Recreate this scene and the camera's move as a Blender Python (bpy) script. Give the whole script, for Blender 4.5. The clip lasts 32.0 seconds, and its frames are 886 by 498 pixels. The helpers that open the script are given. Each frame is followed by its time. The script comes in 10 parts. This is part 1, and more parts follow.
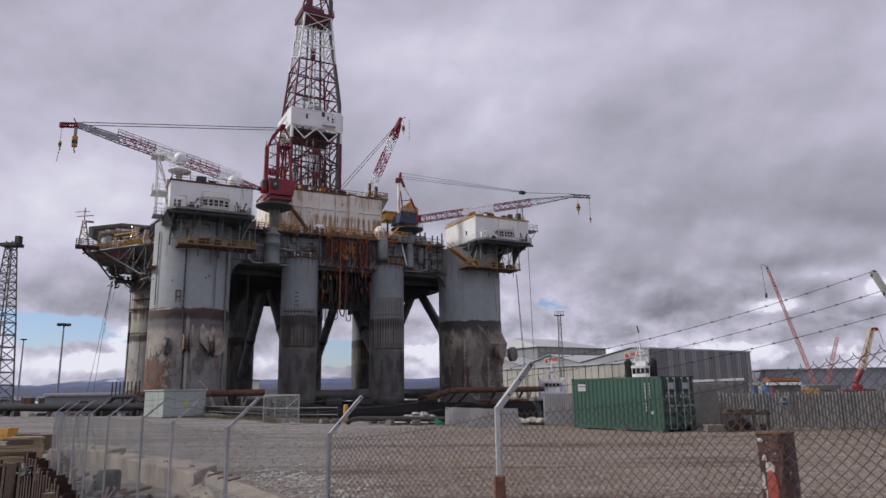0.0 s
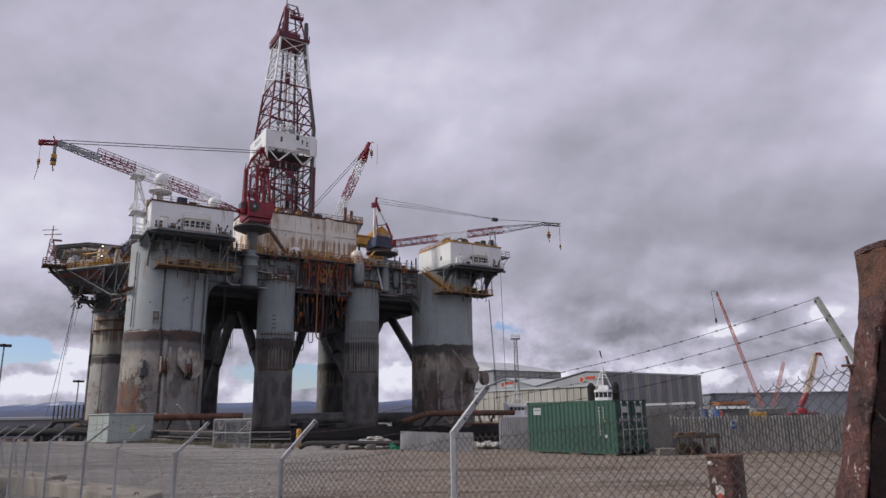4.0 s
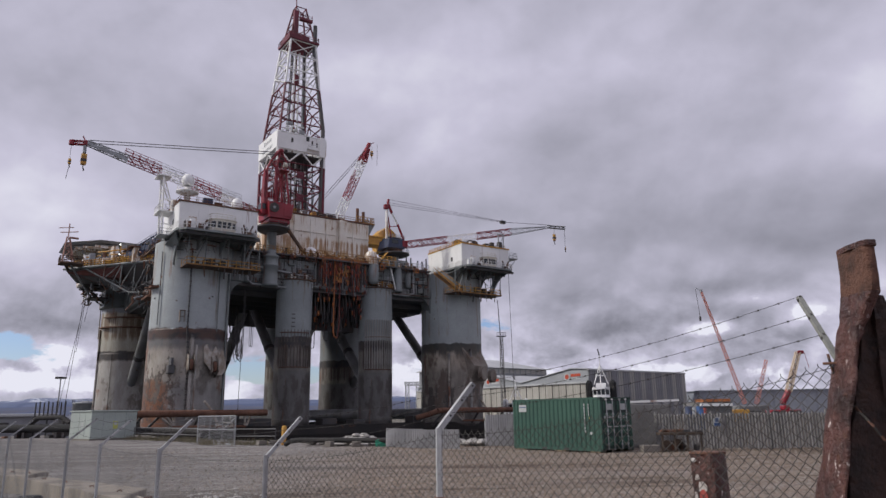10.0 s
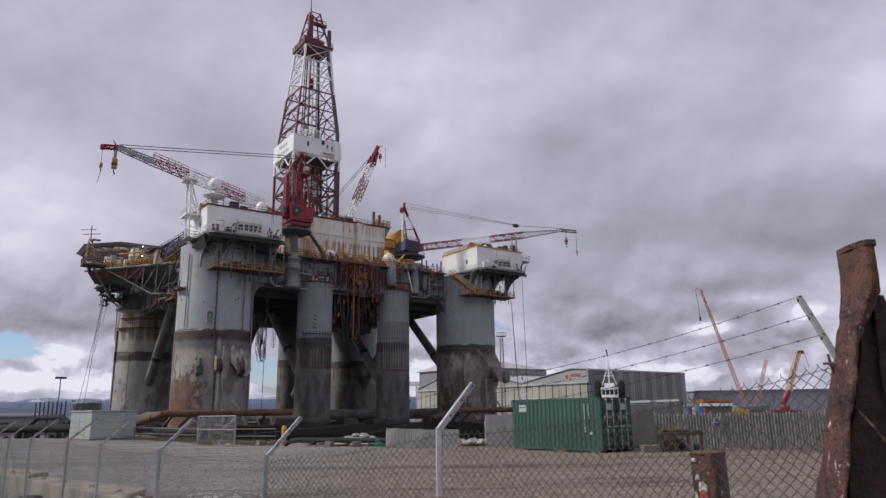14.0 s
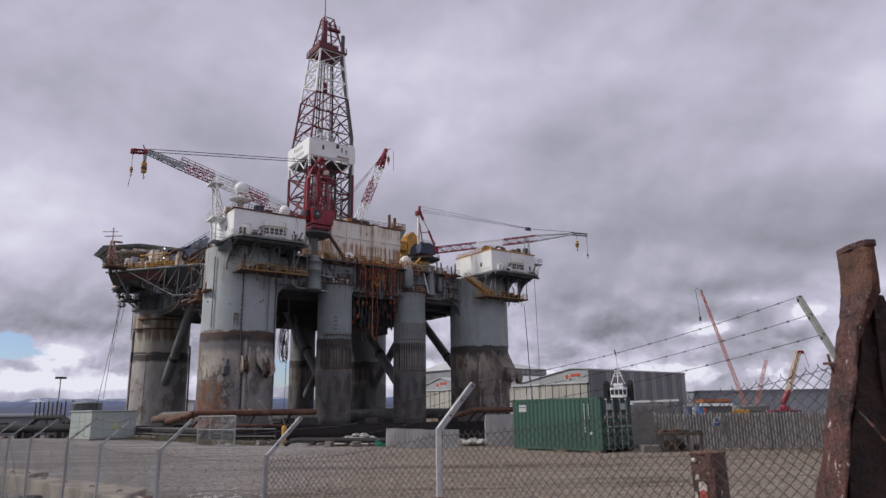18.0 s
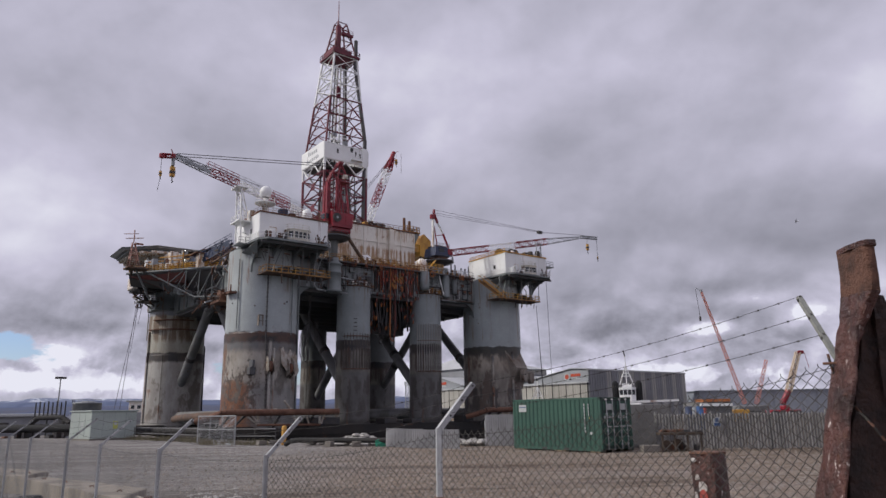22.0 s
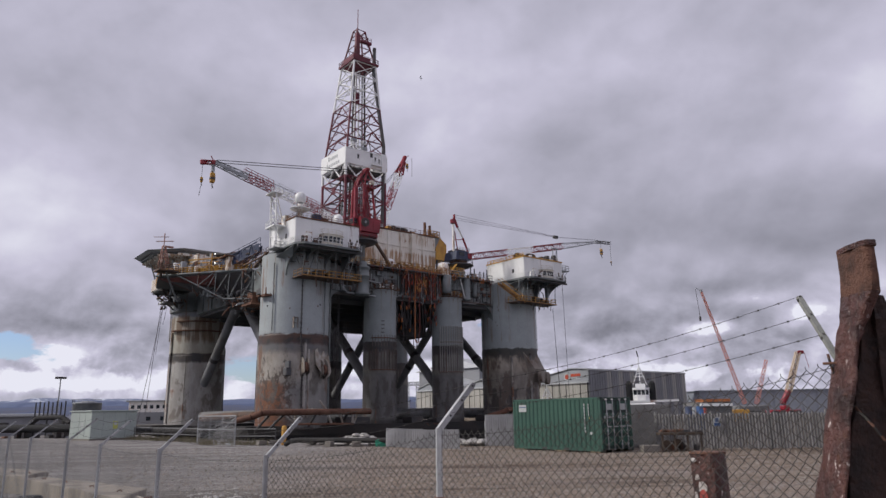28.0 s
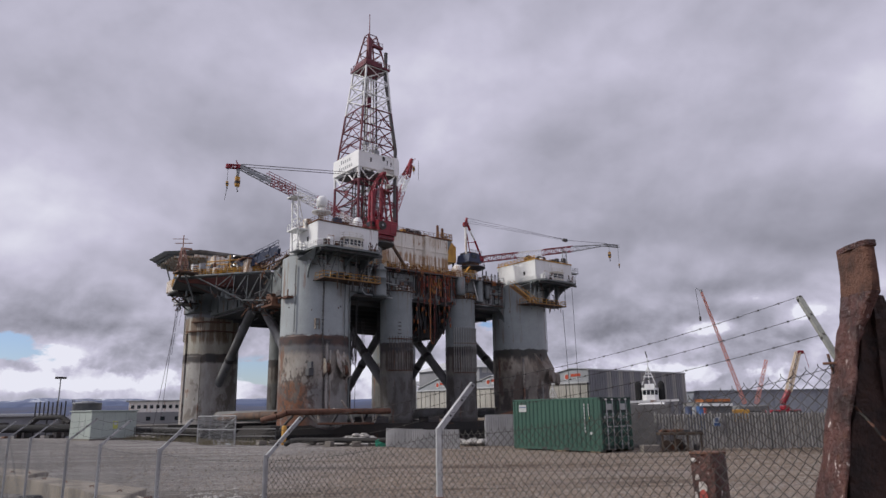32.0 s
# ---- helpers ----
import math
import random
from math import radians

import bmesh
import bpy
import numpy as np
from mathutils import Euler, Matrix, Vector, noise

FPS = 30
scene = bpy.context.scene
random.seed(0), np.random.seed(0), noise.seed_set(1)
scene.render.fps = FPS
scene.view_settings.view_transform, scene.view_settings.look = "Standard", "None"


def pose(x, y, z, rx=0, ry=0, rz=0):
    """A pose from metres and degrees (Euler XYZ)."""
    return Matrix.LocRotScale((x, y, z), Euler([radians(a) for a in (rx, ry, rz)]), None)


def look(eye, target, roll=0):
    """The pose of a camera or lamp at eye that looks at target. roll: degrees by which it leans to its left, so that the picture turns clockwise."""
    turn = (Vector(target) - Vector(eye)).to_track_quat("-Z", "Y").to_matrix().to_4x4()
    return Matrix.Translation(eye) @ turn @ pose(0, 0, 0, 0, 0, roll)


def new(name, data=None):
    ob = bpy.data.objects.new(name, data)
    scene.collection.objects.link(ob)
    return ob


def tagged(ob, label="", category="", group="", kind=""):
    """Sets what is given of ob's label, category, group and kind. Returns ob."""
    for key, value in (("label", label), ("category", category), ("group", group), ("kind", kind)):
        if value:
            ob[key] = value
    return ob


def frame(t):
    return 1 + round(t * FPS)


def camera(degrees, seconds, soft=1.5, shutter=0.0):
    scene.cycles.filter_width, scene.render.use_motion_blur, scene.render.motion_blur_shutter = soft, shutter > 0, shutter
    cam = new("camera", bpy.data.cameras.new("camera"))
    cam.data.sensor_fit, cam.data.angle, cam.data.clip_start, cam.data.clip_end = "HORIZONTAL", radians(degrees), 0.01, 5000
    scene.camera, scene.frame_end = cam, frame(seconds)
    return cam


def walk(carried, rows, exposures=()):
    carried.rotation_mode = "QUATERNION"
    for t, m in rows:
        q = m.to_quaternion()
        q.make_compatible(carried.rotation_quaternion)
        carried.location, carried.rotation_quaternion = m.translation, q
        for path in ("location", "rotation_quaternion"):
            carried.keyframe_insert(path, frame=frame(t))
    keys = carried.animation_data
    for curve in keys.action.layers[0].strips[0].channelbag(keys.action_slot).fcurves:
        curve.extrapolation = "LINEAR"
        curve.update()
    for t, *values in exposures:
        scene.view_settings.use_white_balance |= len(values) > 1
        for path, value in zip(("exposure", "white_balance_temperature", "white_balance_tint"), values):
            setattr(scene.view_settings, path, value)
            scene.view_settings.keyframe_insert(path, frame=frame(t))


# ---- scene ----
# A semi-submersible drilling rig is towed past a fenced quay under a broken grey sky.
EYE = (0.0, 0.0, 2.0)
WATER = -3.5
cam = camera(65.18, 32.0)
walk(cam, [
    (0, look(EYE, (-8.11, 97.57, 22.33), -0.84)),
    (0.5, look(EYE, (-7.51, 97.55, 22.68), -0.89)),
    (1, look(EYE, (-7.25, 97.49, 23.04), -0.88)),
    (1.5, look(EYE, (-6.82, 97.37, 23.73), -0.91)),
    (2, look(EYE, (-6.80, 97.13, 24.78), -0.89)),
    (2.5, look(EYE, (-6.09, 97.04, 25.35), -0.87)),
    (3, look(EYE, (-4.79, 97.10, 25.41), -0.84)),
    (3.5, look(EYE, (-3.10, 97.16, 25.45), -0.87)),
    (5.5, look(EYE, (0.53, 97.26, 25.26), -0.90)),
    (6, look(EYE, (1.56, 97.27, 25.15), -0.93)),
    (6.5, look(EYE, (1.45, 97.30, 25.02), -0.97)),
    (7, look(EYE, (1.30, 97.32, 24.97), -0.95)),
    (7.5, look(EYE, (1.19, 97.33, 24.92), -0.97)),
    (8, look(EYE, (0.12, 97.32, 25.01), -0.85)),
    (8.5, look(EYE, (-0.00, 97.32, 25.01), -0.85)),
    (32, look(EYE, (-0.00, 97.32, 25.01), -0.85)),
], exposures=[(0, 0.0), (32, 0.0)])

# ---- world and sun ----
SUN_EL, SUN_AZ = radians(37), radians(-98)


def make_world():
    w = bpy.data.worlds.new("sky")
    scene.world = w
    w.use_nodes = True
    nt = w.node_tree
    nt.nodes.clear()
    N, L = nt.nodes.new, nt.links.new

    def val(op, a, b=None, c=None, clamp=False):
        n = N("ShaderNodeMath")
        n.operation, n.use_clamp = op, clamp
        for i, q in enumerate((a, b, c)):
            if q is None:
                continue
            if isinstance(q, (int, float)):
                n.inputs[i].default_value = q
            else:
                L(q, n.inputs[i])
        return n.outputs[0]

    def step(x, lo, hi):
        n = N("ShaderNodeMapRange")
        n.interpolation_type = "SMOOTHSTEP"
        L(x, n.inputs[0])
        n.inputs[1].default_value, n.inputs[2].default_value = lo, hi
        return n.outputs[0]

    def mix(f, a, b):
        n = N("ShaderNodeMix")
        n.data_type = "RGBA"
        if isinstance(f, float):
            n.inputs[0].default_value = f
        else:
            L(f, n.inputs[0])
        for i, q in ((6, a), (7, b)):
            if isinstance(q, tuple):
                n.inputs[i].default_value = (*q, 1)
            else:
                L(q, n.inputs[i])
        return n.outputs[2]

    co = N("ShaderNodeTexCoord").outputs["Generated"]
    sep = N("ShaderNodeSeparateXYZ")
    L(co, sep.inputs[0])
    dx, dy, dz = sep.outputs
    az = val("ARCTAN2", dx, dy)
    flat = val("SQRT", val("ADD", val("MULTIPLY", dx, dx), val("MULTIPLY", dy, dy)))
    el = val("DIVIDE", dz, val("MAXIMUM", flat, 0.05))

    def noise_at(scale, detail, rough, off, squash):
        m = N("ShaderNodeMapping")
        m.inputs["Location"].default_value, m.inputs["Scale"].default_value = off, (1, 1, squash)
        L(co, m.inputs[0])
        n = N("ShaderNodeTexNoise")
        n.inputs["Scale"].default_value, n.inputs["Detail"].default_value = scale, detail
        n.inputs["Roughness"].default_value = rough
        n.inputs["Distortion"].default_value = 0.15
        L(m.outputs[0], n.inputs[0])
        return n.outputs[0]

    def bank(a, e, sa, se, gain):
        """A bank of heavier or thinner cloud about a direction (azimuth, slope)."""
        p = val("DIVIDE", val("SUBTRACT", az, a), sa)
        q = val("DIVIDE", val("SUBTRACT", el, e), se)
        r2 = val("ADD", val("MULTIPLY", p, p), val("MULTIPLY", q, q))
        return val("MULTIPLY", val("EXPONENT", val("MULTIPLY", r2, -1.0)), gain)

    big = noise_at(2.7, 7, 0.5, (3.1, 1.7, 0.6), 1.3)
    # heaped cloud: each noise is taken twice, a little apart, so that the heads catch the light on one side
    def heaps(scale, detail, rough, off, squash, shift):
        return [noise_at(scale, detail, rough, tuple(a + b * k for a, b in zip(off, shift)), squash) for k in (0, 1)]

    mass, mass_lit = heaps(3.6, 5, 0.46, (0.4, 5.2, 2.0), 1.25, (0.012, 0.0, -0.03))
    puff, puff_lit = heaps(10.5, 7, 0.54, (2.4, 1.1, 5.0), 1.35, (0.006, 0.0, -0.018))
    low = val("SUBTRACT", 1.0, step(el, 0.10, 0.40))
    lower = val("SUBTRACT", 1.0, step(el, 0.02, 0.22))
    level = val("ADD", 0.665, val("MULTIPLY", val("SUBTRACT", big, 0.5), 0.62))
    level = val("ADD", level, val("MULTIPLY", val("SUBTRACT", mass, 0.5), val("MULTIPLY_ADD", low, 0.40, 0.36)))
    level = val("ADD", level, val("MULTIPLY", val("SUBTRACT", mass, mass_lit), val("MULTIPLY_ADD", low, 0.8, 0.6)))
    level = val("ADD", level, val("MULTIPLY", val("SUBTRACT", puff, 0.5), val("MULTIPLY_ADD", lower, 1.0, 0.08)))
    level = val("ADD", level, val("MULTIPLY", val("SUBTRACT", puff, puff_lit), val("MULTIPLY_ADD", lower, 1.6, 0.1)))
    for b in ((0.14, 0.37, 0.20, 0.10, -0.13), (0.18, 0.385, 0.075, 0.05, -0.14), (0.60, 0.40, 0.09, 0.04, 0.16), (0.56, 0.27, 0.13, 0.045, -0.24), (0.42, 0.235, 0.20, 0.05, -0.20), (-0.52, 0.14, 0.14, 0.04, -0.27), (0.53, 0.20, 0.09, 0.035, -0.24), (0.28, 0.17, 0.20, 0.05, -0.12), (-0.30, 0.27, 0.16, 0.07, -0.16), (0.04, 0.27, 0.15, 0.06, -0.18),
              (0.45, 0.36, 0.25, 0.08, -0.06), (-0.54, 0.27, 0.11, 0.06, 0.16), (-0.465, 0.106, 0.07, 0.016, -0.13), (-0.504, 0.076, 0.022, 0.011, 0.34), (-0.55, 0.046, 0.05, 0.010, 0.32), (-0.45, 0.066, 0.05, 0.014, -0.08), (-0.44, 0.04, 0.14, 0.012, 0.26), (0.482, 0.12, 0.03, 0.010, 0.36), (0.42, 0.141, 0.05, 0.008, 0.20), (0.402, 0.162, 0.07, 0.014, -0.20), (0.42, 0.09, 0.09, 0.012, -0.24), (0.36, 0.105, 0.04, 0.008, 0.20),
              (0.42, 0.05, 0.22, 0.015, 0.12), (0.23, 0.108, 0.11, 0.026, -0.34), (0.19, 0.21, 0.12, 0.03, 0.12), (0.0, 0.50, 0.6, 0.10, 0.05), (0.50, 0.50, 0.2, 0.08, 0.10), (-0.50, 0.42, 0.2, 0.06, -0.10), (0.0, 0.045, 0.25, 0.02, 0.14)):
        level = val("ADD", level, bank(*b))
    # crisp sunlit heads of cumulus low down
    crisp = noise_at(17.0, 8, 0.6, (1.3, 4.2, 0.7), 1.5)
    spots = None
    for b in ((0.485, 0.119, 0.035, 0.013, 0.34), (0.43, 0.142, 0.05, 0.010, 0.13), (0.36, 0.107, 0.04, 0.012, 0.26), (-0.504, 0.078, 0.024, 0.014, 0.36), (-0.55, 0.048, 0.05, 0.014, 0.32), (-0.43, 0.045, 0.10, 0.016, 0.28), (-0.36, 0.10, 0.03, 0.012, 0.22), (0.0, 0.06, 0.3, 0.02, 0.24), (0.40, 0.045, 0.2, 0.015, 0.22)):
        spots = bank(*b) if spots is None else val("ADD", spots, bank(*b))
    heads = val("MULTIPLY", step(val("ADD", crisp, spots), 0.66, 0.78), step(spots, 0.02, 0.16))
    level = val("ADD", level, val("MULTIPLY", heads, 0.30))
    cloud = N("ShaderNodeValToRGB")
    L(level, cloud.inputs[0])
    r = cloud.color_ramp
    r.elements[0].position, r.elements[0].color = 0.0, (0.15, 0.152, 0.183, 1)
    r.elements[1].position, r.elements[1].color = 1.0, (0.80, 0.80, 0.90, 1)
    for p, c in ((0.25, (0.238, 0.238, 0.290, 1)), (0.5, (0.381, 0.376, 0.460, 1)), (0.75, (0.562, 0.545, 0.674, 1))):
        e = r.elements.new(p)
        e.color = c
    sky = N("ShaderNodeTexSky")
    sky.sky_type, sky.sun_disc = "NISHITA", False
    sky.sun_elevation, sky.sun_rotation = SUN_EL, SUN_AZ
    sky.air_density, sky.dust_density = 1.0, 0.6
    blue = N("ShaderNodeMix")
    blue.data_type, blue.blend_type = "RGBA", "MULTIPLY"
    blue.inputs[0].default_value = 1.0
    L(sky.outputs[0], blue.inputs[6])
    blue.inputs[7].default_value = (0.085, 0.092, 0.122, 1)
    gap_noise = noise_at(6.0, 7, 0.58, (7.3, 2.2, 4), 2.6)
    rift = val("ADD", bank(-0.575, 0.084, 0.10, 0.028, 0.70), val("ADD", bank(0.075, 0.125, 0.05, 0.02, 0.30), bank(-0.20, 0.055, 0.16, 0.022, 0.42)))
    gap = val("MULTIPLY", step(val("ADD", val("MULTIPLY_ADD", gap_noise, 1.8, -0.4), rift), 0.74, 0.84), step(rift, 0.06, 0.16))
    col = mix(gap, cloud.outputs[0], blue.outputs[2])
    haze = val("SUBTRACT", 1.0, step(el, -0.02, 0.04))
    col = mix(val("MULTIPLY", haze, 0.45), col, (0.66, 0.67, 0.72))
    bg = N("ShaderNodeBackground")
    L(col, bg.inputs[0])
    bg.inputs[1].default_value = 1.0
    L(bg.outputs[0], N("ShaderNodeOutputWorld").inputs[0])


make_world()
sun = new("sun", bpy.data.lights.new("sun", "SUN"))
sun.data.energy, sun.data.angle, sun.data.color = 2.7, radians(8), (1.0, 0.96, 0.90)
sun.matrix_basis = look((0, 0, 0), (-math.sin(SUN_AZ) * math.cos(SUN_EL), -math.cos(SUN_AZ) * math.cos(SUN_EL), -math.sin(SUN_EL)))


# ---- materials ----
def mat(name, a, b=None, rough=0.6, metal=0.0, scale=1.2, bump=0.15, rust=0.0, streak=0.0, grime=0.25, zones=None, rustcol=(0.16, 0.055, 0.02), bumpscale=18.0, stretch=(1, 1, 1), vary=0.0, flecks=None, stains=(), island=False):
    """Painted or raw surface: two tones, fine grain, optional rust patches and runs, optional coats by height."""
    m = bpy.data.materials.new(name)
    m.use_nodes = True
    nt = m.node_tree
    N, L = nt.nodes.new, nt.links.new
    bsdf = nt.nodes["Principled BSDF"]
    tc = N("ShaderNodeTexCoord")
    b = b or tuple(c * 0.75 for c in a)

    def tex(sc, detail, rgh, st=(1, 1, 1), off=(0, 0, 0)):
        mp = N("ShaderNodeMapping")
        mp.inputs["Scale"].default_value, mp.inputs["Location"].default_value = st, off
        L(tc.outputs["Object"], mp.inputs[0])
        n = N("ShaderNodeTexNoise")
        n.inputs["Scale"].default_value, n.inputs["Detail"].default_value, n.inputs["Roughness"].default_value = sc, detail, rgh
        L(mp.outputs[0], n.inputs[0])
        return n.outputs[0]

    def rng(x, lo, hi, o0=0.0, o1=1.0):
        n = N("ShaderNodeMapRange")
        n.interpolation_type = "SMOOTHSTEP"
        L(x, n.inputs[0])
        for i, q in enumerate((lo, hi, o0, o1)):
            n.inputs[i + 1].default_value = q
        return n.outputs[0]

    def mixc(f, p, q, kind="MIX"):
        n = N("ShaderNodeMix")
        n.data_type, n.blend_type = "RGBA", kind
        if isinstance(f, float):
            n.inputs[0].default_value = f
        else:
            L(f, n.inputs[0])
        for i, s in ((6, p), (7, q)):
            if isinstance(s, tuple):
                n.inputs[i].default_value = (*s, 1)
            else:
                L(s, n.inputs[i])
        return n.outputs[2]

    def mul(p, q, op="MULTIPLY"):
        n = N("ShaderNodeMath")
        n.operation = op
        for i, s in enumerate((p, q)):
            if isinstance(s, (int, float)):
                n.inputs[i].default_value = s
            else:
                L(s, n.inputs[i])
        return n.outputs[0]

    large = tex(scale * 0.35, 6, 0.6, stretch)
    fine = tex(scale * 9, 4, 0.65, stretch, (3, 1, 2))
    col = mixc(rng(large, 0.36, 0.66), a, b)
    if zones or stains:
        sep = N("ShaderNodeSeparateXYZ")
        L(tc.outputs["Object"], sep.inputs[0])
    if zones:
        wob = mul(mul(tex(0.8, 5, 0.65, (1, 1, 0.3), (9, 2, 1)), 0.5, "SUBTRACT"), 1.3)
        z = mul(sep.outputs[2], wob, "ADD")
        for top, soft, c1, c2 in zones:  # each coat covers all below its top
            pt = mixc(rng(tex(0.5, 6, 0.62, (1, 1, 0.45), (top, 4, 2)), 0.36, 0.62), c1, c2)
            col = mixc(rng(z, top - soft, top, 1.0, 0.0), col, pt)
    for z0, z1, st, lo, c1, c2, *side in stains:  # corrosion in a belt of height: where, how stretched, how much, colours
        belt = mul(rng(sep.outputs[2], z0, z0 + 2.5), rng(sep.outputs[2], z1 - 1.5, z1, 1.0, 0.0))
        if side:  # only on one side of the thing
            belt = mul(belt, rng(mul(mul(sep.outputs[0], math.cos(side[0])), mul(sep.outputs[1], math.sin(side[0])), "ADD"), side[1], side[2]))
        q = rng(mul(tex(0.22, 7, 0.66, st, (z0, z1, lo * 9)), mul(belt, 0.12), "ADD"), lo, lo + 0.09)
        col = mixc(mul(mul(q, belt), 0.9), col, mixc(rng(fine, 0.32, 0.68), c1, c2))
    if rust:
        patch = rng(tex(scale * 1.1, 8, 0.68, (1, 1, 0.7), (5, 7, 1)), 0.66 - 0.17 * rust, 0.73 - 0.17 * rust)
        col = mixc(mul(patch, 0.85), col, mixc(rng(fine, 0.3, 0.7), rustcol, tuple(c * 0.45 for c in rustcol)))
    if streak:
        run = rng(tex(1.0, 4, 0.62, (1, 1, 0.07), (1, 2, 3)), 0.64 - 0.17 * streak, 0.74 - 0.17 * streak)
        col = mixc(mul(run, 0.75), col, tuple(c * 1.15 for c in rustcol))
    col = mixc(grime, col, mixc(rng(fine, 0.3, 0.75), (0.55, 0.55, 0.55), (1.1, 1.1, 1.1)), "MULTIPLY")
    if flecks:
        col = mixc(rng(tex(flecks[1], 5, 0.7, (1, 1, 0.6), (2, 9, 4)), flecks[2], flecks[2] + 0.035), col, flecks[0])
    if vary:
        info = N("ShaderNodeNewGeometry") if island else N("ShaderNodeObjectInfo")
        col = mixc(1.0, col, mixc(info.outputs["Random Per Island" if island else "Random"], tuple([1 - vary] * 3), tuple([1 + vary] * 3)), "MULTIPLY")
    L(col, bsdf.inputs["Base Color"])
    L(rng(fine, 0.2, 0.8, max(rough - 0.12, 0.05), min(rough + 0.12, 1)), bsdf.inputs["Roughness"])
    bsdf.inputs["Metallic"].default_value = metal
    if bump:
        bp = N("ShaderNodeBump")
        bp.inputs["Strength"].default_value, bp.inputs["Distance"].default_value = bump, 0.03
        L(tex(bumpscale, 5, 0.6), bp.inputs["Height"])
        L(bp.outputs[0], bsdf.inputs["Normal"])
    return m


AWAY = math.radians(196)
STEEL_Z = [(20.5, 0.2, (0.10, 0.05, 0.03), (0.035, 0.03, 0.03)), (20.0, 0.6, (0.028, 0.026, 0.027), (0.075, 0.04, 0.03)), (18.9, 0.8, (0.13, 0.128, 0.13), (0.17, 0.155, 0.145)), (17.6, 1.4, (0.40, 0.365, 0.32), (0.29, 0.255, 0.215)),
           (13.2, 3.4, (0.27, 0.262, 0.25), (0.20, 0.192, 0.182)), (3.6, 0.6, (0.07, 0.05, 0.045), (0.035, 0.03, 0.027))]
STEEL_S = [(-1.5, 13.0, (0.9, 0.9, 0.6), 0.57, (0.25, 0.11, 0.048), (0.16, 0.075, 0.04), AWAY, 4.6, 6.9), (-1.5, 12.0, (2.6, 2.6, 1.6), 0.50, (0.23, 0.075, 0.022), (0.11, 0.042, 0.022), AWAY, 3.4, 6.4), (3.0, 15.0, (4.5, 4.5, 3.5), 0.60, (0.09, 0.06, 0.045), (0.06, 0.045, 0.038), AWAY, 1.0, 6.0), (5.0, 19.0, (1.1, 1.1, 0.7), 0.66, (0.14, 0.125, 0.11), (0.10, 0.085, 0.075)), (8.0, 19.4, (1.6, 1.6, 0.8), 0.67, (0.22, 0.12, 0.07), (0.13, 0.08, 0.055)), (4.0, 18.0, (5.0, 5.0, 3.0), 0.70, (0.10, 0.09, 0.08), (0.07, 0.06, 0.055)),
           (17.8, 21.2, (1.3, 1.3, 1.6), 0.55, (0.10, 0.045, 0.03), (0.05, 0.03, 0.026)),
           (20.0, 37.0, (3.0, 3.0, 0.16), 0.69, (0.27, 0.24, 0.19), (0.23, 0.15, 0.09)), (26.0, 37.0, (2.0, 2.0, 0.12), 0.70, (0.20, 0.12, 0.06), (0.14, 0.09, 0.06))]
DARK_Z = [(20.4, 0.25, (0.03, 0.03, 0.034), (0.06, 0.05, 0.046)), (18.6, 1.0, (0.225, 0.205, 0.18), (0.125, 0.112, 0.10)),
          (14.2, 0.8, (0.14, 0.136, 0.132), (0.10, 0.096, 0.092)), (5.0, 1.2, (0.06, 0.055, 0.05), (0.035, 0.032, 0.03))]
DARK_S = [(13.0, 19.5, (4, 4, 0.22), 0.58, (0.045, 0.036, 0.032), (0.09, 0.06, 0.045)), (3.0, 14.0, (1.5, 1.5, 0.6), 0.60, (0.075, 0.065, 0.06), (0.05, 0.04, 0.036)), (20.0, 37.0, (3.0, 3.0, 0.16), 0.66, (0.20, 0.18, 0.15), (0.15, 0.10, 0.07)), (28.5, 33.0, (11.0, 11.0, 0.7), 0.63, (0.16, 0.10, 0.06), (0.10, 0.07, 0.05))]
PALE_Z = [(30.0, 0.4, (0.42, 0.40, 0.34), (0.33, 0.30, 0.245)), (21.0, 0.4, (0.05, 0.047, 0.047), (0.09, 0.072, 0.062)), (18.9, 0.7, (0.43, 0.41, 0.38), (0.33, 0.305, 0.28)), (3.6, 0.6, (0.10, 0.08, 0.07), (0.06, 0.05, 0.045))]
DULL_Z = [(20.4, 0.25, (0.035, 0.037, 0.033), (0.055, 0.052, 0.045)), (18.9, 1.2, (0.40, 0.35, 0.285), (0.22, 0.18, 0.14)),
          (16.4, 3.0, (0.27, 0.245, 0.21), (0.17, 0.148, 0.126)), (9.0, 5.0, (0.21, 0.195, 0.175), (0.145, 0.13, 0.115)), (3.6, 0.6, (0.07, 0.05, 0.045), (0.035, 0.03, 0.027))]
DULL_S = [(16.0, 20.5, (2.6, 2.6, 0.3), 0.53, (0.04, 0.042, 0.035), (0.075, 0.06, 0.048)), (4.0, 19.0, (1.2, 1.2, 0.7), 0.60, (0.12, 0.085, 0.065), (0.085, 0.06, 0.048)), (4.0, 12.0, (1.5, 1.5, 0.6), 0.62, (0.07, 0.06, 0.055), (0.05, 0.043, 0.04)),
          (20.0, 37.0, (3.0, 3.0, 0.16), 0.665, (0.24, 0.20, 0.16), (0.20, 0.13, 0.08))]
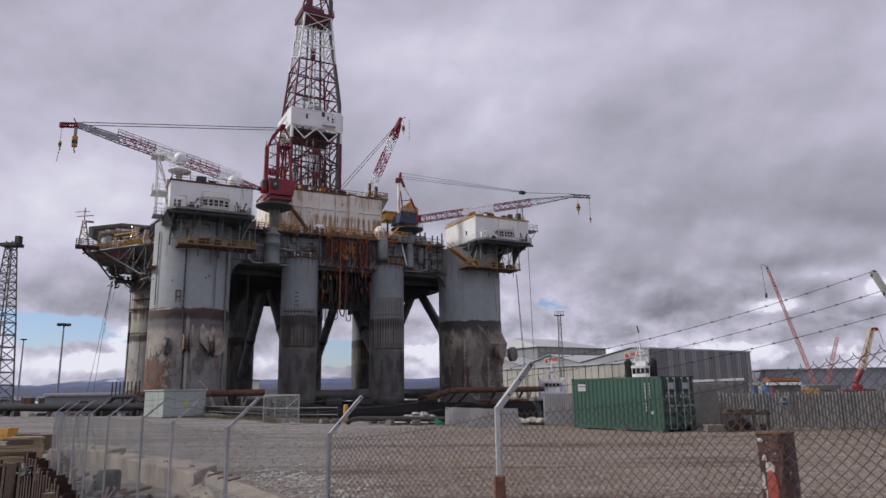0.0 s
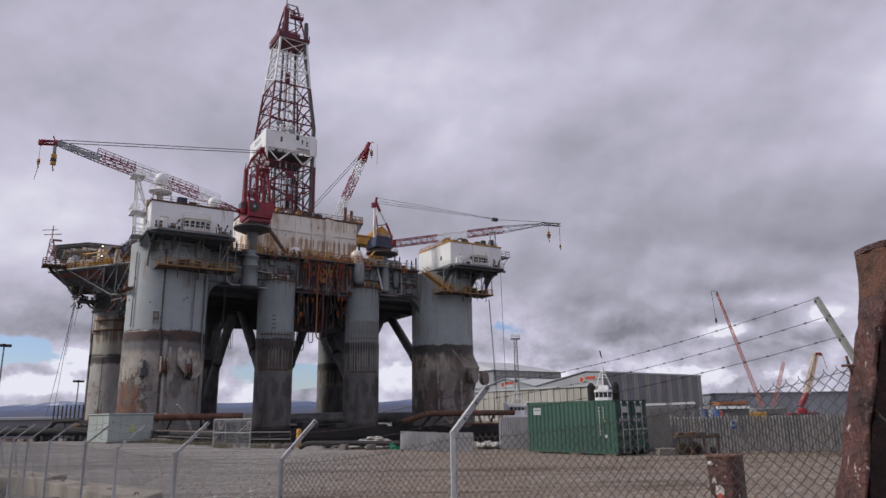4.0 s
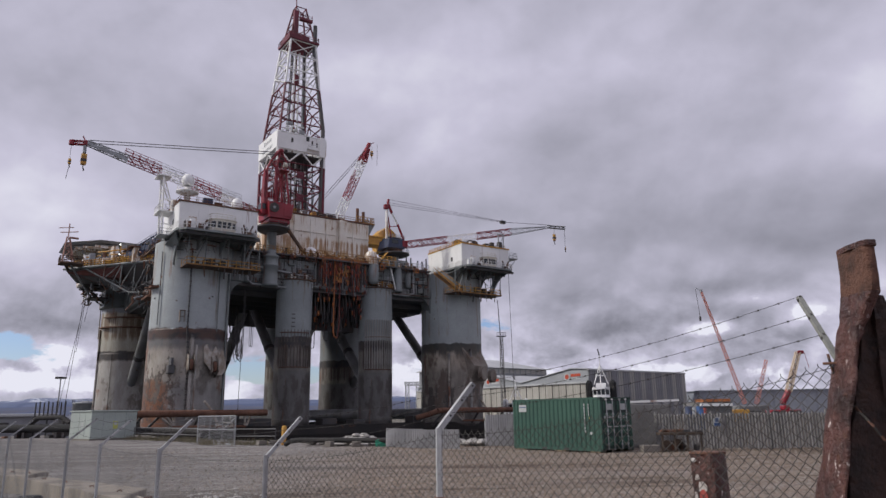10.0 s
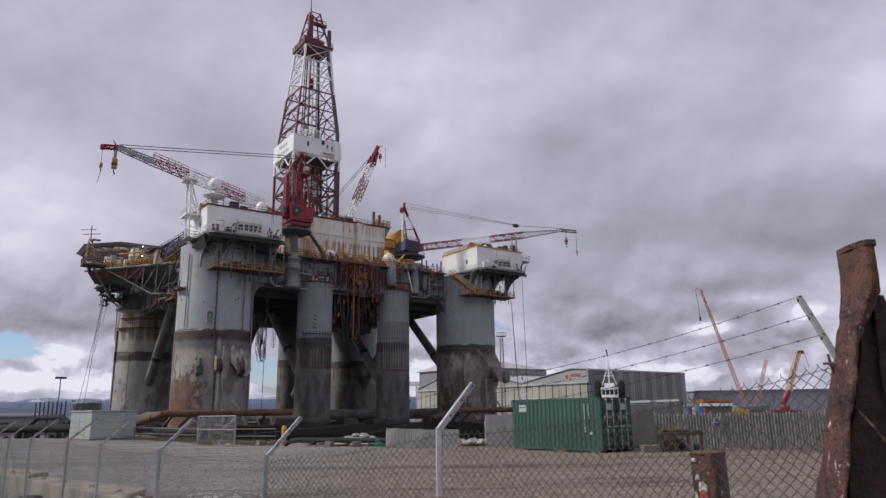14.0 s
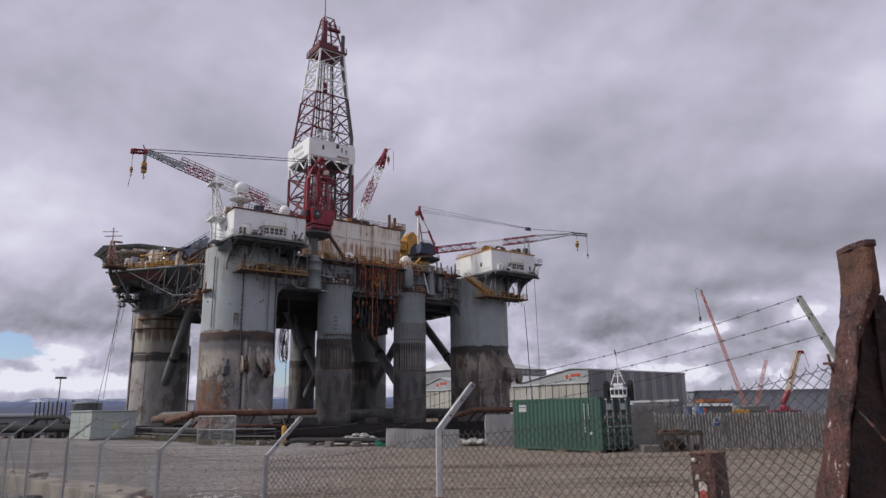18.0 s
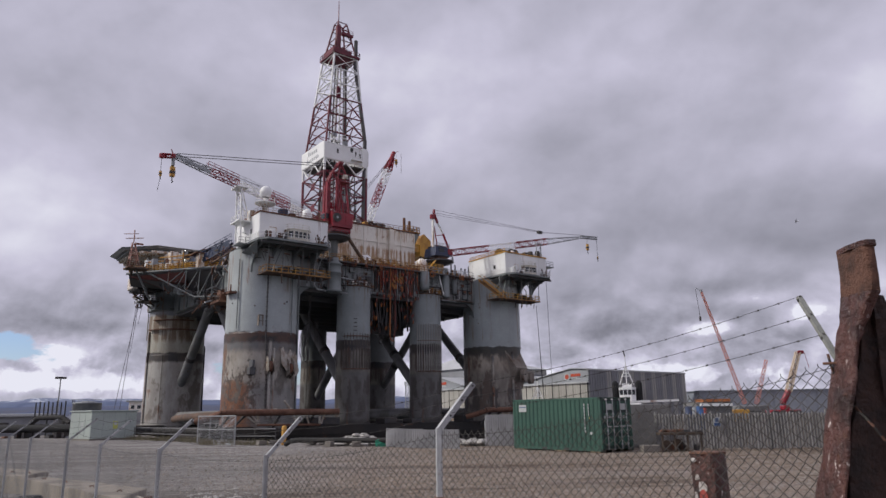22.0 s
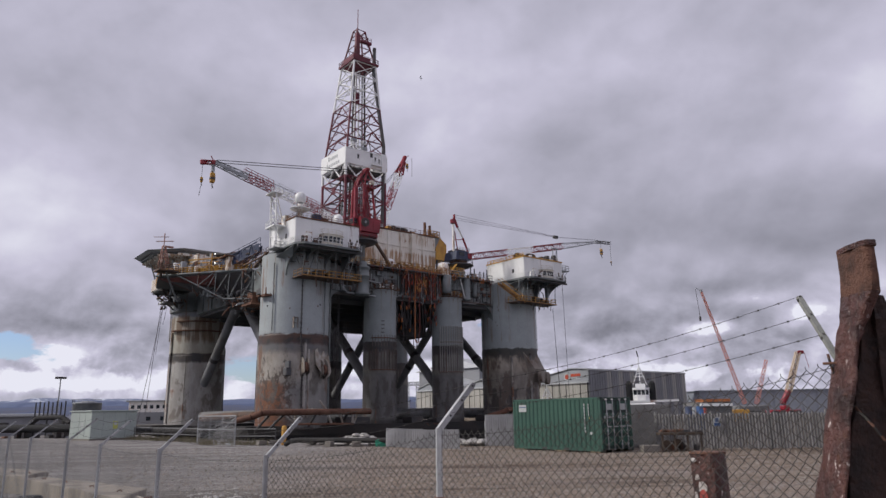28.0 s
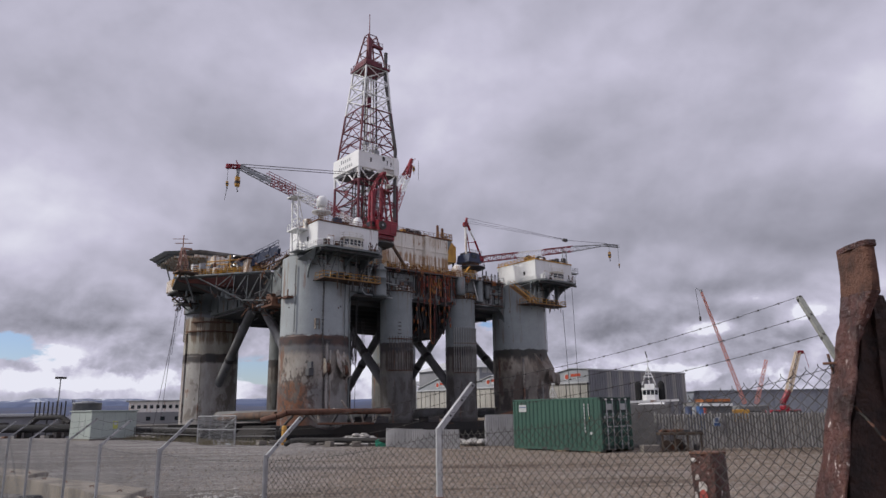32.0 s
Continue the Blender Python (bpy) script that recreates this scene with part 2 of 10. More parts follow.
PALE_S = [(22.0, 31.0, (2.5, 2.5, 0.2), 0.57, (0.20, 0.13, 0.075), (0.12, 0.075, 0.05)), (3.0, 20.0, (1.4, 1.4, 0.8), 0.62, (0.22, 0.195, 0.17), (0.16, 0.13, 0.11)), (3.0, 13.0, (1.2, 1.2, 0.4), 0.66, (0.25, 0.10, 0.045), (0.14, 0.055, 0.03))]
M = {
    "col": mat("column_paint", (0.385, 0.42, 0.425), (0.325, 0.35, 0.355), 0.55, zones=STEEL_Z, stains=STEEL_S, rust=0.12, streak=0.1, scale=0.5, bump=0.1, rustcol=(0.20, 0.075, 0.03)),
    "cold": mat("dull_column_paint", (0.34, 0.375, 0.375), (0.285, 0.31, 0.31), 0.55, zones=DULL_Z, stains=DULL_S, rust=0.05, streak=0.1, scale=0.5, bump=0.1),
    "colb": mat("slim_column_paint", (0.285, 0.315, 0.322), (0.225, 0.248, 0.252), 0.55, zones=DARK_Z, stains=DARK_S, rust=0.05, streak=0.1, scale=0.5, bump=0.1),
    # darker copy of the slim-column paint, carrying the far columns' shade
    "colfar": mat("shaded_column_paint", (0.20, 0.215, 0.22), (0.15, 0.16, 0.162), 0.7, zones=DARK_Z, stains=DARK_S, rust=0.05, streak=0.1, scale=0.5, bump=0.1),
    "cole": mat("weathered_column_paint", (0.30, 0.31, 0.33), (0.25, 0.26, 0.28), 0.6, zones=PALE_Z, stains=PALE_S, rust=0.1, streak=0.15, scale=0.5, bump=0.1),
    "fender": mat("scaled_fender_paint", (0.34, 0.335, 0.32), (0.23, 0.22, 0.205), 0.7, stains=[(13.0, 21.5, (4.0, 4.0, 0.5), 0.54, (0.17, 0.14, 0.115), (0.06, 0.053, 0.05)), (17.6, 20.4, (2.0, 2.0, 1.0), 0.40, (0.10, 0.08, 0.07), (0.05, 0.045, 0.042))], scale=0.7, bump=0.1),
    "fenderdark": mat("dark_scaled_fender", (0.13, 0.11, 0.095), (0.065, 0.054, 0.05), 0.8, rust=0.4, scale=0.9, bump=0.2),
    "hull": mat("hull_grey_paint", (0.205, 0.226, 0.228), (0.13, 0.142, 0.142), 0.55, rust=0.3, streak=0.34, scale=0.5, bump=0.08),
    # dark fittings, and undersides whose shade is put into the colour
    "under": mat("dark_steel_and_shade", (0.085, 0.087, 0.093), (0.10, 0.09, 0.085), 0.7, rust=0.3, scale=0.6),
    "brace": mat("brace_grey_paint", (0.20, 0.20, 0.205), (0.13, 0.125, 0.12), 0.6, rust=0.2, scale=0.6, streak=0.1),
    "pont": mat("pontoon_bottom_paint", (0.011, 0.0105, 0.01), (0.02, 0.016, 0.013), 0.95, rust=0.3, rustcol=(0.09, 0.04, 0.02), scale=0.5),
    "white": mat("white_paint", (0.82, 0.82, 0.81), (0.74, 0.74, 0.73), 0.5, rust=0.05, streak=0.12, grime=0.12, scale=0.6, bump=0.05),
    "whiterust": mat("rust_run_white_paint", (0.84, 0.82, 0.78), (0.78, 0.75, 0.69), 0.55, rust=0.2, streak=0.2, stains=[(35.0, 44.4, (11.0, 11.0, 0.3), 0.60, (0.48, 0.31, 0.16), (0.34, 0.19, 0.08)), (42.6, 48.5, (10.0, 10.0, 0.5), 0.69, (0.46, 0.32, 0.19), (0.34, 0.19, 0.09)), (33.0, 40.0, (6.0, 6.0, 2.0), 0.60, (0.36, 0.20, 0.08), (0.26, 0.13, 0.05))], grime=0.2, scale=0.6, bump=0.06, rustcol=(0.33, 0.15, 0.05)),
    "drillwhite": mat("rust_wept_cream_paint", (0.82, 0.79, 0.72), (0.74, 0.69, 0.60), 0.6, rust=0.3, streak=0.35, stains=[(34.0, 43.4, (7.0, 7.0, 0.35), 0.55, (0.44, 0.26, 0.11), (0.30, 0.15, 0.06)), (34.0, 41.0, (1.6, 1.6, 1.2), 0.56, (0.52, 0.37, 0.20), (0.36, 0.22, 0.10)), (42.6, 44.2, (4.0, 4.0, 1.2), 0.52, (0.42, 0.24, 0.10), (0.28, 0.14, 0.06)), (43.0, 48.5, (9.0, 9.0, 0.4), 0.64, (0.50, 0.34, 0.18), (0.34, 0.19, 0.08))], grime=0.3, scale=0.6, bump=0.06, rustcol=(0.33, 0.15, 0.05)),
    "creamwhite": mat("cream_paint", (0.70, 0.67, 0.58), (0.60, 0.56, 0.47), 0.5, rust=0.1, streak=0.2, grime=0.15, scale=0.8, bump=0.05),
    "yellow": mat("yellow_rail_paint", (0.55, 0.30, 0.045), (0.40, 0.19, 0.03), 0.55, rust=0.35, scale=1.5),
    "red": mat("red_derrick_paint", (0.15, 0.012, 0.03), (0.10, 0.009, 0.02), 0.5, rust=0.1, scale=1.2, bump=0.05),
    "redcab": mat("red_crane_paint", (0.27, 0.012, 0.026), (0.19, 0.009, 0.018), 0.42, rust=0.1, scale=0.8, bump=0.05),
    "steelgrey": mat("galvanised_grey", (0.34, 0.35, 0.36), (0.26, 0.27, 0.28), 0.45, metal=0.3, rust=0.05, scale=2),
    "dark": mat("dark_machinery", (0.035, 0.035, 0.038), (0.06, 0.05, 0.045), 0.6, rust=0.3, scale=1.5),
    "orange": mat("orange_paint", (0.42, 0.145, 0.04), (0.26, 0.08, 0.025), 0.6, rust=0.4, scale=2),
    "redred": mat("red_oxide_paint", (0.14, 0.036, 0.028), (0.075, 0.022, 0.018), 0.65, rust=0.3, scale=1.2),
    "blue": mat("blue_paint", (0.024, 0.04, 0.095), (0.018, 0.028, 0.065), 0.5, scale=1.2),
    "rust": mat("rusted_steel", (0.19, 0.095, 0.06), (0.11, 0.05, 0.032), 0.85, rust=0.6, scale=1.6, bump=0.4, grime=0.5),
    "ochre": mat("ochre_paint", (0.34, 0.175, 0.045), (0.24, 0.115, 0.03), 0.6, rust=0.3, streak=0.3, scale=0.8),
    "guard": mat("scaled_brown_steel", (0.28, 0.25, 0.215), (0.14, 0.10, 0.075), 0.85, rust=0.35, scale=0.7, bump=0.3, grime=0.4, rustcol=(0.17, 0.075, 0.04)),
    "mastpaint": mat("weathered_pink_mast", (0.40, 0.24, 0.20), (0.26, 0.12, 0.09), 0.7, rust=0.3, scale=1.0),
    "strut": mat("scaled_pale_strut", (0.50, 0.47, 0.43), (0.28, 0.23, 0.18), 0.8, rust=0.3, scale=1.4, bump=0.2),
    "float": mat("red_float_plastic", (0.36, 0.06, 0.03), (0.24, 0.04, 0.02), 0.5, scale=2, bump=0.05),
    "catwalk": mat("grimed_catwalk_steel", (0.15, 0.085, 0.05), (0.075, 0.05, 0.04), 0.8, rust=0.4, scale=1.2),
    "ground": None,
    "glass": None,
}


def glass():
    m = bpy.data.materials.new("window_glass")
    m.use_nodes = True
    p = m.node_tree.nodes["Principled BSDF"]
    p.inputs["Base Color"].default_value = (0.02, 0.025, 0.03, 1)
    p.inputs["Roughness"].default_value = 0.08
    return m


M["glass"] = glass()


def lamp_lens():
    m = bpy.data.materials.new("lit_lamp_lens")
    m.use_nodes = True
    p = m.node_tree.nodes["Principled BSDF"]
    p.inputs["Base Color"].default_value = (0.9, 0.9, 0.9, 1)
    p.inputs["Emission Color"].default_value = (1.0, 0.97, 0.92, 1)
    p.inputs["Emission Strength"].default_value = 3.0
    return m


M["lamp"] = lamp_lens()


# ---- mesh helpers ----
class G:
    """Collects faces of one part; tubes are shaded smooth, flat work stays flat."""

    def __init__(self):
        self.v, self.f, self.s = [], [], []

    def add(self, vs, fs, smooth=False):
        n = len(self.v)
        self.v += [tuple(p) for p in vs]
        self.f += [tuple(n + i for i in f) for f in fs]
        self.s += [smooth] * len(fs)
        return self

    def box(self, x0, y0, z0, x1, y1, z1, bevel=0.0):
        if not bevel:
            vs = [(x, y, z) for z in (z0, z1) for y in (y0, y1) for x in (x0, x1)]
            return self.add(vs, [(0, 2, 3, 1), (4, 5, 7, 6), (0, 1, 5, 4), (2, 6, 7, 3), (0, 4, 6, 2), (1, 3, 7, 5)])
        b = min(bevel, (x1 - x0) / 2.1, (y1 - y0) / 2.1, (z1 - z0) / 2.1)
        vs, idx = [], {}
        for i in (0, 1):
            for j in (0, 1):
                for k in (0, 1):
                    c = (x1 if i else x0, y1 if j else y0, z1 if k else z0)
                    for a in range(3):
                        p = [c[q] + (0 if q == a else (-b if (i, j, k)[q] else b)) for q in range(3)]
                        idx[i, j, k, a] = len(vs)
                        vs.append(p)
        fs = []
        for a in range(3):
            o = [q for q in range(3) if q != a]
            for s in (0, 1):
                ring = []
                for d in ((0, 0), (1, 0), (1, 1), (0, 1)):
                    key = [0, 0, 0]
                    key[a], key[o[0]], key[o[1]] = s, d[0], d[1]
                    ring.append(idx[(*key, a)])
                flip = (s == 1) == (a != 1)
                fs.append(tuple(ring) if flip else tuple(reversed(ring)))
            for d in ((0, 0), (1, 0), (1, 1), (0, 1)):
                e0, e1 = [0, 0, 0], [0, 0, 0]
                e0[o[0]], e0[o[1]] = d
                e1[o[0]], e1[o[1]] = d
                e1[a] = 1
                q = (idx[(*e0, o[0])], idx[(*e1, o[0])], idx[(*e1, o[1])], idx[(*e0, o[1])])
                flip = ((d[0] == d[1]) == (a != 1))
                fs.append(q if not flip else tuple(reversed(q)))
        for i in (0, 1):
            for j in (0, 1):
                for k in (0, 1):
                    t = tuple(idx[i, j, k, a] for a in range(3))
                    fs.append(t if (i + j + k) % 2 else tuple(reversed(t)))
        return self.add(vs, fs)

    def tube(self, p, q, r, n=8, r2=None, caps=True, smooth=True):
        p, q = Vector(p), Vector(q)
        d = q - p
        if d.length < 1e-6:
            return self
        d.normalize()
        a = d.orthogonal().normalized() if abs(d.z) < 0.95 else Vector((1, 0, 0))
        a = (a - d * a.dot(d)).normalized()
        b = d.cross(a)
        r2 = r if r2 is None else r2
        ring = [a * math.cos(2 * math.pi * (i + 0.5) / n) + b * math.sin(2 * math.pi * (i + 0.5) / n) for i in range(n)]
        lo, hi = [p + c * r for c in ring], [q + c * r2 for c in ring]
        self.add(lo + hi, [(i, (i + 1) % n, n + (i + 1) % n, n + i) for i in range(n)], smooth and n > 4)
        if caps:
            self.add(lo, [tuple(reversed(range(n)))])
            self.add(hi, [tuple(range(n))])
        return self

    def path(self, pts, r, n=6):
        for p, q in zip(pts, pts[1:]):
            self.tube(p, q, r, n)
        return self

    def lathe(self, x, y, prof, n=32, smooth=True):
        """Rings of (radius, height) round an upright axis."""
        vs = [(x + r * math.cos(2 * math.pi * i / n), y + r * math.sin(2 * math.pi * i / n), z) for r, z in prof for i in range(n)]
        fs = [(k * n + i, k * n + (i + 1) % n, (k + 1) * n + (i + 1) % n, (k + 1) * n + i) for k in range(len(prof) - 1) for i in range(n)]
        return self.add(vs, fs, smooth)

    def slab(self, pts, z0, z1):
        """A flat plate with the given outline, counter-clockwise from above."""
        n = len(pts)
        vs = [(x, y, z0) for x, y in pts] + [(x, y, z1) for x, y in pts]
        return self.add(vs, [tuple(reversed(range(n))), tuple(range(n, 2 * n))] + [(i, (i + 1) % n, n + (i + 1) % n, n + i) for i in range(n)])

    def wall(self, pts, thick):
        """An upright or slanting plate through four corners, given its thickness."""
        a, b, c, d = [Vector(p) for p in pts]
        nrm = (b - a).cross(d - a).normalized() * thick
        vs = [a, b, c, d] + [p - nrm for p in (a, b, c, d)]
        return self.add(vs, [(0, 1, 2, 3), (7, 6, 5, 4), (0, 4, 5, 1), (1, 5, 6, 2), (2, 6, 7, 3), (3, 7, 4, 0)])

    def rail(self, pts, h=1.1, gap=1.8, r=0.045, mids=2):
        """Guard rail along a line of points."""
        for p, q in zip(pts, pts[1:]):
            p, q = Vector(p), Vector(q)
            k = max(1, round((q - p).length / gap))
            for i in range(k + 1):
                b = p.lerp(q, i / k)
                self.tube(b, b + Vector((0, 0, h)), r, 4)
            for j in range(1, mids + 1):
                e = Vector((0, 0, h * j / mids))
                self.tube(p + e, q + e, r, 4)
        return self

    def truss(self, p, q, w, h, bays, r, up=(0, 0, 1), w2=None, h2=None):
        """A four-chord lattice boom from p to q; w2 and h2 at its far end."""
        p, q, up = Vector(p), Vector(q), Vector(up)
        d = (q - p).normalized()
        s = d.cross(up).normalized()
        u = s.cross(d)
        w2, h2 = w if w2 is None else w2, h if h2 is None else h2

        def c(t, i, j):
            return p.lerp(q, t) + s * (i * (w + (w2 - w) * t) / 2) + u * (j * (h + (h2 - h) * t) / 2)

        cor = [(-1, -1), (1, -1), (1, 1), (-1, 1)]
        for i, j in cor:
            self.tube(c(0, i, j), c(1, i, j), r, 5)
        for k in range(bays):
            t0, t1 = k / bays, (k + 1) / bays
            for (a, b), (e, g) in zip(cor, cor[1:] + cor[:1]):
                self.tube(c(t0, a, b), c(t0, e, g), r * 0.6, 4)
                self.tube(c(t0, a, b) if k % 2 else c(t0, e, g), c(t1, e, g) if k % 2 else c(t1, a, b), r * 0.6, 4)
        return self


def mesh_of(name, g, material):
    me = bpy.data.meshes.new(name)
    me.from_pydata([tuple(p) for p in g.v], [], g.f)
    me.polygons.foreach_set("use_smooth", g.s)
    if material:
        me.materials.append(material)
    me.update()
    return me


def part(name, g, material, parent=None, label=""):
    ob = new(name, mesh_of(name, g, material))
    if parent is not None:
        ob.parent = parent
    if label:
        ob["label"] = label
    return ob


def thing(name, at=(0, 0, 0), rz=0.0, label="", category="", group="", kind=""):
    ob = new(name)
    ob.matrix_basis = pose(*at, 0, 0, rz)
    return tagged(ob, label, category, group, kind)


# ---- the drilling rig: x along its near side, y away from it, z from the water ----
LX, LY = 58.0, 55.0
rig = thing("drilling_rig", label="rust-streaked grey and white semi-submersible drilling rig afloat under tow", category="drilling rig")
rnd = random.Random(7)


def put(name, mesh, parent, at=(0, 0, 0), rz=0.0, label=""):
    """One more object on a shared mesh."""
    ob = new(name, mesh)
    ob.parent, ob.location, ob.rotation_euler = parent, at, (0, 0, radians(rz))
    if label:
        ob["label"] = label
    return ob


def disc(g, x, y, z, r, w, axis, n=20):
    a = Vector(axis).normalized() * w / 2
    c = Vector((x, y, z))
    return g.tube(c - a, c + a, r, n)


def rig_columns():
    prof = [(6.8, 2.0), (6.8, 20.1), (6.8, 20.2), (6.73, 20.25), (6.73, 20.35), (6.73, 36.0)]

    label = "broad round corner column, grey above a black waterline band, rusty below"
    grey, pale = mesh_of("column", G().lathe(0, 0, prof, 56), M["col"]), mesh_of("column", G().lathe(0, 0, prof, 56), M["cole"])
    dull = mesh_of("column", G().lathe(0, 0, prof, 56), M["cold"])
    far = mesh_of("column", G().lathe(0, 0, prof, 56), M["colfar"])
    cols = {}
    for x, y in ((0, 0), (LX, 0), (0, LY), (LX, LY)):
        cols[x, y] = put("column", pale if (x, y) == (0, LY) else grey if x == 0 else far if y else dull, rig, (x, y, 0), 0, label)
    slim = mesh_of("slim_column", G().lathe(0, 0, [(3.55, 2.0), (3.55, 20.1), (3.55, 20.2), (3.5, 20.25), (3.5, 20.35), (3.5, 31.0)], 36).lathe(0, 0, [(3.62, 30.9), (3.62, 31.25), (3.3, 31.25), (0.1, 31.3)], 36, False), M["colb"])
    # far columns wear the paint with their shade mixed into it
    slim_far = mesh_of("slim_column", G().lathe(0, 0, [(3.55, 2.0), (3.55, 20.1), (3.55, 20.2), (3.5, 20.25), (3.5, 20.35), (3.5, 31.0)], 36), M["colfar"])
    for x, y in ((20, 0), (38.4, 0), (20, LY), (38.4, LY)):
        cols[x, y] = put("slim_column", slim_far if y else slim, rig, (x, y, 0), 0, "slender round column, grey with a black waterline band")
    # upright fender pipes on the near slim columns
    rib_hi = mesh_of("fender_pipe", G().tube((0, 0, 14.4), (0, 0, 24.6), 0.12, 8), M["fender"])
    rib_lo = mesh_of("fender_pipe", G().tube((0, 0, 14.4), (0, 0, 18.6), 0.11, 8).tube((0, 0, 19.2), (0, 0, 21.6 ), 0.06, 6), M["fenderdark"])
    for x, me, n in ((20, rib_lo, 11), (38.4, rib_hi, 13)):
        for i in range(n):
            a = radians(198 + 100 * i / (n - 1) + (8 if x > 30 else 14))
            put("fender_pipe", me, cols[x, 0], (3.68 * math.cos(a), 3.68 * math.sin(a), 0))
        for z in (14.4, 21.0):
            g = G()
            pts = [(3.7 * math.cos(radians(a)), 3.7 * math.sin(radians(a)), z) for a in range(205, 312, 12)]
            part("fender_ring", g.path(pts, 0.09, 5), M["rust"], cols[x, 0])
    for x in (20, 38.4):
        k = part("column_landing", G().lathe(0, 0, [(3.3, 31.3), (3.9, 31.32), (3.9, 31.5), (3.2, 31.52)], 28, False), M["catwalk"], cols[x, 0], "rusty landing on top of a slim column")
        arc = [(3.8 * math.cos(radians(a)), 3.8 * math.sin(radians(a)), 31.5) for a in range(215, 330, 19)]
        part("landing_rail", G().rail(arc, 0.9, 1.0, 0.05, 2), M["ochre"] if x > 30 else M["catwalk"], k)
        for i in range(12):
            a, z = radians(rnd.uniform(205, 335)), rnd.uniform(0.3, 1.3)
            u, v = 3.45 * math.cos(a), 3.45 * math.sin(a)
            part("landing_valve", G().tube((u, v, 31.5), (u, v, 31.5 + z), 0.12, 6).tube((u - 0.3, v, 31.4 + z), (u + 0.3, v, 31.4 + z), 0.09, 5), rnd.choice((M["whiterust"], M["rust"], M["ochre"], M["dark"], M["steelgrey"])), k)
    # weld seams and small pads on the corner columns
    for x, y in ((0, 0), (LX, 0)):
        for z in (23.6, 26.8, 30.0):
            part("weld_seam", G().lathe(0, 0, [(6.73, z - 0.04), (6.755, z), (6.73, z + 0.04)], 56), M["col"] if x == 0 else M["cold"], cols[x, y])
        for i in range(6):
            a, z = radians(rnd.uniform(190, 350)), rnd.uniform(21.4, 31)
            ob = part("column_pad", G().box(-0.12, -0.08, -0.14, 0.12, 0.08, 0.14, 0.03), rnd.choice((M["rust"], M["dark"], M["guard"], M["hull"])), cols[x, y])
            ob.matrix_basis = Matrix.Translation((6.76 * math.cos(a), 6.76 * math.sin(a), z)) @ Matrix.Rotation(a + math.pi / 2, 4, "Z")
    # draught marks on a slim column: plain pale bars
    for k in range(4):
        a = radians(247)
        part("draught_mark", G().box(-0.34, -0.03, 22 + k * 0.8, 0.34, 0.03, 22.22 + k * 0.8), M["under"], cols[20, 0]).matrix_basis = Matrix.Translation((3.53 * math.cos(a), 3.53 * math.sin(a), 0)) @ Matrix.Rotation(a + math.pi / 2, 4, "Z")
    # the nearest corner column: chains, fairleads, ladder and doubler strip
    a = cols[0, 0]
    g = G()
    for i in range(66):
        z = 5.4 + i * 0.44
        x = -2.0 + (0.5 if z < 14 else 0.5 * max(0.0, 1 - (z - 14) / 6))
        g.tube((x, -6.85, z), (x, -6.85, z + 0.36), 0.13 if i % 2 else 0.19, 5)
    part("anchor_chain", g, M["dark"], a, "rusted black anchor chain")
    part("doubler_strip", G().tube((-1.0, -6.75, 5), (-1.0, -6.75, 19.2), 0.32, 10).tube((-0.2, -6.75, 5), (-0.2, -6.75, 17.5), 0.2, 8), M["cole"], a)
    for x, z, y in ((-1.2, 14.2, -7.3), (2.9, 13.9, -6.9)):
        f = part("fairlead", G().wall([(x - 0.5, y + 1, z - 1.9), (x - 0.5, y - 0.9, z - 1.0), (x - 0.5, y - 0.6, z + 1.2), (x - 0.5, y + 1, z + 2.2)], 0.14)
                 .wall([(x + 0.5, y + 1, z - 1.9), (x + 0.5, y - 0.9, z - 1.0), (x + 0.5, y - 0.6, z + 1.2), (x + 0.5, y + 1, z + 2.2)], 0.14)
                 .box(x - 0.5, y + 0.5, z + 1.2, x + 0.5, y + 1.2, z + 1.9), M["guard"], a, "rust-stained steel chain fairlead")
        g = G()
        disc(g, x, y - 0.1, z - 0.1, 0.95, 0.5, (1, 0, 0))
        part("sheave", g, M["rust"], f)
    # curved guard plate beside the second fairlead
    g = G()
    vs_g = []
    for i in range(9):
        t0, t1 = radians(278 + i * 5), radians(283 + i * 5)
        dz0, dz1 = 2.4 * math.sin(math.pi * (i + 0.3) / 10), 2.4 * math.sin(math.pi * (i + 1.3) / 10)
        for rr_ in (0.0, -0.12):
            vs_g += [((7.55 + rr_) * math.cos(t0), (7.55 + rr_) * math.sin(t0), 14.8 - dz0), ((6.95 + rr_) * math.cos(t0), (6.95 + rr_) * math.sin(t0), 17.2 + 0.7 * math.sin(i * 1.9) - 0.12 * i)]
    n = 9
    fs_g = [(4 * i, 4 * i + 4, 4 * i + 5, 4 * i + 1) for i in range(n - 1)] + [(4 * i + 2, 4 * i + 3, 4 * i + 7, 4 * i + 6) for i in range(n - 1)] + [(4 * i, 4 * i + 2, 4 * i + 6, 4 * i + 4) for i in range(n - 1)] + [(4 * i + 1, 4 * i + 5, 4 * i + 7, 4 * i + 3) for i in range(n - 1)] + [(0, 1, 3, 2), (32, 34, 35, 33)]
    g.add(vs_g, fs_g)
    part("guard_plate", g, M["strut"], a, "bent pale guard plate")
    part("cleat_box", G().box(-4.6, -6.6, 12.6, -3.5, -5.2, 14.0, 0.1).box(-4.3, -7.0, 14.0, -3.9, -5.4, 15.2), M["under"], a)
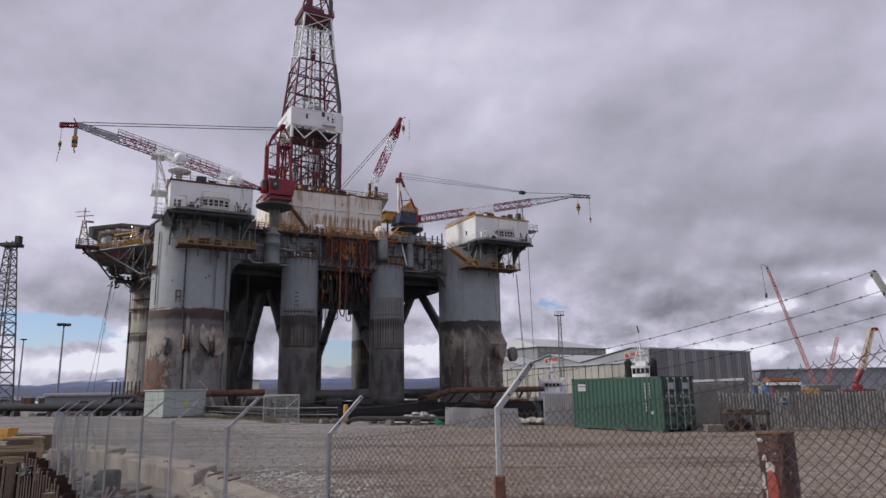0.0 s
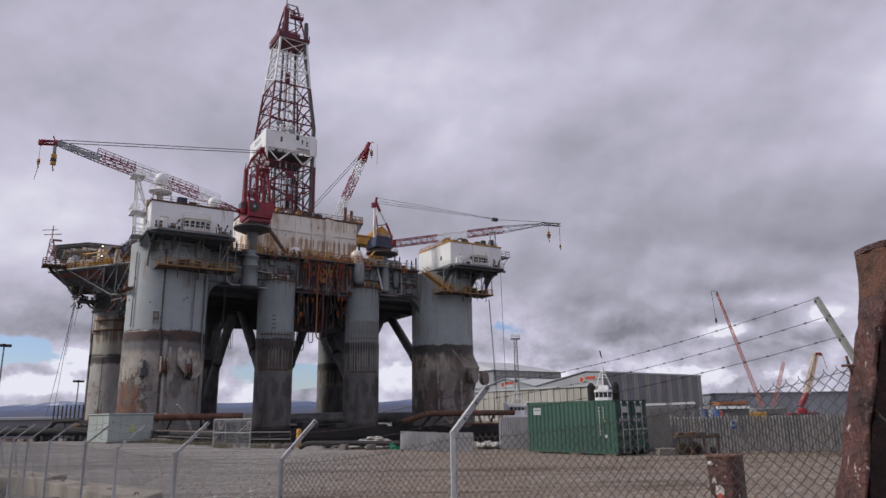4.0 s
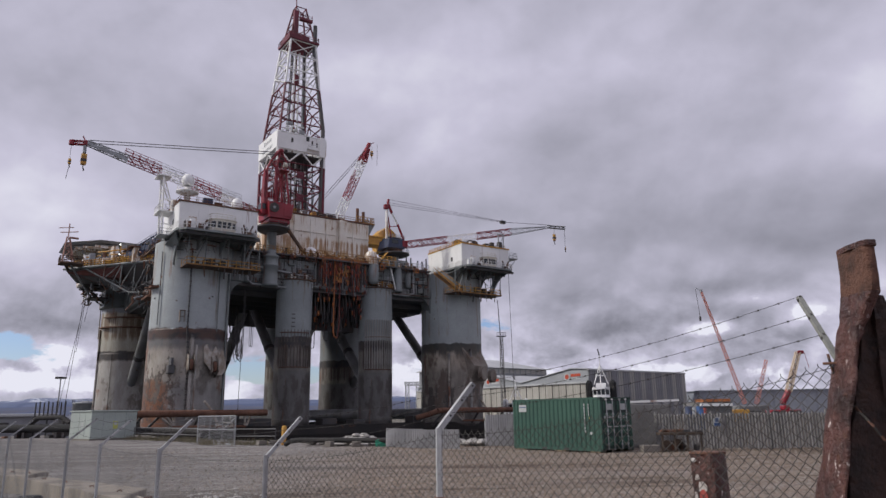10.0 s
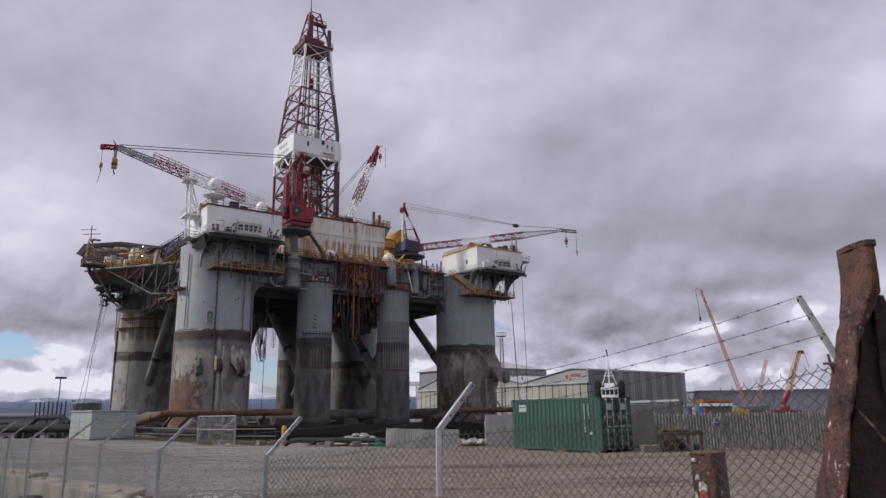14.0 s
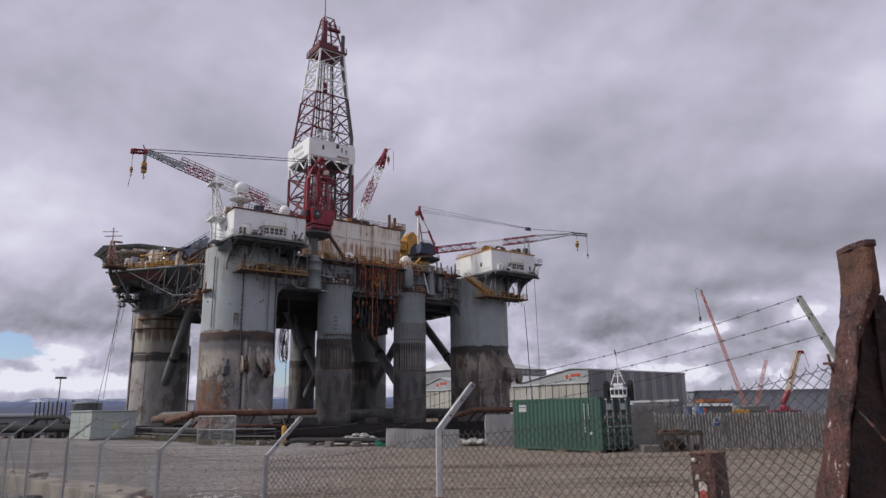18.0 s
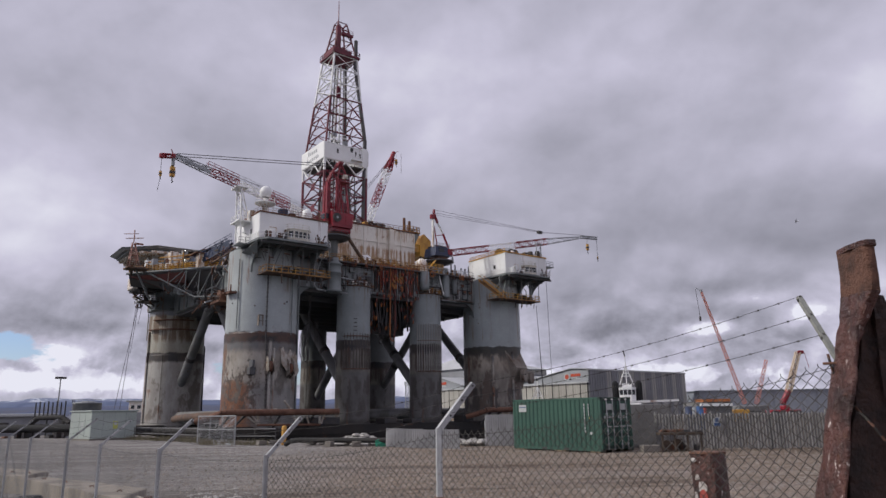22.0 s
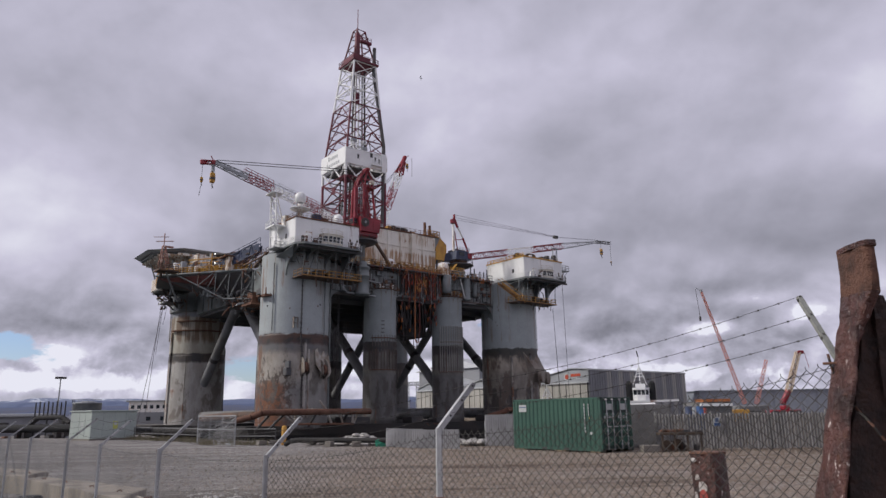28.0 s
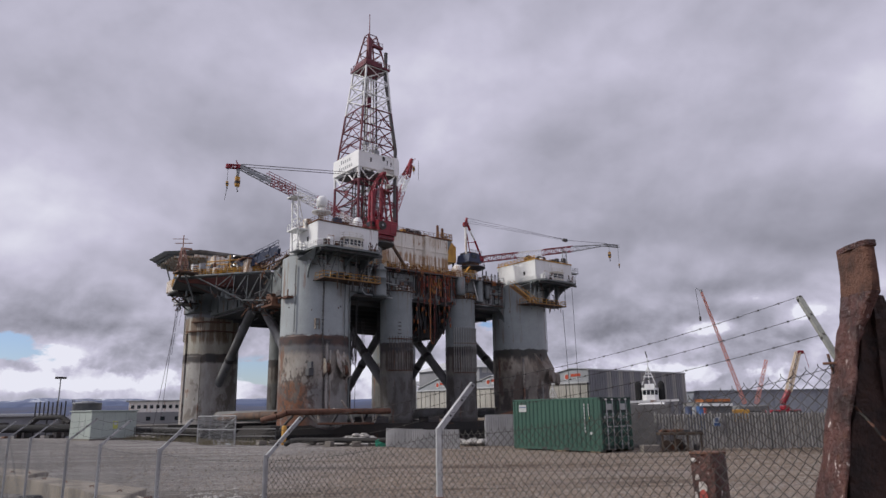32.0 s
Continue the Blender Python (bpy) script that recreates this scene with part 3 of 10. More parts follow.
    part("hatch_frame", G().box(-3.3, -6.35, 21.4, -3.15, -5.6, 23.4, 0.02).box(-2.55, -6.45, 21.4, -2.4, -5.6, 23.4, 0.02).box(-3.3, -6.4, 23.3, -2.4, -5.6, 23.45, 0.02).box(-3.3, -6.4, 22.3, -2.4, -5.6, 22.4, 0.02), M["guard"], a, "small rust-edged hatch")
    part("sounding_pipe", G().tube((3.2, -6.2, 20), (3.2, -6.2, 34), 0.09, 6).tube((5.4, -4.4, 6), (5.4, -4.4, 31), 0.16, 6).tube((-6.2, -3.2, 21), (-6.2, -3.2, 34), 0.1, 6), M["hull"], a)
    part("side_bracket", G().box(-7.6, -2.6, 27.6, -6.2, -0.6, 28.0).box(-7.4, -2.4, 28, -7.2, -2.2, 29.2).box(-8.0, -0.8, 27.7, -6.4, 0.4, 27.9), M["rust"], a)
    # the far right corner column: chain guard wedge with ears
    d = cols[LX, 0]
    part("chain_guard", G().add([(-1.8, -6.6, 19.3), (3.8, -5.6, 19.3), (5.2, -6.6, 15.4), (0.2, -8.2, 15.4), (-1.8, -6.0, 19.0), (3.8, -4.6, 19.0), (4.8, -4.9, 10.5), (0.0, -6.4, 10.5)],
                                [(0, 3, 2, 1), (3, 7, 6, 2), (0, 4, 7, 3), (1, 2, 6, 5), (0, 1, 5, 4)]), M["guard"], d, "rust-topped sloping steel guard box")
    for x, y, z in ((2.6, -8.0, 13.6), (7.2, -5.4, 13.4)):
        g = G()
        disc(g, x, y, z, 1.5, 0.9, (0.5, -1, 0), 18)
        part("fairlead_drum", g, M["guard"], d)
    part("sounding_pipe", G().tube((-4.5, -5.4, 6), (-4.5, -5.4, 18), 0.3, 8).tube((0.2, -6.9, 5), (0.2, -6.9, 19), 0.28, 8).tube((4.4, -5.3, 20), (4.4, -5.3, 31), 0.08, 6), M["col"], d)
    # weathered column: ring platforms, box bracket, drain pipes
    e = cols[0, LY]
    for z, a0, a1 in ((26.3, 190, 300), (28.6, 205, 285), (31.2, 185, 310)):
        arc = [radians(k) for k in range(a0, a1 + 1, 10)]
        n = len(arc)
        g = G().add([(r * math.cos(c), r * math.sin(c), zz) for r, zz in ((6.7, z), (7.5, z), (7.5, z + 0.25), (6.7, z + 0.25)) for c in arc],
                    [(k * n + i, k * n + i + 1, (k + 1) % 4 * n + i + 1, (k + 1) % 4 * n + i) for k in range(4) for i in range(n - 1)] + [(0, n, 2 * n, 3 * n), (n - 1, 4 * n - 1, 3 * n - 1, 2 * n - 1)])
        part("ring_platform", g, M["rust"] if z < 29 else M["under"], e)
    part("hooked_pipe", G().path([(7.7, 0.8, 4.0), (7.3, 0.2, 22.6), (7.1, 0.1, 23.1), (6.6, 0.0, 23.2)], 0.2, 8), M["dark"], e, "dark upright pipe with a hooked top")
    part("chain_pipe", G().tube((-6.9, -1, 4), (-6.9, -1, 26), 0.22, 8).tube((-7.0, 0.8, 24), (-7.0, 0.8, 35), 0.14, 6).tube((-4.6, -5.5, 4), (-4.6, -5.5, 20), 0.14, 6), M["cole"], e)
    for y in (0, LY):
        part("pontoon", G().box(-13, y - 7.5, -6, 71, y + 7.5, 3.6, 1.6), M["pont"], rig, "black rust-stained pontoon awash")


def rig_braces():
    for x in (0, 20, 38.4, LX):
        for s in (1, -1):
            y0, y1 = (0, 25.5) if s == 1 else (LY, LY - 25.5)
            b = part("brace", G().tube((x, y0, 7.8), (x, y1, 30.6), 1.05, 18), M["brace"], rig, "slanting tubular steel brace")
            k = 0.49
            c = Vector((x, y0 + (y1 - y0) * k, 7.8 + 22.8 * k))
            dd = Vector((0, y1 - y0, 22.8)).normalized()
            part("collar", G().tube(c - dd * 0.5, c + dd * 0.5, 1.16, 18), M["dark"], b)
    for x in (0, 20, 38.4, LX):
        part("brace", G().tube((x, 5, 5.4), (x, LY - 5, 5.4), 1.25, 18), M["brace"], rig, "level tubular steel brace")


def rig_racks():
    """Anchor racks of bent rusty pipe low on the near corner columns."""
    for x0, side in ((0.0, 1), (LX, 1)):
        r = part("anchor_rack", G().path([(x0 - 13.5, -6.5, 4.6), (x0 - 11.6, -8.6, 5.3), (x0 - 10.2, -9.3, 5.9), (x0 - 9.4, -9.4, 6.0), (x0 + 11.8, -9.4, 6.0)], 0.55, 12), M["rust"], rig, "bent rusty anchor rack pipe on slanting struts")
        part("lower_rail", G().tube((x0 - 3.9, -9.2, 3.9), (x0 + 8.2, -9.2, 3.75), 0.22, 8), M["rust"], r)
        for a, b, w in (((-5.6, 5.3), (-3.7, 3.9), 0.2), ((-5.0, 5.8), (-3.5, 3.9), 0.2), ((-3.8, 5.8), (-3.5, 3.9), 0.24), ((2.6, 5.9), (3.6, 3.9), 0.26), ((1.0, 8.0), (2.6, 6.2), 0.22), ((8.0, 5.9), (8.1, 3.8), 0.2), ((9.1, 5.9), (8.4, 3.9), 0.2), ((-0.6, 6.6), (-0.4, 5.6), 0.22), ((5.2, 5.9), (6.0, 3.8), 0.2)):
            part("strut", G().tube((x0 + a[0], -9.3, a[1]), (x0 + b[0], -9.1, b[1]), w, 6), M["strut"], r, "pale scaled strut")
        for a, b in (((-8.6, 5.6), (-10.3, 3.0)), ((-5.9, 5.6), (-8.0, 3.0)), ((0.4, 5.6), (-0.2, 3.4)), ((7.0, 5.6), (6.6, 3.4))):
            part("prop", G().tube((x0 + a[0], -9.0, a[1]), (x0 + b[0], -7.4, b[1]), 0.24, 6).tube((x0 + a[0], -9.3, 5.9), (x0 + a[0] + 0.3, -6.0, 6.3), 0.2, 6), M["dark"], r)
    part("side_pipe", G().path([(-6.4, 30, 5.0), (-7.2, 20, 5.3), (-7.6, 6, 5.5), (-6.6, 2, 5.5)], 0.75, 14), M["catwalk"], rig, "rust-stained dark horizontal pipe")
    for x0, x1, z in ((8, 14, 5.0), (24, 27, 4.8), (30.5, 33, 4.5), (44, 47, 5.0)):
        part("bollard_box", G().box(x0, -6, 3.6, x1, -2.6, z, 0.1), M["dark"], rig)


def rig_deck():
    h = part("deck_hull", G().box(-3, -1.8, 30.2, LX + 3, LY + 1.8, 36.0, 0.2), M["hull"], rig, "grey box-girder deck hull with pipes and stiffeners")
    # the gloom below the deck is coloured into this bottom and its beams
    part("deck_bottom", G().box(-2, -1.0, 29.6, LX + 2, LY + 1.0, 30.15), M["under"], rig, "steel underside, its shade put into a dark colour")
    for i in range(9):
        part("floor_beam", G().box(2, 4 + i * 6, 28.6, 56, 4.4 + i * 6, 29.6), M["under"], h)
    # quarter-round corners of the openings between columns
    for x, s in ((6.6, 1), (51.4, -1)):
        pts = [(x, 30.4), *[(x + s * (3.4 - 3.4 * math.cos(radians(a))), 27.0 + 3.4 * math.sin(radians(a))) for a in range(0, 91, 15)]]
        n = len(pts)
        vs = [(px, y, pz) for y in (-1.6, 1.0) for px, pz in pts]
        fs = [tuple(range(n)), tuple(range(2 * n - 1, n - 1, -1))] + [(i, n + i, n + (i + 1) % n, (i + 1) % n) for i in range(n)]
        part("corner_gusset", G().add(vs, fs), M["hull"], h)
    for i, x in enumerate((9.2, 11.0, 17.0, 23.4, 35.2, 41.8, 45.2, 47.2, 49.4, 50.6)):
        part("stiffener", G().box(x - 0.12, -2.1, 30.4, x + 0.12, -1.8, 35.9), M["hull"], h)
    for z in (32.2, 34.2):
        part("seam_strip", G().box(7, -1.92, z - 0.07, 51, -1.8, z + 0.07), M["hull"], h)
    # pipes on the hull face
    part("drain_pipe", G().path([(9.5, -2.4, 36.2), (9.5, -2.4, 30.6), (10.4, -2.4, 29.9), (17.2, -2.4, 29.7)], 0.17, 8), M["steelgrey"], h)
    part("drain_pipe", G().path([(10, -2.5, 33.4), (21.5, -2.5, 32.3), (22.6, -2.5, 31.6), (22.6, -2.5, 30.0)], 0.16, 8), M["steelgrey"], h)
    part("drain_pipe", G().path([(40.6, -2.4, 36.4), (41.6, -2.9, 31.4)], 0.14, 8), M["white"], h)
    part("drain_pipe", G().path([(46.4, -2.3, 35.6), (46.4, -2.3, 31.0), (45.2, -2.3, 30.4), (41.4, -2.3, 30.4)], 0.16, 8), M["steelgrey"], h)
    for x, z in ((48.2, 33.5), (48.2, 31.6), (13.4, 34.6), (18.2, 34.8), (43.6, 34.4)):
        part("vent_box", G().box(x - 0.6, -2.4, z - 0.5, x + 0.6, -1.8, z + 0.5, 0.05), M["hull"], h)
    for x0, x1 in ((9.4, 10.8), (15.6, 16.8), (18.4, 23.2), (35.4, 36.0), (38.0, 41.6), (42.2, 45.0), (45.4, 47.0), (49.6, 50.5)):
        for z0, z1 in ((30.6, 32.0), (32.4, 34.0), (34.4, 35.8)):
            part("hull_plate", G().box(x0, -1.9, z0, x1, -1.8, z1, 0.04), rnd.choice((M["hull"], M["hull"], M["under"], M["brace"])), h)
    for x in (12.4, 19.6, 40.2, 46.8):
        part("ladder", G().tube((x, -2.3, 30.4), (x, -2.3, 36.2), 0.05, 4).tube((x + 0.5, -2.3, 30.4), (x + 0.5, -2.3, 36.2), 0.05, 4).rail([(x, -2.3, 30.6), (x + 0.5, -2.3, 30.6)], 5.4, 0.6, 0.03, 14), M["steelgrey"], h)
    for z, x0, x1 in ((35.5, 8.4, 23.2), (31.3, 15.2, 23.0), (33.1, 35.4, 50.2), (30.5, 38.0, 50.4)):
        part("cable_tray", G().box(x0, -2.5, z, x1, -2.0, z + 0.16, 0.03), rnd.choice((M["dark"], M["catwalk"], M["steelgrey"])), h)
    for i in range(70):
        x, z = rnd.uniform(8.5, 50), rnd.uniform(30.6, 35.8)
        if 23.4 < x < 35:
            continue
        w_ = rnd.uniform(0.12, 0.45)
        part("face_fitting", G().box(x - w_, -2.4, z - w_, x + w_, -1.9, z + w_ * 0.8, 0.04), rnd.choice((M["dark"], M["hull"], M["rust"], M["under"], M["catwalk"])), h)
    for i in range(110):
        x, z = rnd.uniform(8, 50), rnd.uniform(30.4, 35.6)
        if abs(x - 14) < 1.8 or 23.4 < x < 35:
            continue
        ln = rnd.uniform(0.8, 3.2)
        part("face_pipe", G().tube((x, -2.15, z), (x, -2.15, max(30.3, z - ln)), rnd.uniform(0.05, 0.12), 6) if i % 2 else G().tube((x, -2.1, z), (min(x + ln, 50.6), -2.1, z), 0.07, 6), rnd.choice((M["hull"], M["steelgrey"], M["rust"], M["dark"])), h)
    # side towards the helideck
    for y in (9, 14, 20, 26, 32, 38, 44):
        part("stiffener", G().box(-3.3, y - 0.15, 30.4, -3.0, y + 0.15, 35.9), M["hull"], h)
    # walkway along the near edge with yellow rails
    w = part("edge_walkway", G().box(7.6, -3.4, 36.0, 50.5, -1.6, 36.25), M["under"], rig, "steel edge walkway with yellow guard rails")
    part("guard_rail", G().rail([(8, -3.3, 36.25), (23, -3.3, 36.25)], 1.2, 1.5, 0.06, 3), M["ochre"], w)
    part("guard_rail", G().rail([(23, -3.3, 36.25), (37, -3.3, 36.25)], 1.5, 1.2, 0.06, 3), M["ochre"], w)
    part("guard_rail", G().rail([(37, -3.3, 36.25), (50, -3.3, 36.25)], 1.2, 1.5, 0.07, 2), M["steelgrey"], w)
    # clutter on deck behind the walkway
    kinds = [M["dark"], M["rust"], M["steelgrey"], M["white"], M["ochre"], M["rust"], M["whiterust"], M["ochre"]]
    for i in range(330):
        x, y = rnd.uniform(8, 50), rnd.uniform(-1.5, 4.6)
        if abs(x - 14.5) < 2.8 or abs(x - 42.2) < 2.6:
            continue
        sx, sy, sz = rnd.uniform(0.2, 0.9), rnd.uniform(0.2, 0.8), rnd.uniform(0.3, 2.1)
        if rnd.random() < 0.6:
            part("deck_box", G().box(x - sx / 2, y - sy / 2, 36, x + sx / 2, y + sy / 2, 36 + sz, 0.06), rnd.choice(kinds), rig)
        else:
            part("vent_pipe", G().tube((x, y, 36), (x, y, 36.6 + sz), 0.16 + 0.1 * rnd.random(), 8), rnd.choice(kinds), rig)
    for x in (46.2, 47.4, 49.2, 50.4, 51.5):
        part("vent_pipe", G().tube((x, 0.2, 36), (x, 0.2, rnd.uniform(38.3, 40.2)), 0.15, 8), M["dark"], rig)
    part("lifeboat_dome", G().lathe(36.2, -1.8, [(1.35, 36.4), (1.35, 38.2), (1.1, 38.9), (0.5, 39.4), (0.02, 39.5)], 20), M["whiterust"], rig, "white bell-shaped equipment housing")
    part("buffer_drum", G().lathe(36.2, -2.9, [(0.02, 31.9), (0.9, 32.0), (1.1, 32.6), (1.1, 36.2), (0.02, 36.3)], 20), M["hull"], rig)
    part("buffer_drum", G().lathe(45.0, -2.5, [(0.02, 31.9), (0.5, 32.0), (0.62, 32.3), (0.62, 35.4), (0.02, 35.5)], 20), M["hull"], rig)
    # gear lashed along the walkway: coils, valves, small lockers, rags of netting
    rr = random.Random(71)
    gear = [M["ochre"], M["rust"], M["yellow"], M["dark"], M["whiterust"], M["dark"], M["ochre"], M["catwalk"], M["redred"]]
    for i in range(150):
        x, z = rr.uniform(9, 50), rr.uniform(0.25, 1.25)
        if abs(x - 14) < 1.6 or abs(x - 36.2) < 1.5:
            continue
        y = rr.uniform(-3.15, -1.9)
        s = rr.uniform(0.06, 0.3)
        k = rr.random()
        if k < 0.4:
            part("walkway_gear", G().box(x - s, y - 0.15, 36.25, x + s, y + 0.15, 36.25 + z, 0.04), rr.choice(gear), w)
        elif k < 0.75:
            part("valve_stem", G().tube((x, y, 36.25), (x + rr.uniform(-0.3, 0.3), y, 36.5 + z), 0.08, 6).tube((x - s, y, 36.4 + z * 0.7), (x + s, y, 36.4 + z * 0.7), 0.07, 5), rr.choice(gear), w)
        else:
            part("hung_coil", G().path([(x + s * 1.6 * math.cos(radians(a)), -3.42, 35.9 + s * 2.6 * math.sin(radians(a))) for a in range(0, 361, 40)], 0.06, 5), rr.choice((M["dark"], M["rust"], M["redred"], M["orange"])), w)
    # short stubs, hooks and drips of scale under the walkway's edge
    for i in range(70):
        x, d = rr.uniform(9, 50.5), rr.uniform(0.3, 1.7)
        part("edge_stub", G().tube((x, rr.uniform(-3.4, -2.3), 36.1), (x + rr.uniform(-0.12, 0.12), -2.6, 36.0 - d), rr.uniform(0.03, 0.09), 5), rr.choice((M["dark"], M["rust"], M["catwalk"], M["hull"])), w)


def rig_hanging():
    """Hoses, buoys and tensioner lines that hang in the bay between the slim columns."""
    for i in range(27):
        part("bay_slat", G().box(23.8 + i * 0.4, -2.2, 30.8 + 0.5 * (i * 7 % 3), 24.02 + i * 0.4, -1.9, 35.4), M["dark"], rig, "dark upright slat")
    b = part("hose_bay", G().box(23.6, -3.0, 36.25, 34.8, -1.4, 36.7), M["orange"], rig, "bay of hanging orange and red lines")
    for i in range(120):
        x, y = rnd.uniform(23.9, 34.6), rnd.uniform(-3.0, -2.3)
        lo = rnd.choice((31.5, 30.6, 32.4, 29.2, 33.0))
        part("hanging_line", G().tube((x, y, lo), (x + rnd.uniform(-.15, .15), y, 36.4), rnd.uniform(0.03, 0.07), 6), rnd.choice((M["orange"], M["dark"], M["dark"], M["float"], M["dark"], M["steelgrey"], M["redred"])), b)
    for i in range(64):
        x, z = rnd.uniform(23.7, 34.8), rnd.uniform(28.2, 35.4)
        part("float", G().tube((x, -3.1, z), (x + rnd.uniform(-.1, .1), -3.1, z + rnd.uniform(0.3, 0.9)), rnd.uniform(0.08, 0.15), 7), rnd.choice((M["float"], M["orange"], M["redred"], M["float"])), b)
    for i in range(22):
        x, z = rnd.uniform(27.6, 30.4), rnd.uniform(31.6, 34.4)
        part("clamp_frame", G().box(x - 0.14, -3.15, z, x + 0.14, -2.95, z + rnd.uniform(0.3, 1.0), 0.03), M["ochre"] if i % 3 else M["orange"], b)
    for i in range(60):
        x, y, z = rnd.uniform(23.4, 35), rnd.uniform(-2.6, 1.5), rnd.uniform(24.5, 34.5)
        part("float", G().lathe(x, y, [(0.02, z), (0.16, z + 0.12), (0.16, z + 0.8), (0.02, z + 0.95)], 8), rnd.choice((M["redred"], M["orange"], M["redred"])), b)
    part("hanging_line", G().path([(27.3, -2.9, 36.4), (27.2, -2.9, 21.5), (27.5, -2.9, 20.6), (28.1, -2.9, 20.4)], 0.13, 8), M["orange"], b, "long orange hose")
    part("hanging_line", G().path([(28.4, -2.9, 36.4), (28.5, -2.9, 23.5), (28.1, -2.9, 20.4)], 0.13, 8), M["redred"], b)
    part("moonpool_frame", G().box(24.2, 4.0, 22.6, 35.2, 4.3, 29.7).box(24.2, 4.3, 22.6, 24.5, 14, 29.7).box(34.9, 4.3, 22.6, 35.2, 14, 29.7), M["dark"], rig, "dark riser guard frame under the deck")
    for i in range(46):
        x, z = rnd.uniform(24.2, 35.2), rnd.uniform(22.4, 29.2)
        part("float", G().lathe(x, rnd.uniform(1.5, 3.9), [(0.02, z), (0.2, z + 0.15), (0.2, z + 0.9), (0.02, z + 1.1)], 8), rnd.choice((M["redred"], M["orange"], M["rust"])), b)
    # dark net of pipe ends under the deck
    for i in range(70):
        x, y = rnd.uniform(23.0, 35.4), rnd.uniform(0, 6)
        part("pipe_end", G().tube((x, y, rnd.uniform(23.2, 27.5)), (x + rnd.uniform(-.4, .4), y, 30.2), rnd.uniform(0.1, 0.3), 6), M["dark"], b)
    # tangle of slack cable beside the corner column, one end let down low
    rr = random.Random(72)
    tangle = part("slack_cable", G().tube((10.0, 0.6, 30.2), (10.0, 0.5, 22.0), 0.07, 6).path([(10.0, 0.5, 22.0), (9.95, 0.4, 16.0), (9.8, 0.3, 6.5)], 0.05, 6).tube((10.3, 0.6, 30.2), (10.2, 0.5, 16.2), 0.08, 6), M["dark"], b, "slack black cables hanging in loops")
    for i in range(9):
        x0, x1 = 10.2 + rr.uniform(-0.3, 0.3), rr.uniform(7.7, 9.6)
        top, bot = 22.6 + rr.uniform(-0.4, 0.8), rr.uniform(15.2, 18.8)
        part("cable_loop", G().path([(x0, 0.5, top), (x1 + 0.9, 0.45, top - 0.2), (x1 + 0.25, 0.4, top - 1.0), (x1, 0.4, top - 2.4), (x1 - 0.1, 0.4, bot + 1.2), (x1 + 0.1, 0.4, bot + 0.3), (x1 + 0.45, 0.42, bot), (x1 + 0.8, 0.45, bot + 0.5), (x1 + 0.85, 0.5, bot + rr.uniform(1.5, 4.5))], rr.choice((0.05, 0.07, 0.09)), 6), M["dark"], tangle)
    for i in range(2):
        x = 11.4 + 0.35 * i
        part("cable_loop", G().path([(x, 0.5, 25), (x, 0.5, 18.6), (x + 0.15, 0.5, 18.2), (x + 0.3, 0.5, 18.6), (x + 0.3, 0.5, 24.6)], 0.04, 5), M["dark"], tangle)
    # loops of hose under the deck, seen through the openings
    for cx, cy, n in ((10.5, 20, 7), (12, 33, 6), (28, 2, 6), (30, 20, 5)):
        for i in range(n):
            x = cx + i * 0.7
            dep = rnd.uniform(5.0, 9.5)
            pts = [(x + 0.5 * math.cos(radians(a)), cy, 29.8 - dep + (dep if a in (180, 360) else 0) + 0.5 * math.sin(radians(a))) for a in (180, 200, 225, 250, 270, 290, 315, 340, 360)]
            part("hose_loop", G().path([(x - 0.5, cy, 29.8)] + pts[1:-1] + [(x + 0.5, cy, 29.8)], 0.09, 6), M["dark"], b)


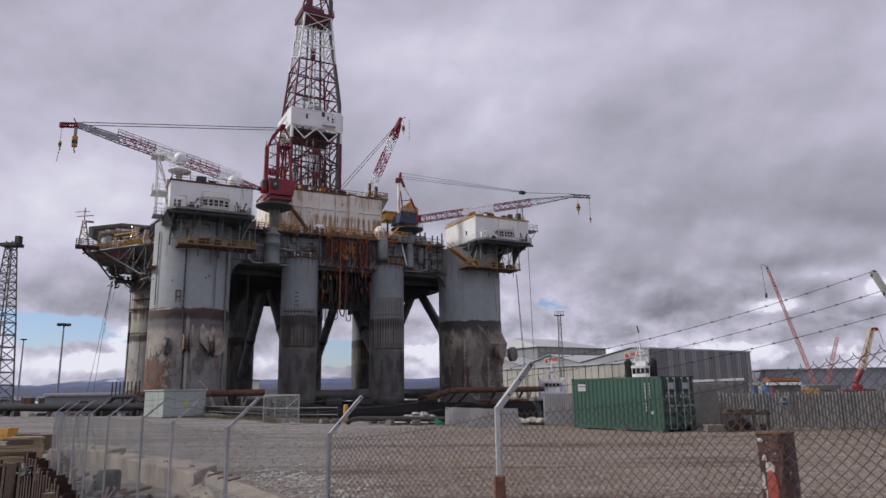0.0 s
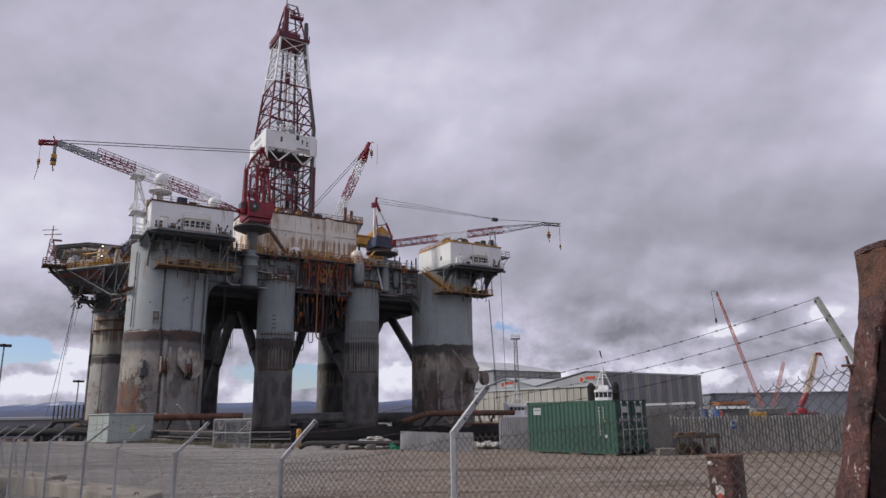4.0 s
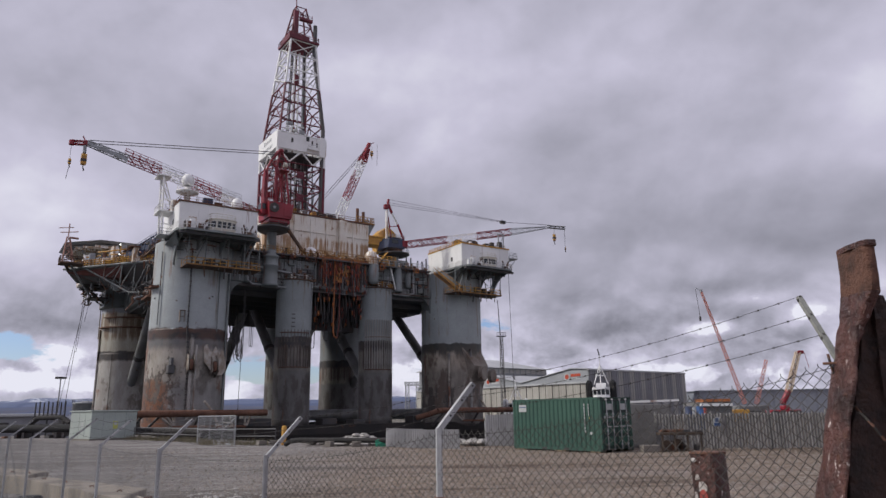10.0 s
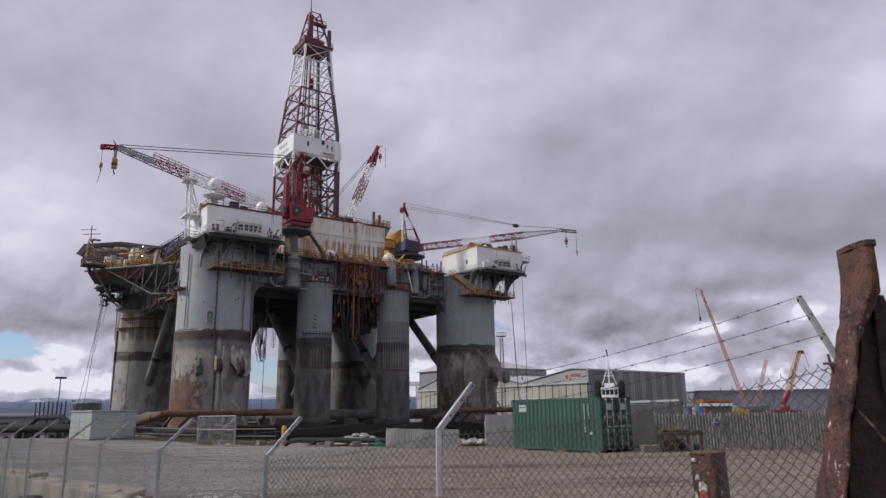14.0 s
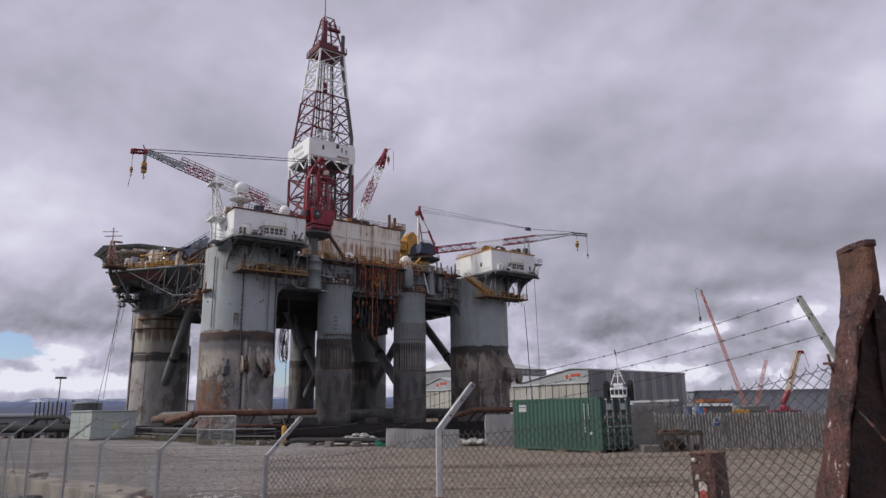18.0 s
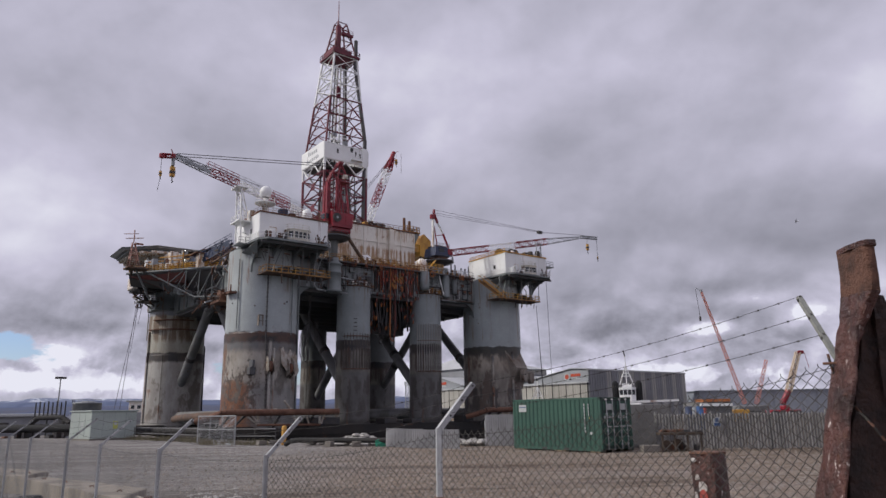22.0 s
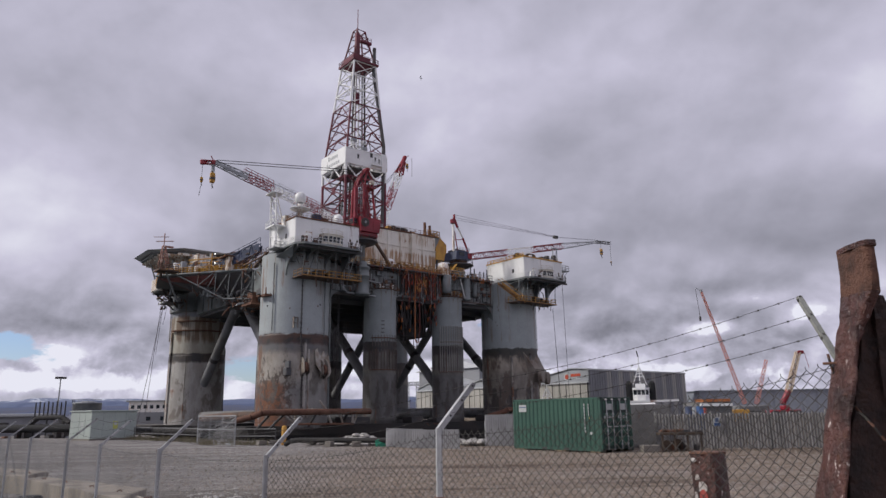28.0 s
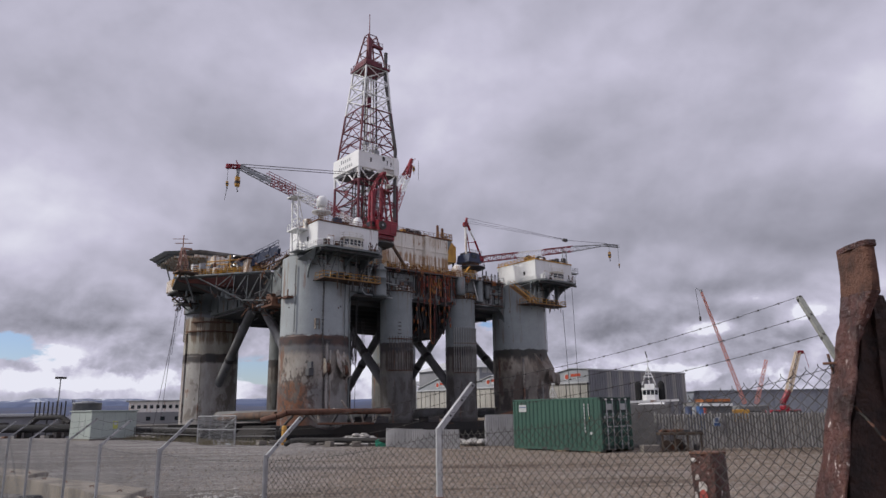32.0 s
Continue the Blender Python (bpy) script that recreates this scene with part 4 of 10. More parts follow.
def rig_house(x0, x1, y1, bay, cat):
    """White deckhouse that overhangs a corner column, with its bay window, brackets and hanging catwalk."""
    y0 = -10.4
    h = part("deckhouse", G().box(x0, y0, 36.7, x1, y1, 41.6, 0.1), M["white"], rig, "white steel deckhouse over a corner column")
    part("roof_edge", G().box(x0 - 0.12, y0 - 0.12, 41.6, x1 + 0.12, y1, 41.85), M["rust"] if x0 < 0 else M["yellow"], h, "rust-stained roof coaming")
    for x in (x0 + (x1 - x0) * f for f in (0.24, 0.36, 0.62, 0.8)):
        part("weld_seam", G().box(x - 0.05, y0 - 0.05, 36.8, x + 0.05, y0, 41.5), M["white"], h)
    part("porthole", G().box(x0 - 0.05, -6.9, 38.2, x0, -6.3, 39.1), M["dark"], h)
    k = part("deck_plate", G().slab([(x0 - 0.4, -10.9), (x0 + 0.9, -12.6), (x1 - 1.2, -12.6), (x1 + 0.4, -10.9), (x1 + 0.4, y1), (x0 - 0.4, y1)], 36.25, 36.6), M["hull"], rig, "overhanging balcony deck on steel brackets")
    part("balcony_rail", G().rail([(x0 - 0.3, y1, 36.65), (x0 - 0.3, -10.9, 36.65), (x0 + 0.9, -12.5, 36.65), (x1 - 1.2, -12.5, 36.6), (x1 + 0.3, -10.9, 36.6)], 1.1, 1.4, 0.045, 2), M["white"], k)
    # curved flares that carry the balcony off the column
    for i, x in enumerate((x0 + 0.9, x0 + 4.4, x0 + 8.6, x1 - 0.8)):
        n = 7
        pts = [(-5.2 - 6.6 * (1 - math.cos(math.pi / 2 * q / n)), 31.4 + 4.8 * math.sin(math.pi / 2 * q / n)) for q in range(n + 1)] + [(-5.0, 36.2)]
        m = len(pts)
        part("bracket", G().add([(x + dx, y, z) for dx in (-0.16, 0.16) for y, z in pts], [tuple(range(m)), tuple(range(2 * m - 1, m - 1, -1))] + [(q, m + q, m + (q + 1) % m, (q + 1) % m) for q in range(m)]), M["hull"], k)
        part("flange", G().path([(x, y, z) for y, z in pts[:-1]], 0.2, 5), M["hull"], k)
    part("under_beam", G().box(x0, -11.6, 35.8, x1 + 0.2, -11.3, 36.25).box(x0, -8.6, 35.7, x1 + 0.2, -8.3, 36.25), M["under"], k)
    part("skirt", G().wall([(x0 - 0.3, y1, 34.8), (x0 - 0.3, -10.6, 36.2), (x0 + 1.6, -6.4, 34.2), (x0 + 1.6, y1, 33.6)], 0.15), M["hull"], k)
    # control cabin on the balcony: three faces in front, one each side, big square panes
    b0, b1 = bay
    bay_line = [(b0, -10.4), (b0 + 0.1, -11.5), (b0 + 1.0, -12.2), (b1 - 1.0, -12.2), (b1 - 0.1, -11.5), (b1, -10.4)]
    bw = part("bay_window", G().slab(bay_line, 36.7, 38.75), M["creamwhite"], h, "faceted cream control cabin with windows all round")
    part("cabin_roof", G().slab([((x - (b0 + b1) / 2) * 1.07 + (b0 + b1) / 2, -10.4 + (y + 10.4) * 1.1) for x, y in bay_line], 38.75, 38.92), M["creamwhite"], bw)
    part("cabin_skirt", G().slab([((x - (b0 + b1) / 2) * 1.1 + (b0 + b1) / 2, -10.4 + (y + 10.4) * 1.16) for x, y in bay_line], 36.3, 36.7), M["hull"], bw)
    part("cabin_rail", G().rail([(x, y + 0.15, 38.92) for x, y in bay_line], 0.9, 0.9, 0.035, 2), M["creamwhite"], bw)
    for (xa, ya), (xb, yb) in zip(bay_line, bay_line[1:]):
        u = Vector((xb - xa, yb - ya, 0))
        nn = Vector((u.y, -u.x, 0)).normalized() * 0.06
        for f0, f1 in ((0.14, 0.86),) if u.length < 1.7 else ((0.05, 0.30), (0.38, 0.62), (0.70, 0.95)):
            p, q = Vector((xa, ya, 0)) + u * f0 + nn, Vector((xa, ya, 0)) + u * f1 + nn
            part("pane", G().wall([(p.x, p.y, 37.3), (q.x, q.y, 37.3), (q.x, q.y, 38.4), (p.x, p.y, 38.4)], 0.04), M["glass"], bw, "dark window pane")
    for x, lean in ((b0 - 1.5, 0.9), (b1 + 1.6, -0.5), (b1 + 2.2, 0.6)):
        part("davit", G().path([(x, -12.0, 36.65), (x + lean * 0.4, -12.0, 37.5), (x + lean, -12.1, 38.4)], 0.16, 6).box(x - 0.3, -12.3, 36.65, x + 0.3, -11.8, 37.2, 0.05), M["catwalk"], h)
    part("locker", G().box(b0 - 3.4, -12.2, 36.65, b0 - 2.6, -11.4, 38.2, 0.05), M["white"], h)
    part("vent_frame", G().path([(b0 - 3.9, -12.2, 36.65), (b0 - 3.9, -12.2, 38.5), (b0 - 2.5, -12.2, 38.5), (b0 - 2.5, -12.2, 36.65)], 0.07, 5), M["whiterust"], h)
    # hanging catwalk
    c0, c1 = cat
    w = part("catwalk", G().box(c0, -9.8, 30.82, c1, -5.6, 31.0), M["catwalk"], rig, "hanging catwalk with yellow guard rails")
    part("guard_rail", G().rail([(c0 + 0.1, -6.2, 31.0), (c0 + 0.1, -9.7, 31.0), (c1 - 0.1, -9.7, 31.0), (c1 - 0.1, -6.2, 31.0)], 1.2, 1.5, 0.06, 2), M["yellow"], w)
    part("toe_plate", G().box(c0, -9.86, 30.86, c1, -9.8, 31.08), M["ochre"], w)
    for i in range(12):
        x, d_ = rnd.uniform(c0 + 0.5, c1 - 0.5), rnd.uniform(0.4, 2.0)
        part("hung_fitting", G().tube((x, -9.4, 30.82), (x + rnd.uniform(-0.2, 0.2), -9.3, 30.82 - d_), rnd.uniform(0.06, 0.16), 6), rnd.choice((M["dark"], M["catwalk"], M["under"])), w)
    for x in (c0 + 0.3, c0 + 3.2, (c0 + c1) / 2 + 0.6, c1 - 3, c1 - 0.3):
        part("hanger", G().tube((x, -9.6, 30.9), (x, -9.9, 36.3), 0.09, 6), M["hull"], w)
    for x in (c0 + 1.2, c1 - 3.2):
        part("hanger", G().tube((x, -9.6, 30.9), (x + 2.4, -8.5, 36.2), 0.12, 6), M["hull"], w)
    for i in range(6):
        x = rnd.uniform(c0 + 1, c1 - 1)
        part("winch", G().box(x - 0.5, -8.6, 31.0, x + 0.5, -7.2, 31.8 + rnd.random(), 0.1), M["dark"], w)
    # lockers, reels and bent pipes along the balcony and on the roof
    for i in range(34):
        x, z = rnd.uniform(x0 + 0.5, x1 - 0.5), rnd.uniform(0.4, 1.4)
        if b0 - 0.5 < x < b1 + 0.5:
            continue
        w_ = rnd.uniform(0.1, 0.45)
        part("balcony_gear", G().box(x - w_, -12.2, 36.65, x + w_, -11.6, 36.65 + z, 0.04) if i % 2 else G().tube((x, -12.0, 36.65), (x + rnd.uniform(-.6, .6), -12.0, 36.9 + z), 0.09, 6), rnd.choice((M["dark"], M["rust"], M["white"], M["steelgrey"])), h)
    for i in range(30):
        x, y, z = rnd.uniform(x0 + 0.4, x1 - 0.4), rnd.uniform(-10.0, 0), rnd.uniform(0.2, 0.9)
        w_ = rnd.uniform(0.1, 0.5)
        part("roof_gear", G().box(x - w_, y - 0.3, 41.85, x + w_, y + 0.3, 41.85 + z, 0.04) if i % 3 else G().tube((x, y, 41.85), (x, y, 42.4 + z), 0.06, 5), rnd.choice((M["dark"], M["rust"], M["white"], M["steelgrey"], M["ochre"])), h)
    # pipework under the balcony
    for i in range(26):
        x, y, z = rnd.uniform(x0 + 0.5, x1 - 0.5), rnd.uniform(-9.6, -6.4), rnd.uniform(31.0, 35.4)
        part("under_pipe", G().tube((x, y, z), (x + rnd.uniform(-1.6, 1.6), y + rnd.uniform(-0.5, 0.5), z + rnd.choice((0, 0, 1.4, 2.2))), rnd.uniform(0.05, 0.13), 6), rnd.choice((M["dark"], M["brace"], M["hull"], M["rust"])), k)
    return h


def rig_houses():
    h = rig_house(-5.6, 8.2, 1.0, (-0.6, 4.0), (-3.7, 9.3))
    # roof gear of the near house: radar domes, blue locker, small mast
    d = part("dome_stand", G().lathe(-4.2, -9.2, [(0.5, 41.8), (0.5, 43.0), (1.9, 43.5), (1.9, 43.7), (0.5, 43.8), (0.5, 44.6), (0.1, 44.7)], 20).rail([(-5.9, -9.2, 43.7), (-5.2, -10.8, 43.7), (-3.2, -10.8, 43.7), (-2.4, -9.2, 43.7)], 0.9, 1.0, 0.05), M["whiterust"], h)
    part("radar_dome", G().lathe(-4.2, -9.2, [(0.6, 44.8), (0.98, 45.1), (1.1, 45.8), (0.98, 46.4), (0.6, 46.85), (0.02, 47.0)], 20), M["white"], h, "white radar dome")
    part("radar_dome", G().lathe(5.2, -7.2, [(0.95, 42.2), (1.05, 43.0), (1.0, 43.7), (0.7, 44.3), (0.3, 44.6), (0.02, 44.65)], 20), M["white"], h, "white radar dome")
    part("blue_locker", G().box(-1.3, -9.4, 41.85, 0.3, -8.2, 43.2, 0.08), M["blue"], h)
    for ax, ay, az in ((-2.3, -8.4, 46.6), (1.5, -8.9, 43.8), (7.0, -9, 43.6)):
        part("antenna", G().tube((ax, ay, 41.8), (ax, ay, az), 0.055, 5), M["rust"], h)
    part("roof_rail", G().rail([(-5.4, 0.6, 41.85), (-5.4, -10.2, 41.85), (8.0, -10.2, 41.85)], 0.9, 1.5, 0.04, 2), M["rust"], h)
    for i in range(7):
        x = rnd.uniform(0.5, 7)
        part("roof_locker", G().box(x - 0.4, -9.4, 41.85, x + 0.4, -8.6, 42.2 + 0.6 * rnd.random(), 0.05), rnd.choice((M["white"], M["rust"], M["steelgrey"])), h)
    # boom rest: white lattice stand beside the near house
    r = part("boom_rest", G().tube((-8.9, -5.6, 36.6), (-9.2, -5.6, 47.2), 0.17, 6).tube((-8.9, -3.2, 36.6), (-9.2, -3.2, 47.2), 0.17, 6).tube((-9.0, -5.6, 46.6), (-6.9, -4.4, 41.0), 0.14, 6).tube((-9.0, -3.2, 46.6), (-6.9, -4.0, 41.0), 0.14, 6).tube((-6.9, -4.2, 41.0), (-7.4, -4.2, 36.6), 0.16, 6), M["white"], rig, "white lattice boom rest")
    for z in (38.6, 41.0, 43.0, 45.0):
        part("rest_lacing", G().tube((-9.0, -5.6, z), (-9.0, -3.2, z), 0.1, 5).tube((-9.0, -5.6, z), (-9.0, -3.2, z + 1.9), 0.08, 5).tube((-9.05, -5.6, z), (-6.9 - 0.35 * (z - 41 if z > 41 else 0), -4.3, z), 0.09, 5), M["white"], r)
    part("rest_saddle", G().box(-10.2, -6.0, 47.1, -8.0, -2.8, 47.4, 0.05).tube((-10.1, -5.9, 47.3), (-10.4, -5.9, 48.0), 0.12, 5), M["white"], r)
    part("rest_platform", G().box(-9.8, -6.4, 40.5, -5.6, -2.4, 40.75).rail([(-9.7, -2.5, 40.75), (-9.7, -6.3, 40.75), (-5.8, -6.3, 40.75)], 1.1, 1.0, 0.06), M["white"], r)
    part("cage", G().box(-7.6, -6.2, 40.75, -6.2, -4.8, 42.9, 0.05), M["whiterust"], r)
    part("rest_platform", G().box(-9.4, -6.0, 36.35, -6.1, -2.8, 36.5).box(-6.9, -9.6, 36.35, -6.1, -6.0, 36.5).rail([(-9.3, -5.9, 36.5), (-6.85, -5.9, 36.5), (-6.85, -9.5, 36.5), (-6.1, -9.5, 36.5)], 1.1, 1.4, 0.05), M["steelgrey"], r)
    r.matrix_basis = Matrix.Translation((1.7, 0, 0))
    h = rig_house(53.9, 67.2, 3.0, (58.8, 62.8), (52.2, 65.2))
    part("air_duct", G().lathe(57.5, -6, [(1.1, 41.8), (1.2, 42.6), (0.8, 43.2), (0.02, 43.3)], 14), M["dark"], h)
    for i, x in enumerate((59.5, 60.8, 62.1)):
        g = G()
        disc(g, x, -5.5, 42.5, 0.9, 0.7, (1, 0.4, 0), 16)
        part("rope_reel", g, M["dark"], h)
    for i in range(6):
        x = rnd.uniform(62, 66.5)
        part("roof_locker", G().box(x - 0.5, -9.0, 41.85, x + 0.5, -7.8, 42.4 + 0.6 * rnd.random(), 0.05), rnd.choice((M["white"], M["dark"], M["steelgrey"])), h)
    part("roof_rail", G().rail([(54, 2.6, 41.85), (54, -10.2, 41.85)], 0.7, 1.2, 0.07, 2), M["yellow"], h)
    for x, y, r in ((55.6, -6.4, 0.95), (58.4, -7.4, 0.95), (59.3, -7.7, 0.9)):
        g = G()
        disc(g, x, y, 41.85 + r * 0.6, r, 1.3, (-0.6, -1, 0), 18)
        part("roof_reel", g, M["dark"], h, "black hose reel")
    for x, y, z in ((63.4, -9.0, 1.3), (65.2, -9.6, 1.5), (66.3, -9.4, 0.9), (61.6, -8.0, 0.7)):
        part("roof_locker", G().box(x - 0.5, y - 0.4, 41.85, x + 0.5, y + 0.4, 41.85 + z, 0.06), M["dark"] if z > 1 else M["whiterust"], h)
    part("boom_rest", G().tube((66.2, -9.8, 41.8), (66.2, -9.8, 45.2), 0.14, 6).tube((64.8, -9.8, 41.8), (64.8, -9.8, 45.2), 0.14, 6).tube((64.4, -9.8, 45.2), (66.6, -9.8, 45.2), 0.16, 6).tube((64.8, -9.8, 42), (66.2, -9.8, 45), 0.08, 5), M["steelgrey"], h)
    part("side_platform", G().box(67.2, -10.6, 39.6, 69.6, -7.6, 39.8).rail([(67.3, -10.5, 39.8), (69.5, -10.5, 39.8), (69.5, -7.7, 39.8)], 1.2, 1.2, 0.05).tube((69.2, -10.3, 39.6), (67.3, -10.3, 37.2), 0.08, 5), M["steelgrey"], h)
    s = part("stairway", G().wall([(50.4, -6.2, 35.0), (54.3, -10.0, 30.5), (54.3, -10.0, 31.2), (50.4, -6.2, 35.7)], 0.2).wall([(49.7, -5.6, 35.0), (53.6, -9.4, 30.5), (53.6, -9.4, 31.2), (49.7, -5.6, 35.7)], 0.2), M["ochre"], rig, "ochre steel stairway on a corner column")
    for i in range(14):
        f = (i + 0.5) / 14
        x, y, z = 50.05 + 3.9 * f, -5.9 - 3.8 * f, 35.2 - 4.5 * f
        part("tread", G().box(x - 0.5, y - 0.35, z, x + 0.5, y + 0.35, z + 0.06), M["rust"], s)
    part("handrail", G().tube((50.4, -6.2, 36.5), (54.3, -10.0, 31.9), 0.06, 5).tube((49.7, -5.6, 36.5), (53.6, -9.4, 31.9), 0.06, 5), M["yellow"], s)
    part("tow_wire", G().tube((66.8, -10.5, 36.2), (67.2, -10.6, 3.6), 0.05, 5).tube((64.2, -9.4, 30), (66.2, -8.6, 6), 0.05, 5).tube((64.6, -9.0, 30), (66.8, -8.2, 6), 0.05, 5), M["dark"], rig, "thin hanging mooring wires")
    # drill-floor house with panel joints and top-side clutter
    d = part("drill_floor_house", G().box(15, 5, 36, 39.2, 18, 47.2, 0.12), M["drillwhite"], rig, "white drill-floor house streaked with rust")
    for x in (18, 21.4, 25.2, 28.8, 31.4, 35.2):
        part("panel_rib", G().box(x - 0.12, 4.78, 36.2, x + 0.12, 5, 47.1), M["drillwhite"], d)
    part("panel_rib", G().box(15, 4.82, 43.6, 39.2, 5, 43.8), M["drillwhite"], d)
    part("panel_rib", G().box(31.6, 4.2, 38.5, 33.4, 5, 47.1, 0.1), M["drillwhite"], d)
    part("roof_edge", G().box(14.8, 4.8, 47.2, 39.4, 18.2, 47.5), M["rust"], d)
    part("roof_rail", G().rail([(15, 5, 47.5), (39.2, 5, 47.5), (39.2, 17, 47.5)], 0.9, 1.5, 0.05), M["rust"], d)
    part("igloo_tent", G().lathe(24.6, 3.2, [(1.5, 37.2), (1.5, 38.3), (1.25, 39.1), (0.7, 39.7), (0.02, 39.9)], 18), M["white"], d, "white rounded hood")
    for i in range(26):
        x = rnd.uniform(15.5, 39)
        sz = rnd.uniform(0.3, 1.2)
        part("roof_gear", G().box(x - rnd.uniform(.2, .7), 5.4, 47.5, x + rnd.uniform(.2, .7), 6.6, 47.5 + sz, 0.05), rnd.choice((M["rust"], M["steelgrey"], M["white"], M["dark"], M["yellow"])), d)
    for x, z in ((36.9, 51.0), (38.4, 50.4)):
        part("exhaust_stack", G().tube((x, 6.2, 47), (x, 6.2, z), 0.35, 10), M["rust"], d)
    e = part("engine_house", G().add([(52.6, 22.0, 46.6), (56.2, 22.0, 46.6), (56.2, 28.0, 46.6), (52.6, 28.0, 46.6), (52.6, 22.0, 51.6), (56.2, 22.0, 51.2), (56.2, 28.0, 51.2), (52.6, 28.0, 51.6), (54.0, 22.0, 52.9), (54.0, 28.0, 52.9)], [(3, 2, 1, 0), (0, 1, 5, 8, 4), (1, 2, 6, 5), (2, 3, 7, 9, 6), (3, 0, 4, 7), (4, 8, 9, 7), (8, 5, 6, 9)]), M["yellow"], rig, "ochre engine housing on a dark frame")
    part("side_duct", G().box(47.4, 22.4, 47.6, 52.6, 26.0, 49.6, 0.15).box(47.0, 22.2, 49.6, 52.8, 26.4, 49.9), M["yellow"], e)
    part("support", G().tube((53.2, 22.6, 36), (53.2, 22.6, 46.8), 0.3, 6).tube((55.6, 22.6, 36), (55.6, 22.6, 46.8), 0.3, 6).tube((48.2, 23, 36), (48.2, 23, 47.8), 0.25, 6).tube((53.2, 22.6, 38), (55.6, 22.6, 46.4), 0.16, 6), M["dark"], e)
    part("roof_rail", G().rail([(36.2, 5.1, 47.5), (40.6, 5.1, 47.5), (40.6, 8, 47.5)], 1.4, 0.9, 0.09, 2).box(35.8, 5.0, 47.4, 40.8, 8, 47.7), M["ochre"], rig)
    part("roof_bracket", G().wall([(39.2, 5.2, 44.4), (40.8, 5.2, 47.4), (39.2, 5.2, 47.4), (39.2, 5.2, 46.4)], 0.3), M["hull"], rig)
    part("yellow_platform", G().box(38.6, -2.6, 37.2, 40.4, 1, 37.4).rail([(37.7, -2.5, 37.4), (41.9, -2.5, 37.4)], 1.1, 1.1, 0.07, 3), M["yellow"], rig)
    part("yellow_stair", G().wall([(37.0, -2.0, 36.2), (40.2, -2.0, 39.6), (40.2, -1.2, 39.6), (37.0, -1.2, 36.2)], 0.15), M["yellow"], rig)
    # pale pipes, rails and fittings along the near edge of the drill deck
    rr = random.Random(93)
    edge = part("deck_edge_gear", G().rail([(14.5, -1.6, 36.3), (36.5, -1.6, 36.3)], 1.15, 1.0, 0.06, 3), M["yellow"], rig, "yellow rails crowded with pale pipework")
    for i in range(150):
        x, y, z = rr.uniform(13.8, 37.5), rr.uniform(-1.9, 3.8), rr.uniform(0.4, 2.3)
        k = i % 4
        g = G().tube((x, y, 36.2), (x + rr.uniform(-0.3, 0.3), y, 36.3 + z), rr.uniform(0.07, 0.16), 6) if k < 2 else G().tube((x, y, 36.4 + z * 0.6), (x + rr.uniform(0.8, 2.6), y, 36.4 + z * 0.6 + rr.uniform(-0.3, 0.3)), rr.uniform(0.06, 0.13), 6) if k == 2 else G().box(x - 0.3, y - 0.2, 36.2, x + rr.uniform(0, 0.4), y + 0.2, 36.4 + z * 0.7, 0.05)
        part("deck_fitting", g, rr.choice((M["creamwhite"], M["ochre"], M["yellow"], M["creamwhite"], M["whiterust"], M["steelgrey"], M["rust"])), edge)
    # machinery and stores further back on deck
    for x, y, sx, sy, sz, m in ((48, 14, 8, 10, 5.0, "hull"), (8, 20, 10, 12, 4.6, "hull"), (9, 38, 14, 10, 4.2, "whiterust"), (47, 36, 10, 14, 4.6, "hull"), (28, 44, 16, 10, 6.0, "white")):
        part("deck_store", G().box(x - sx / 2, y - sy / 2, 36, x + sx / 2, y + sy / 2, 36 + sz, 0.1), M[m], rig)


DX, DY_ = 29.0, 27.0


